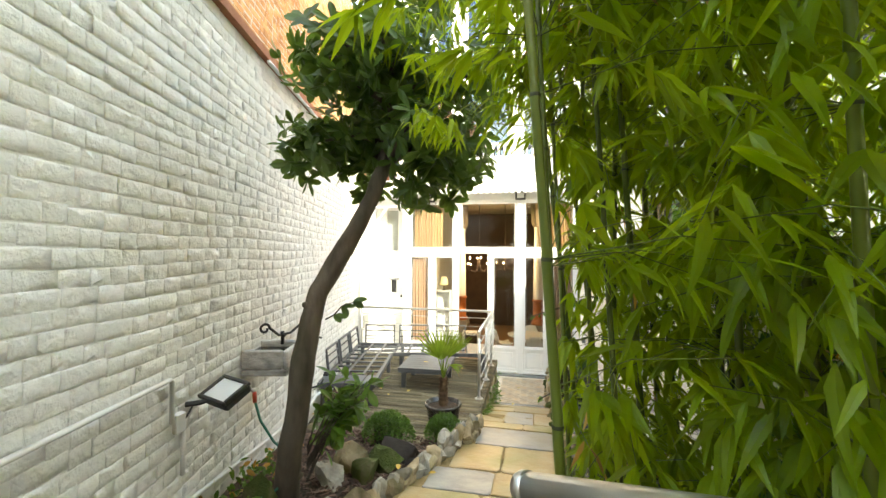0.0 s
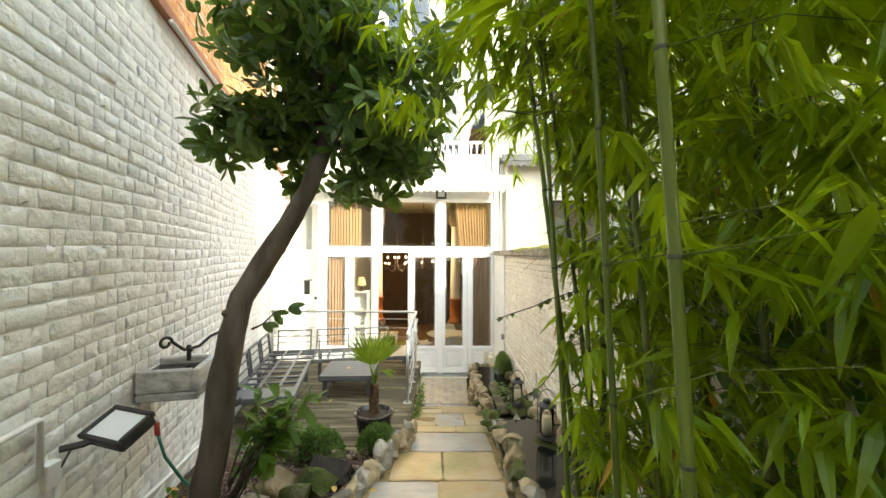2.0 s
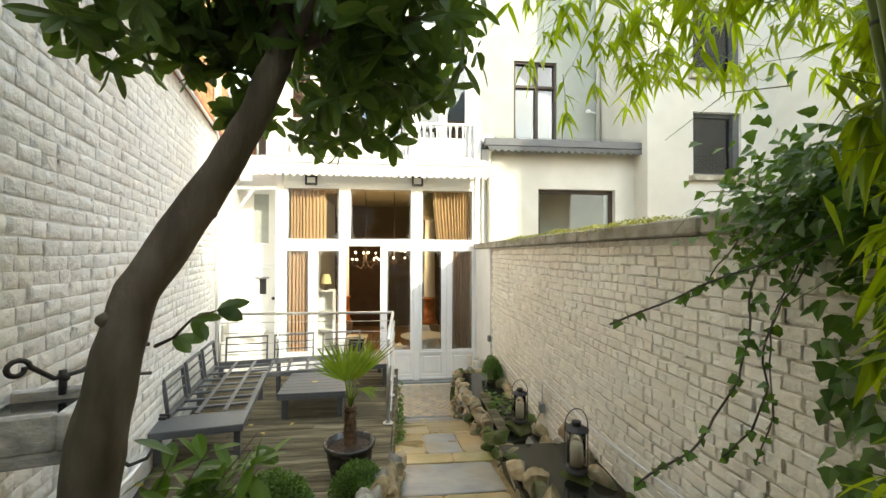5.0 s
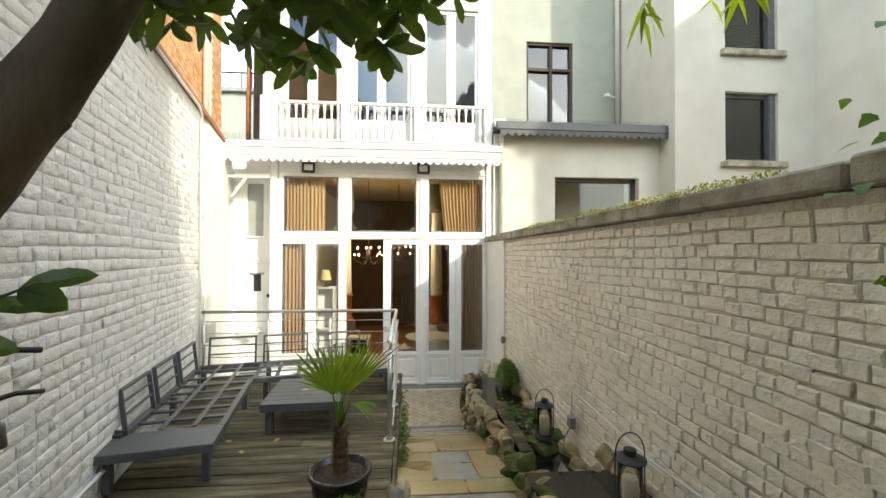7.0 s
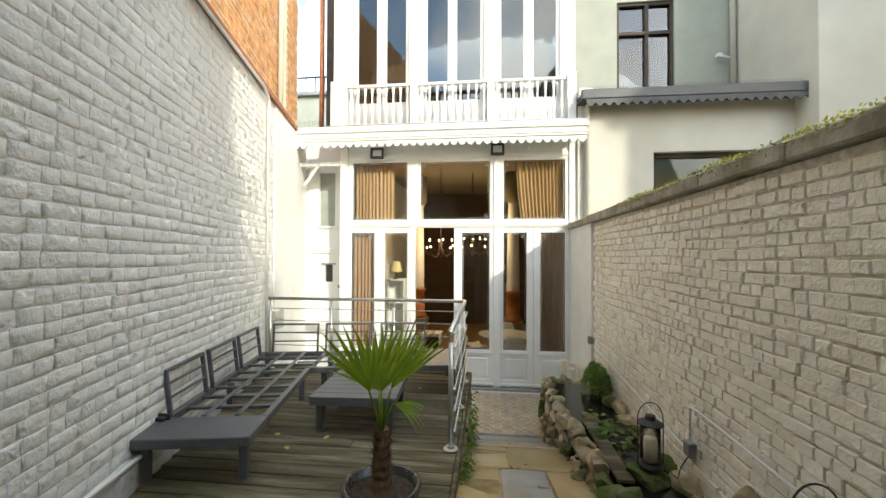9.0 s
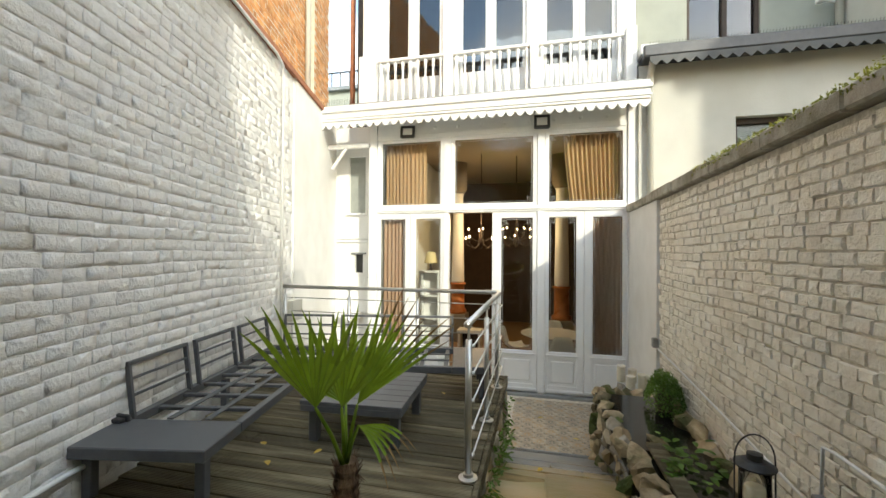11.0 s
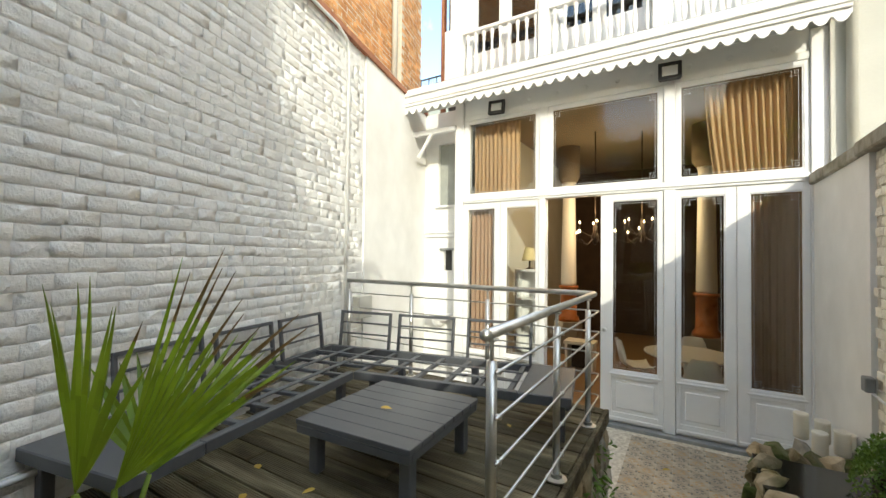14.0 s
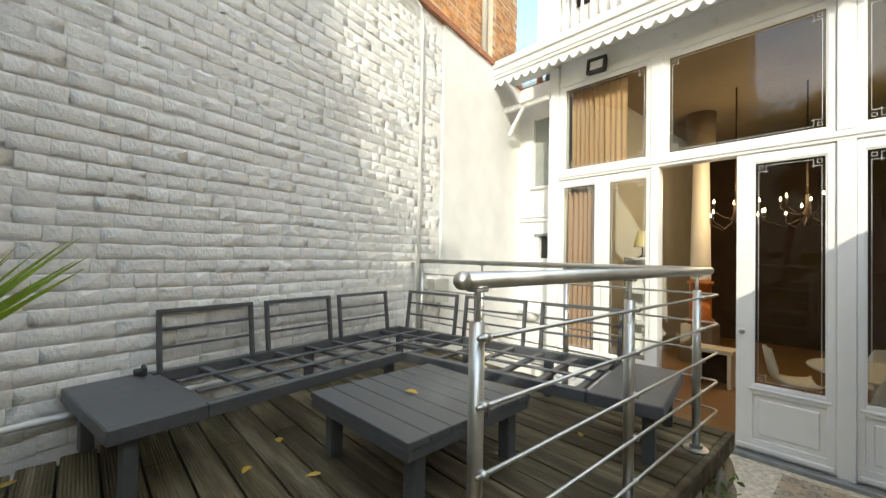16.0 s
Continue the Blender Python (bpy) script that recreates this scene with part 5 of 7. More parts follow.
f1 = flood("floodlight", (-2.40, FY - 0.13, 4.16), radians(6), radians(-12), 0.225, 0.19, "small black floodlight fixed under the eave", 0.034)
part("bracket", Mesh().bbox(-2.45, -2.35, FY - 0.08, FY + 0.008, 4.15, 4.18, 0.004), M_BLACKMETAL, f1)
f2 = flood("floodlight", (-0.26, FY - 0.13, 4.18), radians(4), radians(-12), 0.225, 0.20, "small black floodlight fixed under the eave", 0.034)
part("bracket", Mesh().bbox(-0.31, -0.21, FY - 0.08, FY + 0.008, 4.17, 4.20, 0.004), M_BLACKMETAL, f2)
f3 = flood("floodlight", (-1.84, 2.12, 1.98), radians(-20), radians(-62), 0.27, 0.18, "large black floodlight tilted upward on a wall bracket")
part("bracket", Mesh().tube([(-2.02, 2.02, 1.91), (-1.95, 2.06, 1.915), (-1.90, 2.10, 1.93)], 0.016, 6), M_BLACKMETAL, f3)
part("cable", Mesh().tube([(-1.98, 2.03, 1.90), (-1.97, 1.98, 1.86), (-1.99, 1.95, 1.82)], 0.006, 6), M_BLACKMETAL, f3, smooth=True)


def conduit(name, pts, r, lab):
    return solid(name, Mesh().tube(pts, r, 10), M_PAINT, lab, "pipe", kind="", smooth=True)


conduit("conduit", [lpt(-3, 2.08, 0.02), lpt(1.85, 2.11, 0.02), lpt(1.87, 2.10, 0.02), lpt(1.87, 1.86, 0.02)], 0.013, "white-painted conduit along the wall")
conduit("conduit", [lpt(1.97, 1.82, 0.02), lpt(1.97, 1.52, 0.02)], 0.013, "white-painted conduit dropping down the wall")
sw = thing("junction_box", lpt(1.93, 1.8, 0.0), "small white-painted outdoor junction box", "box")
part("cover", Mesh().bbox(-0.03, 0.03, -0.02, 0.05, -0.02, 0.09, 0.005), M_PAINT, sw, local=True)
conduit("downpipe", [lpt(7.42, 0.86, 0.035), lpt(7.42, 4.30, 0.035), lpt(7.36, 4.42, 0.05), lpt(7.15, 4.47, 0.06), lpt(3.0, 4.46, 0.06)], 0.018, "thin white-painted pipe up the brick wall")
conduit("base_pipe", [lpt(1.2, 1.46, 0.03), lpt(3.2, 1.16, 0.03), lpt(4.3, 1.02, 0.03), lpt(7.4, 0.96, 0.03)], 0.016, "white-painted pipe along the foot of the wall")
mb = thing("meter_box", lpt(7.75, 1.30, 0.0), "small pale metal meter box on the wall", "box")
part("cover", Mesh().bbox(-0.02, 0.13, -0.11, 0.11, 0.0, 0.26, 0.006), M_CREAM, mb, local=True)
conduit("cream_conduit", [(0.965, 8.02, 1.15), (0.965, 7.4, 1.12), (0.965, 5.35, 0.98), (0.965, 5.33, 1.30), (0.965, 5.25, 1.31), (0.965, 4.1, 1.28), (0.965, 2.0, 1.45)], 0.008, "pale conduit along the foot of the garden wall")
sb = thing("socket_box", (0.96, 8.0, 1.15), "grey outdoor socket box on the wall", "socket")
part("cover", Mesh().bbox(-0.035, 0.02, -0.04, 0.04, 0.0, 0.10, 0.006), M_ZINC, sb, local=True)
sb = thing("socket_box", (0.955, 5.30, 0.98), "grey outdoor socket box on the wall", "socket")
part("cover", Mesh().bbox(-0.035, 0.02, -0.04, 0.04, 0.0, 0.10, 0.006), M_ZINC, sb, local=True)
part("cable", Mesh().tube([(-0.02, 0.0, 0.0), (-0.06, 0.02, -0.09), (-0.10, -0.03, -0.14), (-0.16, 0.03, -0.10)], 0.005, 6), M_BLACKMETAL, sb, smooth=True, local=True)

# stone basin with an iron pump arm on the left wall
BM = Matrix.Translation(lpt(2.88, 1.865, 0.0)) @ Matrix.Rotation(math.atan(-LK), 4, "Z")
bs = thing("stone_basin", BM, "lichen-stained stone wall basin", "basin")
t = 0.04
part("basin", Mesh().bbox(0.0, 0.36, -0.20, 0.20, 0.0, 0.05, 0.01).bbox(0.36 - t, 0.36, -0.20, 0.20, 0.051, 0.20, 0.01).bbox(0.0, 0.36 - t - 0.001, -0.20, -0.20 + t, 0.051, 0.20, 0.01).bbox(0.0, 0.36 - t - 0.001, 0.20 - t, 0.20, 0.051, 0.20, 0.01), M_STONEBASIN, bs, local=True)
part("water", Mesh().box(0.0, 0.318, -0.158, 0.158, 0.13, 0.15), M_WATER, bs, local=True)
part("spout", Mesh().tube([(0.33, 0.18, 0.12), (0.36, 0.25, 0.125), (0.38, 0.29, 0.09), (0.38, 0.30, 0.02)], 0.024, 10), M_ZINC, bs, "grey bent spout", smooth=True, local=True)
pa = thing("pump_arm", BM @ Matrix.Translation((0.15, 0.13, 0.2)) @ Matrix.Rotation(radians(-48), 4, "Z"), "black wrought-iron scrolled pump arm over the basin", "pump")
sc = [(0.0, -0.10 + 0.042 * math.cos(a) * (1 - a / 14), 0.12 + 0.042 * math.sin(a) * (1 - a / 14)) for a in [0.5 * k for k in range(14)]][::-1]
part("scroll", Mesh().tube(sc + [(0.0, 0.02, 0.05), (0.0, 0.12, 0.06), (0.0, 0.20, 0.12), (0.0, 0.30, 0.15), (0.0, 0.40, 0.13)], 0.011, 8), M_BLACKMETAL, pa, smooth=True, local=True)
part("upright", Mesh().tube([(0.0, 0.05, -0.03), (0.0, 0.05, 0.08)], 0.016, 8).tube([(-0.03, 0.05, 0.05), (0.04, 0.05, 0.05)], 0.014, 8), M_BLACKMETAL, pa, smooth=True, local=True)
part("stay", Mesh().tube([(0.05, 0.18, -0.02), (0.05, 0.32, 0.0), (0.02, 0.40, -0.02)], 0.009, 8), M_BLACKMETAL, pa, smooth=True, local=True)
part("lower_stay", Mesh().tube([(0.08, 0.20, -0.20), (0.09, 0.21, -0.36), (0.10, 0.27, -0.43), (0.12, 0.34, -0.42), (0.12, 0.37, -0.37)], 0.009, 8), M_BLACKMETAL, pa, smooth=True, local=True)
hs = thing("garden_hose", (-1.95, 2.5, 1.2), "green garden hose with a red connector hanging from the tap", "hose")
part("tube", Mesh().tube([(-1.86, 2.43, 1.80), (-1.83, 2.45, 1.66), (-1.76, 2.50, 1.50), (-1.66, 2.53, 1.40), (-1.60, 2.48, 1.30), (-1.68, 2.36, 1.22), (-1.78, 2.25, 1.22)], 0.0085, 8), M_HOSE, hs, smooth=True)
part("connector", Mesh().tube([(-1.865, 2.43, 1.86), (-1.86, 2.43, 1.79)], 0.014, 10), M_RED, hs, "red connector", smooth=True)
part("tap", Mesh().tube([(-1.90, 2.44, 1.87), (-1.865, 2.43, 1.865)], 0.012, 8), M_STEEL, hs, smooth=True)

# handrail of the upper steps, close to where the walk begins
uh = thing("step_handrail", (0.37, 0.375, 1.35), "thick brushed steel handrail with a domed end", "handrail")
ha, hb = Vector((-0.006, 0.65, 2.452)), Vector((0.39, 0.36, 2.60))
part("rail", Mesh().tube([ha, hb], 0.024, 18), M_STEEL, uh, smooth=True)
hd = (ha - hb).normalized()
part("end_cap", Mesh().tube([ha - hd * 0.004, ha + hd * 0.008, ha + hd * 0.018, ha + hd * 0.024, ha + hd * 0.026], [0.0255, 0.0255, 0.021, 0.012, 0.002], 18), M_STEEL, uh, smooth=True)
part("post", Mesh().tube([(0.37, 0.375, 1.2), (0.37, 0.375, 2.58)], 0.02, 12), M_STEEL, uh, smooth=True)

# small fittings in the recess beside the doors
sk = thing("wall_sink", (-3.62, 9.86, 0.95), "small white ceramic wall sink in the recess", "sink")
part("bowl", Mesh().bbox(-3.82, -3.42, 9.72, 10.0, 0.98, 1.08, 0.03).lathe([(0.05, 0.0), (0.10, 0.04), (0.13, 0.10)], 16, (-3.62, 9.86, 0.88)), M_WHITEPL, sk)
for tx in (-3.30, -3.21):
    t = thing("garden_tap", (tx, 9.94, 1.70), "round black outdoor tap knob on the wall", "tap", "wall taps")
    part("knob", Mesh().lathe([(0.012, 0.06), (0.012, 0.03), (0.034, 0.028), (0.038, 0.012), (0.03, 0.0)], 14, m=Matrix.Translation((tx, 9.94, 1.72)) @ Matrix.Rotation(radians(-90), 4, "X")), M_BLACKMETAL, t, smooth=True)
conduit("cable", [(-3.28, 9.97, 1.68), (-3.36, 9.96, 1.50), (-3.44, 9.96, 1.56), (-3.40, 9.97, 1.70)], 0.005, "thin looped cable on the white wall")

# ---- tree, shrubs, bamboo, ivy ----
tree = thing("loquat_tree", (-1.62, 2.5, 1.1), "leaning evergreen tree with a bare grey-brown trunk", "tree")
TP = [(-1.66, 2.50, 0.98), (-1.64, 2.48, 1.2), (-1.60, 2.46, 1.5), (-1.545, 2.47, 1.85), (-1.525, 2.48, 2.08), (-1.495, 2.52, 2.35), (-1.46, 2.57, 2.55), (-1.355, 2.61, 2.76), (-1.215, 2.63, 2.99), (-1.10, 2.63, 3.20), (-1.02, 2.63, 3.40), (-0.98, 2.68, 3.7), (-0.96, 2.74, 4.1), (-0.95, 2.78, 4.5)]
TR = [0.100, 0.086, 0.080, 0.078, 0.082, 0.070, 0.067, 0.070, 0.060, 0.055, 0.052, 0.044, 0.034, 0.022]
pts, rad = [], []
for i in range(len(TP) - 1):
    for k in range(4):
        t = k / 4
        p = Vector(TP[i]).lerp(Vector(TP[i + 1]), t)
        pts.append(p + Vector((noise.noise(p * 6), noise.noise(p * 6 + Vector((9, 0, 0))), 0)) * 0.010)
        rad.append((TR[i] * (1 - t) + TR[i + 1] * t) * (1 + 0.07 * noise.noise(p * 9)))
tk = Mesh().tube(pts, rad, 18)
for kz, ka in ((5, 0.3), (16, 2.4), (22, 4.0), (29, 0.4), (34, 2.2)):
    p = pts[kz]
    q = p + Vector((math.cos(ka), math.sin(ka), 0.2)) * rad[kz]
    tk.tube([p, q, q + (q - p) * 0.25], [0.035, 0.026, 0.012], 10)
part("trunk", tk, M_BARK, tree, smooth=True)
rg = random.Random(21)
clumps = []
limbs = []
for i in range(17):
    a = 2 * math.pi * i / 17 + rg.uniform(-0.2, 0.2)
    h = rg.choice((0.0, 0.25, 0.5, 0.8, 1.15))
    s = Vector((-1.0, 2.67, 3.45 + 0.55 * h))
    r = rg.uniform(0.40, 0.74) * (1.0 if h < 0.9 else 0.75)
    e = s + Vector((math.cos(a) * r, math.sin(a) * r * 0.95, rg.uniform(-0.08, 0.28)))
    m = s.lerp(e, 0.5) + Vector((0, 0, 0.06))
    limbs.append((s, m, e))
    clumps += [(e, 0.22), (m, 0.20)]
    part("limb", Mesh().tube([s, m, e], [0.030, 0.018, 0.008], 8), M_BARK, tree, smooth=True)
clumps += [(Vector((-0.95, 2.75, 4.2)), 0.4), (Vector((-0.9, 2.8, 4.7)), 0.36), (Vector((-1.0, 2.8, 5.2)), 0.4), (Vector((-1.2, 2.75, 4.9)), 0.35), (Vector((-1.55, 2.6, 3.62)), 0.20), (Vector((-1.62, 2.5, 3.45)), 0.16), (Vector((-0.45, 2.7, 3.42)), 0.17), (Vector((-0.62, 2.5, 3.38)), 0.17), (Vector((-0.95, 3.06, 3.36)), 0.20), (Vector((-0.60, 2.96, 3.34)), 0.18), (Vector((-1.28, 3.00, 3.36)), 0.20), (Vector((-0.75, 2.75, 3.32)), 0.18)]
sp = []
for c, r in clumps:
    nros = int(17 * (r / 0.22) ** 1.5)
    for _ in range(nros):
        d = rand_dir(rg)
        p = c + d * r * rg.random() ** 0.4
        if p.z < 3.10 + 0.10 * noise.noise(p * 3):
            continue
        ax = (d + Vector((0, 0, 0.35)) + rand_dir(rg) * 0.4).normalized()
        for k in range(rg.randint(5, 7)):
            b = 2.4 * k + rg.random()
            s1 = ax.cross(Vector((0.21, 0.33, 0.9))).normalized()
            s2 = ax.cross(s1)
            dd = (ax * rg.uniform(-0.2, 0.7) + s1 * math.cos(b) + s2 * math.sin(b)).normalized()
            sp.append((p, dd, ax + rand_dir(rg) * 0.3, rg.uniform(0.09, 0.15), rg.uniform(0.036, 0.054)))
part("crown", leaf_cloud(sp, OVAL, 0.12), M_LEAF, tree, "dense glossy dark green leaves", kind="stuff")
# twig on the trunk with a few leaves
tw = [(-1.40, 2.56, 2.36), (-1.31, 2.50, 2.40), (-1.23, 2.46, 2.47), (-1.14, 2.43, 2.50)]
tg = part("twig", Mesh().tube(tw, [0.007, 0.005, 0.004, 0.002], 6), M_BARK, tree, smooth=True)
sp = [(Vector(tw[k]), Vector((rg.uniform(0.4, 1), rg.uniform(-0.6, 0.6), rg.uniform(-0.3, 0.3))), Vector((rg.uniform(-0.3, 0.3), -0.6, 0.6)), rg.uniform(0.07, 0.11), 0.045) for k in (1, 1, 2, 2, 3, 3, 2, 3, 3)]
part("leaves", leaf_cloud(sp, OVAL, 0.25), M_LEAF, tg)
# sprout of leaves at the trunk's foot
su = thing("sucker_shoots", (-1.32, 2.45, 1.1), "young leafy shoots growing from the trunk's foot", "shrub")
st, sp = Mesh(), []
for i in range(15):
    a = rg.uniform(-1.4, 1.2)
    e = Vector((-1.28 + rg.gauss(0, 0.12), 2.66 + rg.gauss(0, 0.11), rg.uniform(1.62, 2.02)))
    s = Vector((-1.50, 2.50, rg.uniform(1.25, 1.5)))
    st.tube([s, s.lerp(e, 0.5) + Vector((0, 0, 0.05)), e], [0.006, 0.004, 0.002], 5)
    for k in range(16):
        q = s.lerp(e, rg.uniform(0.35, 1.0))
        sp.append((q, (e - s).normalized() * 0.4 + rand_dir(rg), Vector((0, 0, 1)) + rand_dir(rg) * 0.5, rg.uniform(0.09, 0.155), rg.uniform(0.045, 0.062)))
part("stem", st, M_BARK, su, smooth=True, kind="stuff")
part("leaves", leaf_cloud(sp, OVAL, 0.2), M_IVY, su, kind="stuff")


def low_shrub(x, y, z, rx, ry, h, n, seed, lab):
    rr = random.Random(seed)
    sp = []
    for _ in range(n):
        a, u = rr.uniform(0, 6.283), rr.random() ** 0.5
        p = Vector((x + rx * u * math.cos(a), y + ry * u * math.sin(a), z + h * math.sqrt(max(0, 1 - u * u)) * rr.uniform(0.55, 1.0) + 0.02 * noise.noise(Vector((x + a, y, u * 5)))))
        d = rand_dir(rr, 0.8)
        sp.append((p, d, rand_dir(rr, 0.8), rr.uniform(0.016, 0.03), rr.uniform(0.009, 0.014)))
    t = thing("low_shrub", (x, y, z), lab, "shrub", "low shrubs")
    part("foliage", leaf_cloud(sp, SMALL, 0.1), M_BOX, t, kind="stuff")
    part("stem", Mesh().lathe([(rx * 0.5, 0), (rx * 0.55, h * 0.35), (rx * 0.3, h * 0.6), (0.01, h * 0.66)], 10, (x, y, z - 0.01)), M_SOIL, t)


low_shrub(-1.42, 3.88, 0.94, 0.28, 0.18, 0.28, 5200, 1, "clipped low green shrub edging the deck")
low_shrub(-0.86, 4.02, 0.94, 0.21, 0.16, 0.25, 4200, 2, "clipped low green shrub beside the palm pot")
low_shrub(0.84, 7.25, 0.74, 0.15, 0.30, 0.36, 3200, 3, "bushy small-leaved plant growing at the wall")

# small plants at the wall foot
pl = thing("wall_foot_plants", (-1.95, 2.6, 1.15), "low weeds and orange-leaved plant at the wall foot", "plants")
sp, so = [], []
for i in range(150):
    p = Vector((-1.95 + rg.gauss(0, 0.10), 2.62 + rg.gauss(0, 0.22), 1.10 + abs(rg.gauss(0, 0.10))))
    (so if rg.random() < 0.25 else sp).append((p, rand_dir(rg, 0.6), rand_dir(rg, 1), rg.uniform(0.04, 0.09), rg.uniform(0.02, 0.035)))
part("leaves", leaf_cloud(sp, OVAL, 0.2), M_IVY, pl, kind="stuff")
part("orange_leaves", leaf_cloud(so, OVAL, 0.2), M_BAMOLD, pl, "orange withered leaves", kind="stuff")

# bamboo clump
bam = thing("bamboo", (0.45, 1.3, 1.2), "dense green bamboo clump with tall culms and hanging leaves", "bamboo")
rg = random.Random(77)


def culm(x, y, lean, r, h, z0=1.15):
    pts, rad, nodes = [], [], []
    nn = int(h / 0.27)
    for i in range(nn + 1):
        t = i / nn
        p = Vector((x + lean[0] * t ** 1.25, y + lean[1] * t ** 1.25, z0 + h * t - 0.25 * h * 0.12 * t ** 3))
        rr = r * (1 - 0.6 * t)
        if i:
            pts += [p - Vector((0, 0, 0.012)), p]
            rad += [rr, rr * 1.12]
            nodes.append((p, rr))
        pts.append(p + Vector((0, 0, 0.010)))
        rad.append(rr)
    c = part("culm", Mesh().tube(pts, rad, 12), M_CULM, bam, smooth=True)
    nd = Mesh()
    for p, rr in nodes:
        nd.tube([p - Vector((0, 0, 0.006)), p, p + Vector((0, 0, 0.006))], [rr * 1.02, rr * 1.16, rr * 1.02], 12)
    part("node_ring", nd, M_CULMDK, c, smooth=True, kind="stuff")
    return nodes


allnodes = []
CULMS = [(0.115, 0.70, (-0.36, -0.05), 0.0105, 5.0), (0.16, 1.42, (-0.22, 0.30), 0.010, 4.6), (0.24, 1.46, (-0.50, 0.25), 0.011, 4.6), (0.27, 1.52, (0.10, 0.25), 0.013, 4.8), (0.10, 0.92, (-0.20, 0.1), 0.008, 4.4), (0.36, 1.25, (-0.25, 0.3), 0.012, 5.0), (0.48, 1.55, (-0.2, 0.3), 0.012, 4.8), (0.62, 1.45, (0.0, 0.4), 0.013, 5.2), (0.70, 1.05, (-0.3, 0.2), 0.012, 5.0), (0.80, 1.70, (-0.3, 0.3), 0.012, 5.0), (0.55, 0.75, (-0.2, 0.0), 0.013, 5.2), (0.85, 0.60, (-0.1, 0.2), 0.012, 5.0), (0.42, 0.45, (0.1, -0.1), 0.011, 4.8), (0.75, 0.25, (-0.1, -0.1), 0.012, 5.0), (0.90, 1.35, (-0.3, 0.3), 0.012, 5.0), (0.25, 1.0, (-0.2, 0.4), 0.009, 4.4), (0.66, -0.15, (0, 0), 0.012, 4.8), (0.33, 1.52, (-0.5, 0.3), 0.010, 4.6), (0.52, 1.10, (-0.1, 0.1), 0.011, 4.8), (0.22, 1.40, (-0.1, 0.3), 0.010, 4.6), (0.6, 1.65, (-0.4, 0.3), 0.011, 4.8)]
for x, y, lean, r, h in CULMS:
    allnodes += culm(x, y, lean, r, h)


def free_of_walk(p):
    """Room left for the walker along the path."""
    if p.z > 3.25:
        return True
    if p.y > 1.16 + (p.x + 0.556) / 1.361:
        return False
    return p.x > (0.46 if p.y < 0.5 else 0.34 if p.y < 0.72 else 0.08 if p.y < 1.05 else 0.06 if p.y < 1.8 else 0.30)


green, dry, twigs = [], [], Mesh()
for p, rr in allnodes:
    dens = 5 if p.z < 2.0 else 8
    for _ in range(dens):
        a = rg.uniform(0, 6.283)
        ln = rg.uniform(0.12, 0.42)
        e = p + Vector((math.cos(a) * ln, math.sin(a) * ln, rg.uniform(-0.10, 0.16)))
        if not free_of_walk(e) or e.x > 0.99 and e.z < 2.9:
            continue
        twigs.tube([p, p.lerp(e, 0.5) + Vector((0, 0, 0.03)), e], [0.0015, 0.0012, 0.0008], 4, False)
        for k in range(rg.randint(2, 4)):
            q = p.lerp(e, 1.0 if k == 0 else rg.uniform(0.45, 1.0))
            for j in range(rg.randint(3, 5)):
                b = a + rg.uniform(-1.2, 1.2)
                d = Vector((math.cos(b), math.sin(b), rg.uniform(-1.5, 0.0)))
                L = rg.uniform(0.075, 0.145)
                if not free_of_walk(q + d.normalized() * L):
                    continue
                sp = (q, d, Vector((0, 0, 1)) + rand_dir(rg) * 0.5, L, L * rg.uniform(0.15, 0.2))
                (dry if rg.random() < 0.012 else green).append(sp)
# sprays arching over the path
for i in range(120):
    c = Vector((rg.uniform(-0.75, 0.9), rg.uniform(1.5, 2.9), rg.uniform(3.45, 5.2)))
    if c.x < -0.3 and c.y > 2.4:
        c.z += 0.5
    a = rg.uniform(0, 6.283)
    e = c + Vector((math.cos(a) * 0.3, math.sin(a) * 0.3, -0.12))
    twigs.tube([c, c.lerp(e, 0.5) + Vector((0, 0, 0.05)), e], [0.0016, 0.0012, 0.0008], 4, False)
    for k in range(16):
        q = c.lerp(e, rg.random())
        b = rg.uniform(0, 6.283)
        d = Vector((math.cos(b), math.sin(b), rg.uniform(-1.6, -0.2)))
        L = rg.uniform(0.09, 0.16)
        green.append((q, d, Vector((0, 0, 1)) + rand_dir(rg) * 0.5, L, L * rg.uniform(0.14, 0.19)))
for i in range(330):
    c = Vector((rg.uniform(0.4, 2.3), rg.uniform(-0.2, 1.7), rg.uniform(2.9, 6.0)))
    a = rg.uniform(0, 6.283)
    e = c + Vector((math.cos(a) * 0.3, math.sin(a) * 0.3, -0.12))
    twigs.tube([c, c.lerp(e, 0.5) + Vector((0, 0, 0.05)), e], [0.0016, 0.0012, 0.0008], 4, False)
    for k in range(18):
        q = c.lerp(e, rg.random())
        b = rg.uniform(0, 6.283)
        d = Vector((math.cos(b), math.sin(b), rg.uniform(-1.6, -0.2)))
        L = rg.uniform(0.09, 0.16)
        if free_of_walk(q + d.normalized() * L):
            green.append((q, d, Vector((0, 0, 1)) + rand_dir(rg) * 0.5, L, L * rg.uniform(0.14, 0.19)))
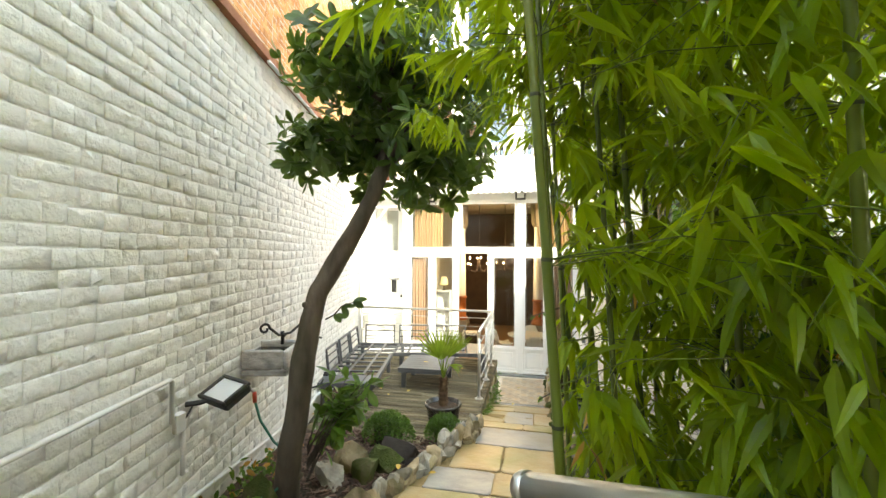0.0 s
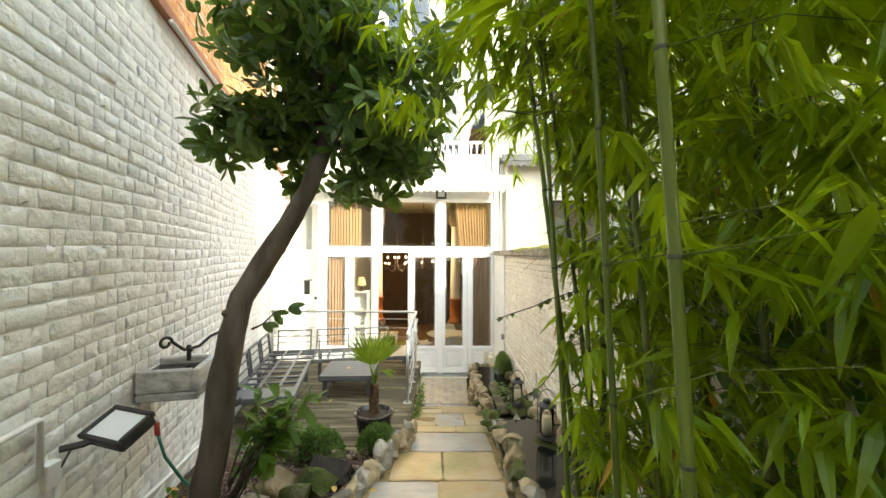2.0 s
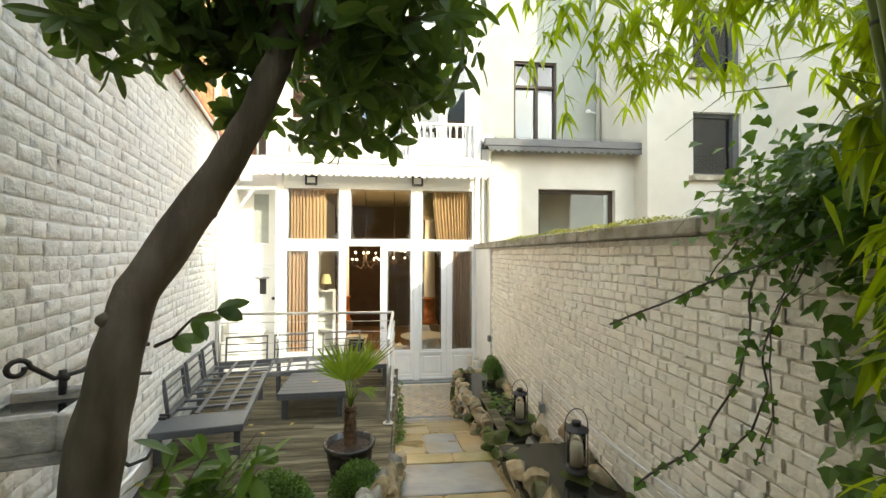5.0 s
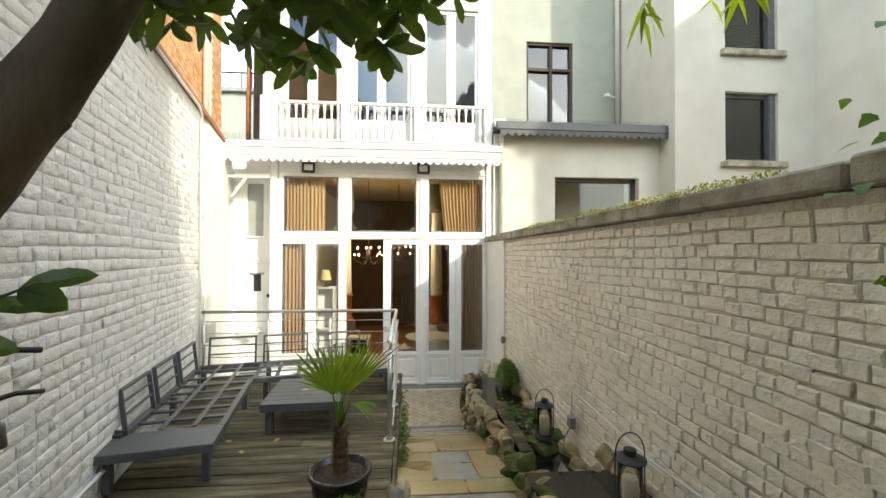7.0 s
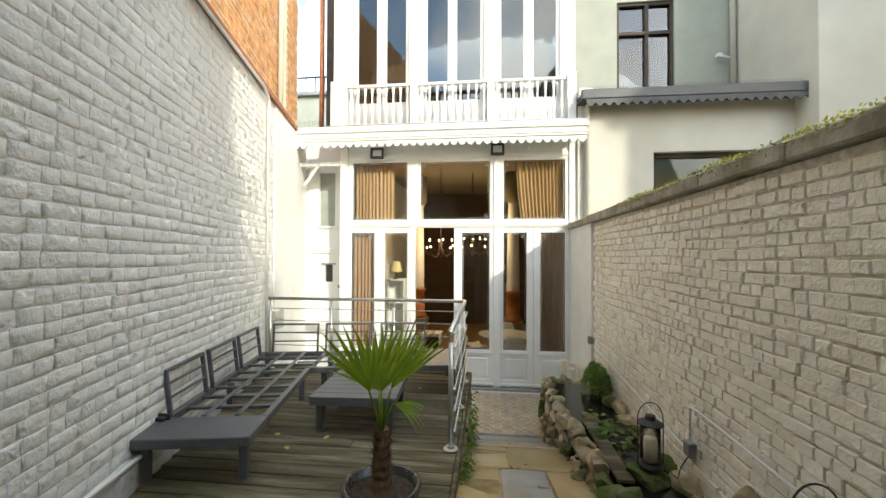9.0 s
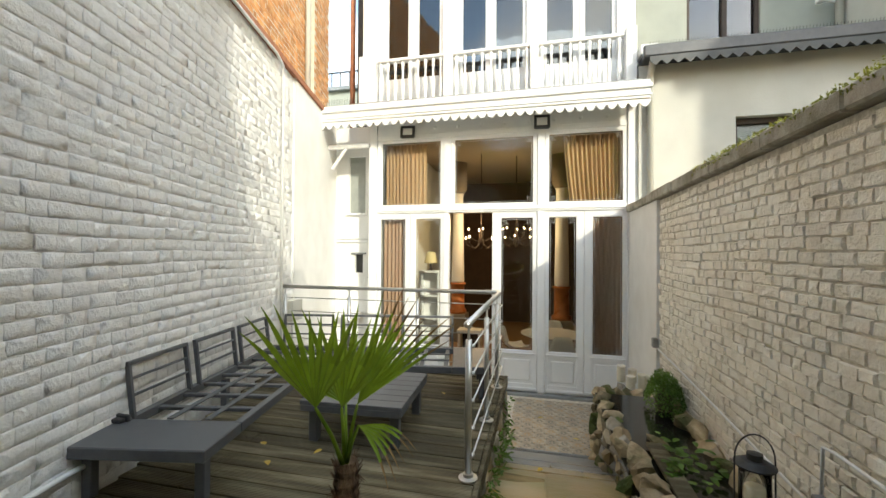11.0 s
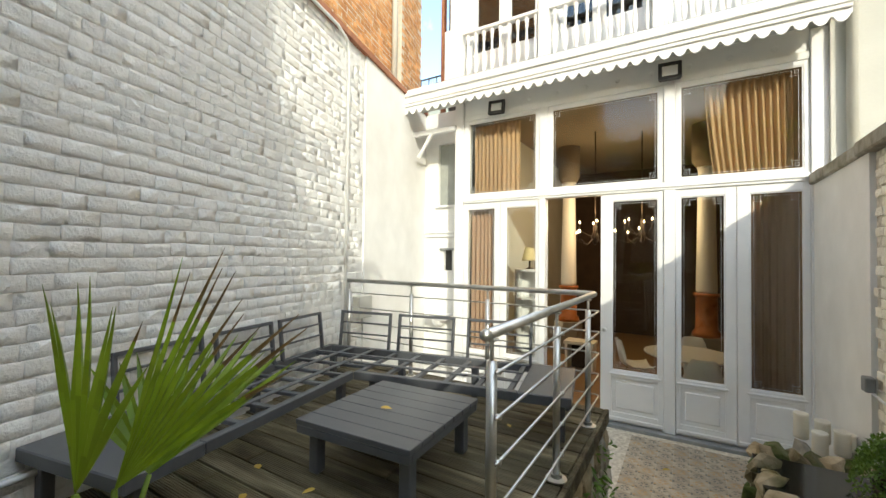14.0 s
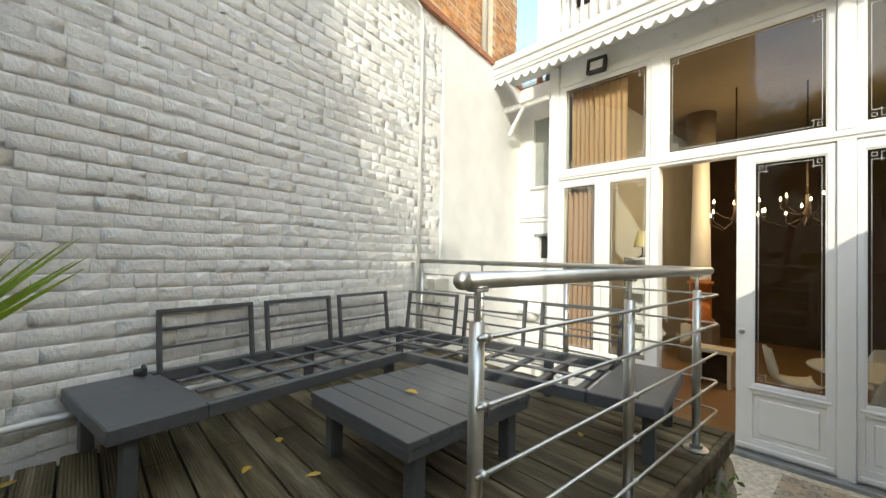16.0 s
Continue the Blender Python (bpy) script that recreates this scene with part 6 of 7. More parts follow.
# dense sprays over the wall side of the clump
for i in range(420):
    c = Vector((rg.uniform(0.30, 1.7), rg.uniform(0.8, 2.15), rg.uniform(2.7, 5.0)))
    if c.x > 0.95 and c.z < 2.95:
        continue
    a = rg.uniform(0, 6.283)
    e = c + Vector((math.cos(a) * 0.28, math.sin(a) * 0.28, -0.12))
    twigs.tube([c, c.lerp(e, 0.5) + Vector((0, 0, 0.05)), e], [0.0016, 0.0012, 0.0008], 4, False)
    for k in range(16):
        q = c.lerp(e, rg.random())
        b = rg.uniform(0, 6.283)
        d = Vector((math.cos(b), math.sin(b), rg.uniform(-1.6, -0.2)))
        L = rg.uniform(0.08, 0.14)
        if free_of_walk(q + d.normalized() * L) and (q.x < 0.95 or q.z > 2.95):
            green.append((q, d, Vector((0, 0, 1)) + rand_dir(rg) * 0.5, L, L * rg.uniform(0.13, 0.18)))
# drooping sprays that hang over the wall beyond the clump
for i in range(70):
    c = Vector((rg.uniform(0.1, 1.6), rg.uniform(2.2, 3.0), rg.uniform(3.50, 4.15)))
    a = rg.uniform(0, 6.283)
    e = c + Vector((math.cos(a) * 0.3, math.sin(a) * 0.3, -0.14))
    twigs.tube([c, c.lerp(e, 0.5) + Vector((0, 0, 0.05)), e], [0.0016, 0.0012, 0.0008], 4, False)
    for k in range(14):
        q = c.lerp(e, rg.random())
        b = rg.uniform(0, 6.283)
        d = Vector((math.cos(b), math.sin(b), rg.uniform(-1.8, -0.4)))
        L = rg.uniform(0.08, 0.15)
        green.append((q, d, Vector((0, 0, 1)) + rand_dir(rg) * 0.5, L, L * rg.uniform(0.13, 0.18)))
# big leaves at the near edge
for i in range(440):
    c = Vector((rg.uniform(0.36, 0.85), rg.uniform(0.40, 1.05), rg.uniform(1.9, 3.9)))
    b = rg.uniform(2.2, 5.4)
    for k in range(3):
        d = Vector((math.cos(b + k * 0.7), math.sin(b + k * 0.7), rg.uniform(-1.7, -0.4)))
        L = rg.uniform(0.10, 0.155)
        if free_of_walk(c + d.normalized() * L):
            green.append((c, d, Vector((0, 0, 1)) + rand_dir(rg) * 0.4, L, L * rg.uniform(0.18, 0.23)))
part("twig", twigs, M_CULM, bam, kind="stuff")
part("leaves", leaf_cloud(green, LANCE, 0.22), M_BAMLEAF, bam, kind="stuff")
part("withered_leaves", leaf_cloud(dry, LANCE, 0.3), M_BAMOLD, bam, "orange withered leaves", kind="stuff")

# ivy on the garden wall
ivy = thing("ivy", (1.05, 2.4, 2.8), "ivy mass on the wall top with trailing stems", "ivy")
sp, iv = [], Mesh()
for i in range(2000):
    c = Vector((0.96 + rg.gauss(0, 0.13), 2.27 + rg.gauss(0, 0.24), 2.86 + rg.gauss(0, 0.14)))
    if c.y > 2.84 or (c.x > 1.0 and c.z < 2.9) or c.x < 0.5:
        continue
    sp.append((c, Vector((-0.7 + rg.gauss(0, 0.5), rg.gauss(0, 0.5), -0.5 + rg.gauss(0, 0.4))), Vector((-0.6, 0, 0.6)) + rand_dir(rg) * 0.6, rg.uniform(0.032, 0.062), rg.uniform(0.03, 0.05)))
for i in range(900):
    c = Vector((0.93 + rg.gauss(0, 0.04), rg.uniform(0.8, 2.35), rg.uniform(1.5, 2.9)))
    sp.append((c, Vector((-0.5, rg.gauss(0, 0.5), -0.7)), Vector((-0.8, 0, 0.4)) + rand_dir(rg) * 0.5, rg.uniform(0.05, 0.09), rg.uniform(0.045, 0.07)))
trails = [[(0.78, 2.17, 2.76), (0.50, 2.12, 2.67), (0.26, 2.09, 2.60), (0.08, 2.07, 2.54), (-0.05, 2.07, 2.49)],
          [(0.66, 2.22, 2.82), (0.44, 2.12, 2.64), (0.36, 2.08, 2.48), (0.32, 2.05, 2.36), (0.24, 2.04, 2.24), (0.12, 2.04, 2.15), (0.03, 2.04, 2.09)],
          [(0.75, 2.25, 2.66), (0.52, 2.16, 2.46), (0.46, 2.12, 2.32), (0.40, 2.10, 2.20), (0.28, 2.09, 2.12)],
          [(0.90, 2.40, 2.70), (0.80, 2.45, 2.40), (0.78, 2.42, 2.10), (0.70, 2.40, 1.90)],
          [(0.88, 2.60, 2.80), (0.72, 2.62, 2.60), (0.62, 2.58, 2.52), (0.50, 2.55, 2.50)]]
for tr in trails:
    pp = []
    for a, b in zip(tr, tr[1:]):
        for k in range(5):
            q = Vector(a).lerp(Vector(b), k / 5)
            pp.append(q + Vector((noise.noise(q * 7), noise.noise(q * 7 + Vector((5, 5, 5))), 0)) * 0.03)
    iv.tube(pp, 0.003, 5, False)
    for q in pp[2:]:
        for k in range(rg.randint(0, 2)):
            sp.append((q, Vector((rg.gauss(-0.3, 0.6), rg.gauss(0, 0.6), -0.7)), Vector((-0.6, -0.4, 0.5)) + rand_dir(rg) * 0.6, rg.uniform(0.018, 0.036), rg.uniform(0.018, 0.032)))
part("stem", iv, M_BARK, ivy, kind="stuff")
part("leaves", leaf_cloud(sp, IVYSH, 0.1), M_IVY, ivy, kind="stuff")

# moss and stonecrop on the coping
sp = []
for i in range(5200):
    y = rg.uniform(3.3, 6.9)
    th = max(0.0, 0.5 + 0.9 * noise.noise(Vector((y * 2.3, 0, 0))))
    c = Vector((RX - 0.05 + rg.random() ** 1.5 * 0.26, y, 2.885 + 0.045 * th * rg.random()))
    if rg.random() > 0.25 + th:
        continue
    if rg.random() < 0.12:
        c.x, c.z = RX - 0.058, 2.885 - rg.random() * 0.04
    sp.append((c, rand_dir(rg, 0.5), rand_dir(rg, 1), rg.uniform(0.010, 0.024), rg.uniform(0.007, 0.013)))
solid("wall_moss", leaf_cloud(sp, SMALL, 0.1), M_MOSS, "yellow-green moss and stonecrop on the coping", "moss", kind="stuff")

# ---- stones, pond and path ----
rg = random.Random(31)
STONE_TOP = [(2.4, 1.30), (3.3, 1.24), (4.8, 1.0), (5.5, 0.92), (6.5, 0.80), (7.9, 0.74)]


def stone(c, size, material, lab, group, turn=0.0, name="stone", sub=2):
    return solid(name, Mesh().rock(c, size, rg.randint(0, 99999), turn=turn, sub=sub), material, lab, "stone", group, kind="")


# pond edge beside the path
y = 2.55
while y < 7.75:
    l = rg.uniform(0.11, 0.22)
    top = interp(y, STONE_TOP) + rg.uniform(-0.04, 0.03)
    low = path_z(y) - 0.05
    h = top - low
    rows = max(1, round(h / 0.13))
    for k in range(rows):
        zc = low + h * (k + 0.5) / rows
        stone((0.33 + 0.03 * (k / rows) + rg.uniform(-0.03, 0.03), y + l / 2 + rg.uniform(-0.04, 0.04), zc), (rg.uniform(0.07, 0.115), l * 0.60, h / rows * rg.uniform(0.5, 0.72)), rg.choice((M_ROCK, M_ROCKTAN, M_ROCKTAN, M_MOSSROCK)), "rough mossy field stone edging the pond", "pond edge stones", rg.uniform(-0.3, 0.3))
    y += l * 0.92
# end of the pond by the doors
for k in range(15):
    stone((0.38 + 0.15 * (k % 5) + rg.uniform(-0.03, 0.03), 7.80 + rg.uniform(-0.05, 0.05), 0.10 + 0.23 * (k // 5)), (0.11, 0.15, 0.13), rg.choice((M_MOSSROCK, M_ROCKTAN)), "rough field stone at the pond's end", "pond edge stones", rg.uniform(-0.5, 0.5))
for k in range(7):
    stone((0.38 + 0.09 * k, 7.85 + rg.uniform(-0.04, 0.04), 0.66), (0.10, 0.14, 0.07), rg.choice((M_MOSSROCK, M_ROCKTAN)), "flat field stone capping the pond's end", "pond edge stones")
# along the wall
y = 2.9
while y < 7.6:
    l = rg.uniform(0.18, 0.34)
    z = 0.72 if y > 4.6 else 0.98
    stone((0.94 + rg.uniform(-0.02, 0.03), y + l / 2, z + rg.uniform(0.0, 0.06)), (rg.uniform(0.06, 0.11), l * 0.55, rg.uniform(0.07, 0.13)), rg.choice((M_ROCKTAN, M_ROCKTAN, M_MOSSROCK)), "mossy field stone at the wall foot", "wall foot stones", rg.uniform(-0.3, 0.3))
    y += l * 0.95
solid("water", Mesh().box(0.28, 1.0, 4.55, 7.62, 0.1, 0.72), M_WATER, "dark still pond water", "water")
solid("water_upper", Mesh().box(0.28, 1.0, 2.4, 4.5, 0.1, 1.03), M_WATER, "dark still water of the upper basin", "water")
for k in range(5):
    stone((0.45 + 0.12 * k, 4.52 + rg.uniform(-0.05, 0.05), 0.90), (0.10, 0.10, 0.16), M_ROCK, "flat stone of the small cascade", "cascade stones")
stone((0.73, 3.95, 1.005), (0.15, 0.15, 0.085), M_MOSSROCK, "flat mossy stone carrying a lantern", "lantern stones")
stone((0.74, 5.43, 0.755), (0.15, 0.15, 0.085), M_MOSSROCK, "flat mossy stone carrying a lantern", "lantern stones")
stone((0.62, 6.5, 0.72), (0.10, 0.16, 0.07), M_ROCKTAN, "half-sunken stone in the pond", "pond stones")
stone((0.60, 5.0, 0.73), (0.09, 0.10, 0.06), M_ROCKTAN, "half-sunken stone in the pond", "pond stones")
pg = thing("plank", (0.55, 5.9, 0.74), "dark wet plank lying across the pond", "plank")
part("board", Mesh().bbox(-0.06, 0.06, -0.55, 0.55, 0.0, 0.025, 0.004), M_DECK, pg, local=True)
sp = []
for i in range(60):
    a = rg.uniform(0, 6.28)
    sp.append((Vector((0.68 + rg.gauss(0, 0.10), 6.15 + rg.gauss(0, 0.16), 0.745 + rg.random() * 0.06)), Vector((math.cos(a), math.sin(a), 0.25)), Vector((0, 0, 1)), rg.uniform(0.05, 0.09), rg.uniform(0.035, 0.06)))
solid("water_plant", leaf_cloud(sp, OVAL, 0.1), M_BOX, "low water plant with floating leaves", "water plant", kind="stuff")

# candle holders on the pond's end
for cx, cy, ch, ct in ((0.66, 8.30, 0.19, 0.66), (0.78, 8.28, 0.16, 0.66), (0.74, 8.16, 0.17, 0.60), (0.87, 8.20, 0.17, 0.62), (0.93, 8.32, 0.14, 0.60)):
    t = thing("candle_jar", (cx, cy, ct), "pale weathered ceramic candle holder on the stone ledge", "candle holder", "candle holders")
    part("jar", Mesh().lathe([(0.045, 0), (0.048, 0.02), (0.046, ch - 0.02), (0.049, ch), (0.042, ch), (0.040, ch - 0.03)], 18, (cx, cy, ct)), M_CANDLE, t, smooth=True)
for cx, cy, ct in ((0.70, 8.26, 0.58), (0.90, 8.27, 0.56), (0.82, 8.16, 0.56)):
    stone((cx, cy, ct - 0.22), (0.15, 0.13, 0.30), M_ROCK, "stone ledge under the candle holders", "ledge stones")

# bed border stones and boulders
border = [(-0.60, 4.40), (-0.62, 4.22), (-0.66, 4.04), (-0.72, 3.86), (-0.77, 3.68), (-0.81, 3.50), (-0.85, 3.33), (-0.90, 3.15), (-0.96, 2.97), (-1.02, 2.78), (-1.10, 2.58), (-1.20, 2.38), (-1.32, 2.22), (-1.46, 2.12), (-1.60, 2.08), (-1.76, 2.05), (-1.90, 2.02)]
for k in range(34):
    f = k * (len(border) - 1) / 33
    a, b = border[int(f)], border[min(int(f) + 1, len(border) - 1)]
    bx, by = a[0] + (b[0] - a[0]) * (f % 1), a[1] + (b[1] - a[1]) * (f % 1)
    way = math.atan2(b[1] - a[1], b[0] - a[0]) - math.pi / 2 if b != a else 0.0
    top = path_z(by) + (0.19 if by > 3.6 else 0.10) + rg.uniform(-0.02, 0.02)
    stone((bx + rg.uniform(-0.02, 0.02), by, top - 0.07), (rg.uniform(0.06, 0.085), rg.uniform(0.10, 0.15), rg.uniform(0.075, 0.10)), rg.choice((M_ROCK, M_ROCK, M_ROCKTAN)), "pale rough stone edging the planting bed", "bed border stones", way + rg.uniform(-0.25, 0.25))
    if by > 2.3 and k % 2:
        stone((bx + 0.05, by + 0.03, path_z(by) + 0.03), (0.055, 0.10, 0.06), rg.choice((M_ROCK, M_ROCKTAN)), "pale rough stone edging the planting bed", "bed border stones", way)
for c, s, m, lab in (((-1.22, 3.20, 1.10), (0.17, 0.16, 0.17), M_MOSSROCK, "square boulder thick with green moss"), ((-1.27, 2.98, 1.12), (0.13, 0.12, 0.15), M_MOSSROCK, "square boulder thick with green moss"), ((-1.45, 3.14, 1.12), (0.15, 0.12, 0.13), M_ROCKTAN, "tan boulder in the bark mulch"), ((-1.50, 2.86, 1.10), (0.13, 0.13, 0.12), M_ROCK, "grey boulder in the bark mulch"), ((-1.14, 3.50, 1.04), (0.16, 0.15, 0.15), mat("dark_lava_rock", [(0.03, 0.025, 0.025), (0.07, 0.06, 0.055)], bump=0.9, bscale=30), "dark porous boulder in the bark mulch"), ((-1.80, 2.42, 1.15), (0.16, 0.14, 0.20), M_MOSSROCK, "mossy boulder beside the trunk")):
    stone(c, s, m, lab, "bed boulders", rg.uniform(-0.4, 0.4), "boulder", 3)
# bark mulch chips and fallen leaves
ch = Mesh()
for i in range(2600):
    x, y = rg.uniform(-2.3, -0.85), rg.uniform(2.1, 4.1)
    if x < left_x(y) + 0.05:
        continue
    z = min(path_z(y) - 0.03, 1.35) - 0.02 + 0.05 * noise.noise(Vector((x * 3, y * 3, 0))) + rg.uniform(0.006, 0.03)
    a, l, w = rg.uniform(0, 3.14), rg.uniform(0.012, 0.035), rg.uniform(0.004, 0.010)
    ch.box(-l, l, -w, w, -0.003, 0.003, Matrix.Translation((x, y, z)) @ Matrix.Rotation(a, 4, "Z") @ Matrix.Rotation(rg.uniform(-0.4, 0.4), 4, "Y"))
solid("bark_mulch", ch, mat("bark_chips", [(0.05, 0.03, 0.022), (0.13, 0.08, 0.06), (0.2, 0.14, 0.11)], scale=5, rnd=0.45, rough=0.9), "red-brown bark chips", "mulch", kind="stuff")
for x, y, z in ((-0.80, 3.12, None), (-0.55, 5.75, None), (-1.02, 3.02, 1.12), (-1.56, 6.02, DZ + SH + 0.003), (-0.30, 6.4, None), (-2.5, 4.62, DZ), (-1.95, 5.35, DZ), (-1.75, 5.55, DZ), (-2.2, 5.6, DZ), (-0.62, 4.95, None), (-0.95, 5.1, DZ), (0.1, 8.1, 0.0), (-0.3, 8.6, 0.0), (-1.2, 6.9, DZ), (-2.65, 4.5, DZ)):
    if z is None:
        z = path_z(y) + 0.012
    a = rg.uniform(0, 6.28)
    solid("fallen_leaf", leaf_cloud([(Vector((x, y, z + 0.006)), Vector((math.cos(a), math.sin(a), 0.12)), Vector((0.1, 0, 1)), rg.uniform(0.05, 0.08), rg.uniform(0.03, 0.045))], OVAL, 0.1), M_YLEAF, "dry yellow fallen leaf lying flat", "leaf", "fallen leaves", kind="")

# rubble on the deck's side
y = 4.5
while y < 7.55:
    l = rg.uniform(0.14, 0.24)
    low = path_z(y)
    h = DZ - 0.11 - low
    rows = max(1, int(h / 0.15))
    if h > 0.06:
        for k in range(rows):
            part("stone", Mesh().rock((-0.655, y + l / 2, low + h * (k + 0.5) / rows), (0.04, l * 0.55, h / rows * 0.62), rg.randint(0, 9999)), rg.choice((M_ROCK, M_ROCKTAN)), bpy.data.objects["wall_deck_side"])
    y += l * 0.95
sp = []
for i in range(260):
    y = rg.uniform(5.2, 7.5)
    sp.append((Vector((-0.60 + rg.gauss(0, 0.02), y, rg.uniform(path_z(y), DZ - 0.1))), Vector((0.5, rg.gauss(0, 0.5), rg.uniform(-0.8, 0.8))), rand_dir(rg, 1), rg.uniform(0.03, 0.08), rg.uniform(0.012, 0.025)))
solid("wall_weeds", leaf_cloud(sp, OVAL, 0.2), M_BOX, "small ferns and weeds in the stone joints", "weeds", kind="stuff")

# path flags
FLAGS = [(7.12, 7.63, ((-0.64, -0.10, 1), (-0.09, 0.30, 1))), (6.78, 7.10, ((-0.62, -0.20, 1), (-0.18, 0.32, 1))), (6.50, 6.76, ((-0.62, -0.28, 0), (-0.26, 0.06, 0), (0.08, 0.32, 0))), (5.65, 6.48, ((-0.62, -0.25, 0), (-0.23, 0.30, 0))), (4.85, 5.63, ((-0.62, -0.33, 0), (-0.31, 0.02, 1), (0.04, 0.28, 0))), (4.62, 4.84, ((-0.60, -0.10, 0), (-0.08, 0.26, 0))), (4.02, 4.60, ((-0.56, 0.22, 1),)), (3.35, 4.00, ((-0.68, -0.26, 0), (-0.24, 0.22, 0))), (2.92, 3.33, ((-0.80, -0.30, 1), (-0.28, 0.22, 0))), (2.3, 2.90, ((-0.9, -0.35, 0), (-0.33, 0.2, 0))), (1.6, 2.28, ((-0.9, -0.2, 1), (-0.18, 0.2, 0))), (0.9, 1.58, ((-0.9, -0.4, 0), (-0.38, 0.1, 1))), (0.1, 0.88, ((-0.9, -0.3, 0), (-0.28, 0.4, 0))), (-0.8, 0.08, ((-0.9, -0.1, 1), (-0.08, 0.6, 0)))]
for y0, y1, row in FLAGS:
    for x0, x1, kd in row:
        cx, cy = (x0 + x1) / 2, (y0 + y1) / 2
        ring = []
        for k in range(16):
            a = 2 * math.pi * k / 16
            ca, sa = math.cos(a), math.sin(a)
            e = 0.17
            px = cx + ((x1 - x0) / 2 + 0.008) * abs(ca) ** e * (1 if ca > 0 else -1) * (1 + rg.uniform(-0.05, 0.05))
            py = cy + ((y1 - y0) / 2 + 0.008) * abs(sa) ** e * (1 if sa > 0 else -1) * (1 + rg.uniform(-0.05, 0.02))
            ring.append((px, py))
        t = rg.uniform(0.002, 0.007)
        v = [(a, b, path_z(b) - 0.02) for a, b in ring] + [(a, b, path_z(b) + t - 0.004) for a, b in ring] + [(cx + (a - cx) * 0.96, cy + (b - cy) * 0.96, path_z(b) + t) for a, b in ring]
        f = [(k, (k + 1) % 16, (k + 1) % 16 + 16, k + 16) for k in range(16)] + [(k + 16, (k + 1) % 16 + 16, (k + 1) % 16 + 32, k + 32) for k in range(16)] + [tuple(range(32, 48))]
        part("flagstone", Mesh().add(v, f), M_SLATE if kd else M_FLAG, path)

# cement tiles with a star ornament
fl = bpy.data.objects["floor_forecourt"]
TS = 0.142
tile = Mesh().bbox(0.001, TS - 0.001, 0.001, TS - 0.001, -0.008, 0.0, 0.0015).data("tile", M_TILE)
orn = Mesh()
c = TS / 2
for k in range(4):
    a = math.pi / 2 * k
    m = Matrix.Translation((c, c, 0)) @ Matrix.Rotation(a, 4, "Z")
    for q in ([(0.006, 0.006), (0.034, 0.016), (0.028, 0.028), (0.016, 0.034)], [(0.038, -0.006), (0.052, 0.0), (0.038, 0.006), (0.028, 0.0)], [(0.052, 0.052), (0.069, 0.052), (0.069, 0.069), (0.052, 0.069)]):
        orn.add([m @ Vector((x, y, 0.0008)) for x, y in q], [tuple(range(len(q)))])
orn_a, orn_b = orn.data("ornament", M_TILEORN), orn.data("ornament", M_TILEORN2)
i = 0
for ix in range(12):
    for iy in range(12):
        x, y = -0.64 + ix * TS, 7.735 + iy * TS
        if x + TS > 1.0 or y + TS > 9.40:
            continue
        o = part("tile", tile, M_TILE, fl, local=True)
        o.location = (x, y, rg.uniform(-0.001, 0.001))
        o2 = part("tile_ornament", orn_b if (ix + iy) % 3 == 0 else orn_a, M_TILEORN, fl, local=True)
        o2.location = (x, y, 0.001)

# ---- bricks of the walls ----


def brick_shape(l, h, d, rr, e):
    """One worn brick along +y, standing out along +x: a back outline, a ragged shoulder and an uneven face."""
    j = lambda a: rr.uniform(-a, a)
    ring = [(0, 0), (0.3 * l, 0), (0.65 * l, 0), (l, 0), (l, 0.5 * h), (l, h), (0.65 * l, h), (0.3 * l, h), (0, h), (0, 0.5 * h)]
    out = []
    for depth, k, rag in ((0.0, 0.0, 0.0), (0.7, 0.4, 0.5), (1.0, 1.0, 0.8)):
        for y, z in ring:
            iy, iz = k * 0.5 * e, k * e * (1.0 if z < 0.5 * h else 0.6)
            yy = min(max(y, iy), l - iy) + j(rag * e * 0.8)
            zz = min(max(z, iz), h - iz) + j(rag * e * 0.6)
            out.append((d * depth * (1 + (j(0.14) if depth else 0.0)), yy, zz))
    out.append((d * rr.uniform(0.9, 1.2), l * rr.uniform(0.3, 0.7), h * rr.uniform(0.4, 0.6)))
    fs = [(10 * r + k, 10 * r + (k + 1) % 10, 10 * r + 10 + (k + 1) % 10, 10 * r + 10 + k) for r in (0, 1) for k in range(10)]
    return out, fs + [(20 + k, 20 + (k + 1) % 10, 30) for k in range(10)]


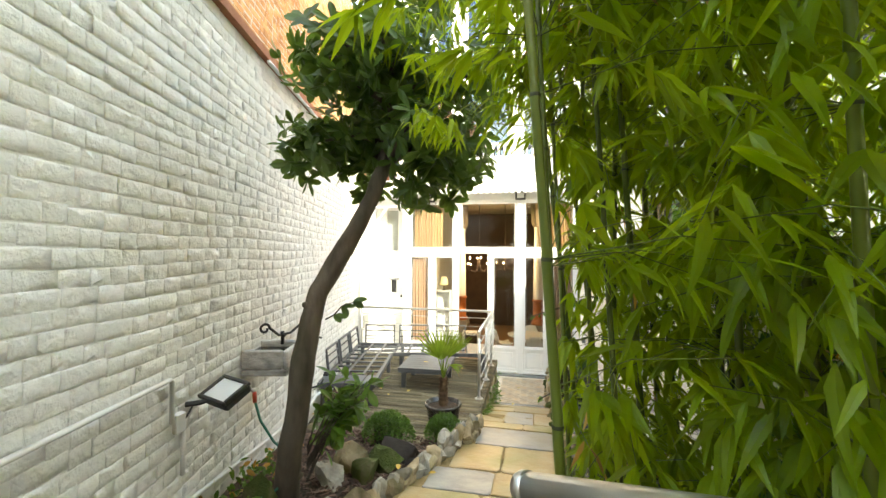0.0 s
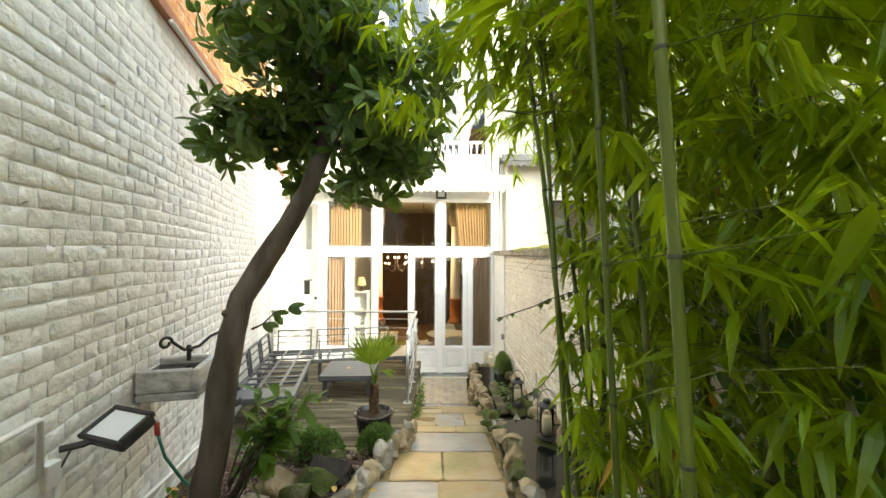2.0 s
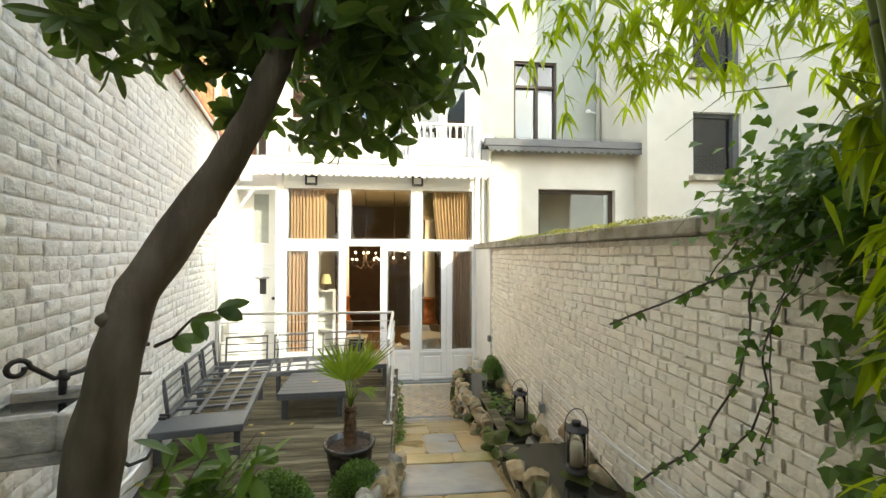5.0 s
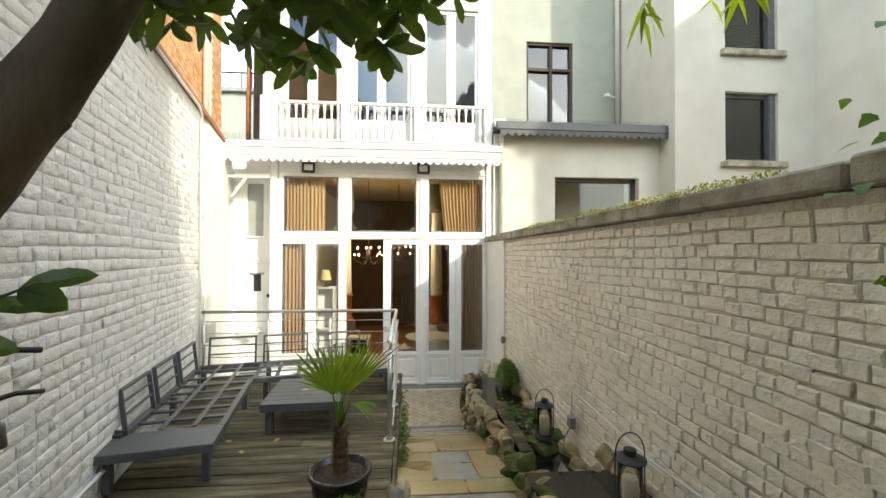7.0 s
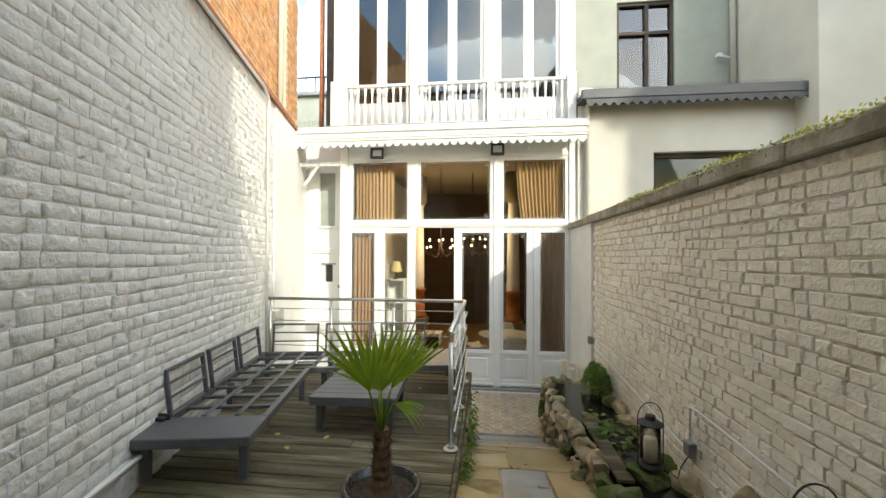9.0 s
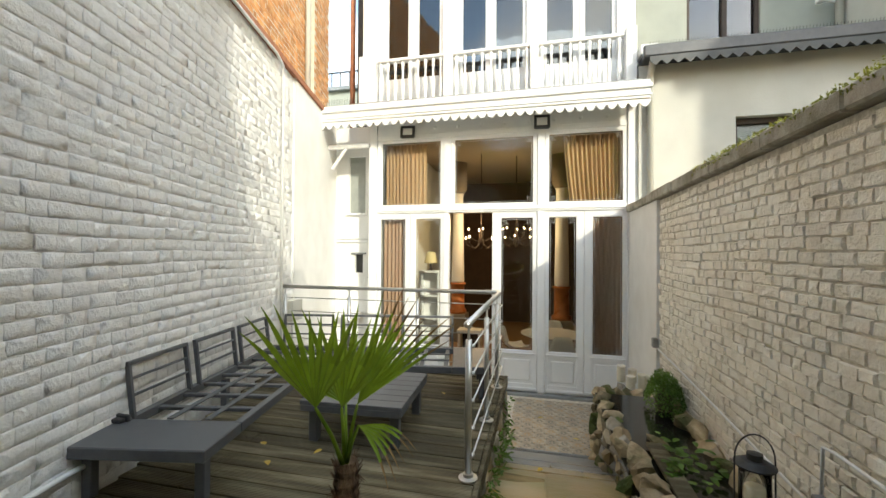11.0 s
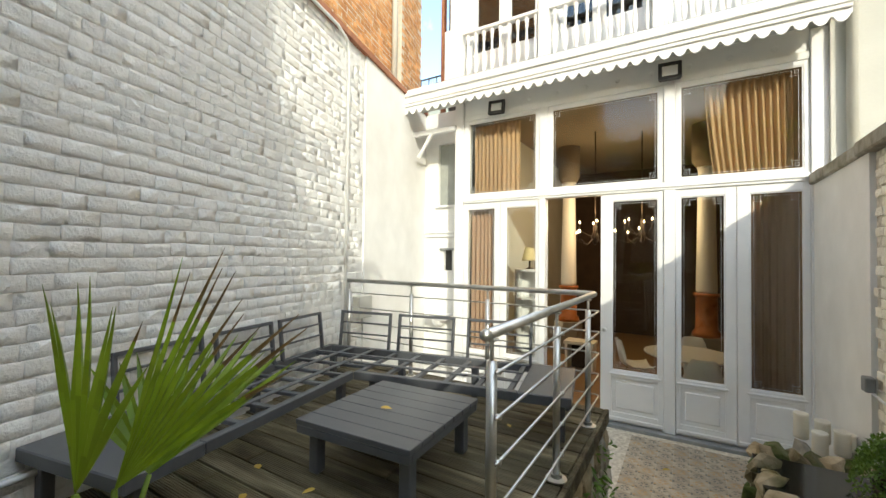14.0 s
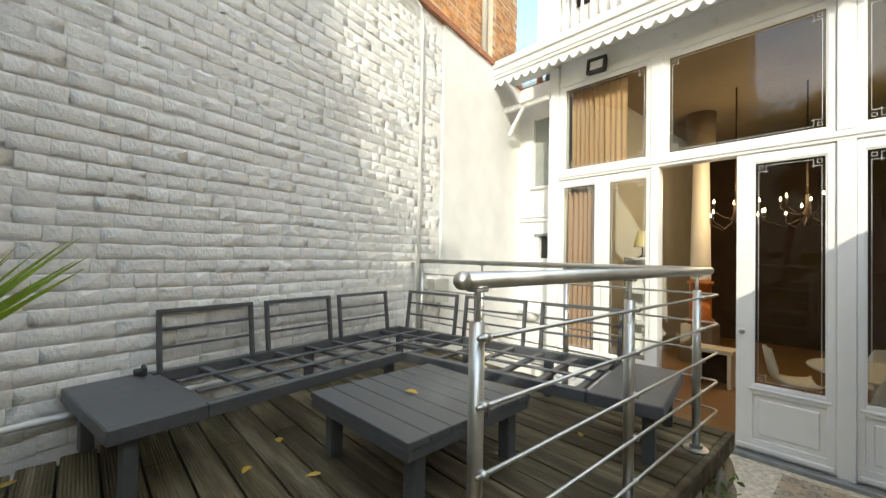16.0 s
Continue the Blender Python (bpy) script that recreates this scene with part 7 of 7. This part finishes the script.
def lay(parent, to_world, y0, y1, z0, z1, course, ln, depth, edge, material, near, seed, jitter, gap, kinds="aaabbcde", soft=False):
    """Courses of bricks; those in the stretch near become parts, the rest one joined part."""
    rr = random.Random(seed)
    shapes = {}
    for kind, fac in (("a", 1.0), ("b", 0.48), ("c", 0.8), ("d", 0.64), ("e", 1.15)):
        for n in range(16):
            v, f = brick_shape(ln * fac - gap * rr.uniform(0.2, 2.2), course - gap * rr.uniform(0.3, 1.7), depth * rr.uniform(0.7, 1.2), rr, edge * rr.uniform(0.6, 1.3))
            shapes[(kind, n)] = (v, f, Mesh().add([to_world.to_3x3() @ Vector(p) for p in v], f).data("brick", material, soft))
    rest, count, z, row = Mesh(), 0, z0, 0
    while z + course <= z1 + 0.02:
        y = y0 + (0.5 * ln if row % 2 else 0.0) * rr.uniform(0.8, 1.2)
        while y < y1:
            kind = rr.choice(kinds)
            step = ln * {"a": 1.0, "b": 0.48, "c": 0.8, "d": 0.64, "e": 1.15}[kind]
            if y + step > y1 + 0.03:
                break
            key = (kind, rr.randrange(16))
            wob = jitter * noise.noise(Vector((y * 1.5, z * 1.5, seed)))
            p = to_world @ Vector((rr.uniform(-0.5, 0.5) * jitter + wob, y, z + rr.uniform(-0.004, 0.004) + 0.026 * noise.noise(Vector((y * 0.9, row * 0.25, seed)))))
            if count < 300 and near[0] < y < near[1] and near[2] < z < near[3]:
                o = part("brick", shapes[key][2], material, parent, local=True)
                o.location = p
                count += 1
            else:
                v, f, _ = shapes[key]
                rest.add([p + to_world.to_3x3() @ Vector(q) for q in v], f)
            y += step
        z += course
        row += 1
    part("bricks", rest, material, parent, smooth=soft, kind="stuff")


ang = math.atan(-LK)
LM = Matrix.Translation(lpt(0, 0, -0.012)) @ Matrix.Rotation(ang, 4, "Z")
k = 1 / LU.y
lay(wall_left, LM, -3.0 * k, 7.84 * k, 0.85, LTOP - 0.01, 0.083, 0.225, 0.0062, 0.013, M_BRICK_L, (4.4, 6.6, 1.2, 2.6), 5, 0.0045, -0.001, "aaabbbbccddd", True)
RM = Matrix.Translation((RX + 0.014, 0, 0)) @ Matrix.Rotation(math.pi, 4, "Z")
lay(wall_right, RM, -8.03, 1.5, 0.70, 2.77, 0.068, 0.185, 0.015, 0.0085, M_BRICK_R, (-5.2, -3.0, 1.4, 2.7), 6, 0.009, 0.006, "abbbbbddcd")
# brickwork of the neighbour's house above the wall
OM = Matrix.Translation(lpt(0, 0, -0.42)) @ Matrix.Rotation(ang, 4, "Z")
lay(NEIGH, OM, 1.5 * k, 9.58 * k, 4.5, 8.6, 0.075, 0.21, 0.004, 0.003, M_ORANGE, (99, 100, 0, 1), 7, 0.002, 0.013, soft=False)
OP = Matrix.Translation(lpt(0, 0, -0.30)) @ Matrix.Rotation(ang, 4, "Z")
lay(NEIGH, OP, 9.6 * k, 10.5 * k, 4.5, 8.6, 0.075, 0.21, 0.004, 0.003, M_ORANGE, (99, 100, 0, 1), 8, 0.002, 0.013, soft=False)
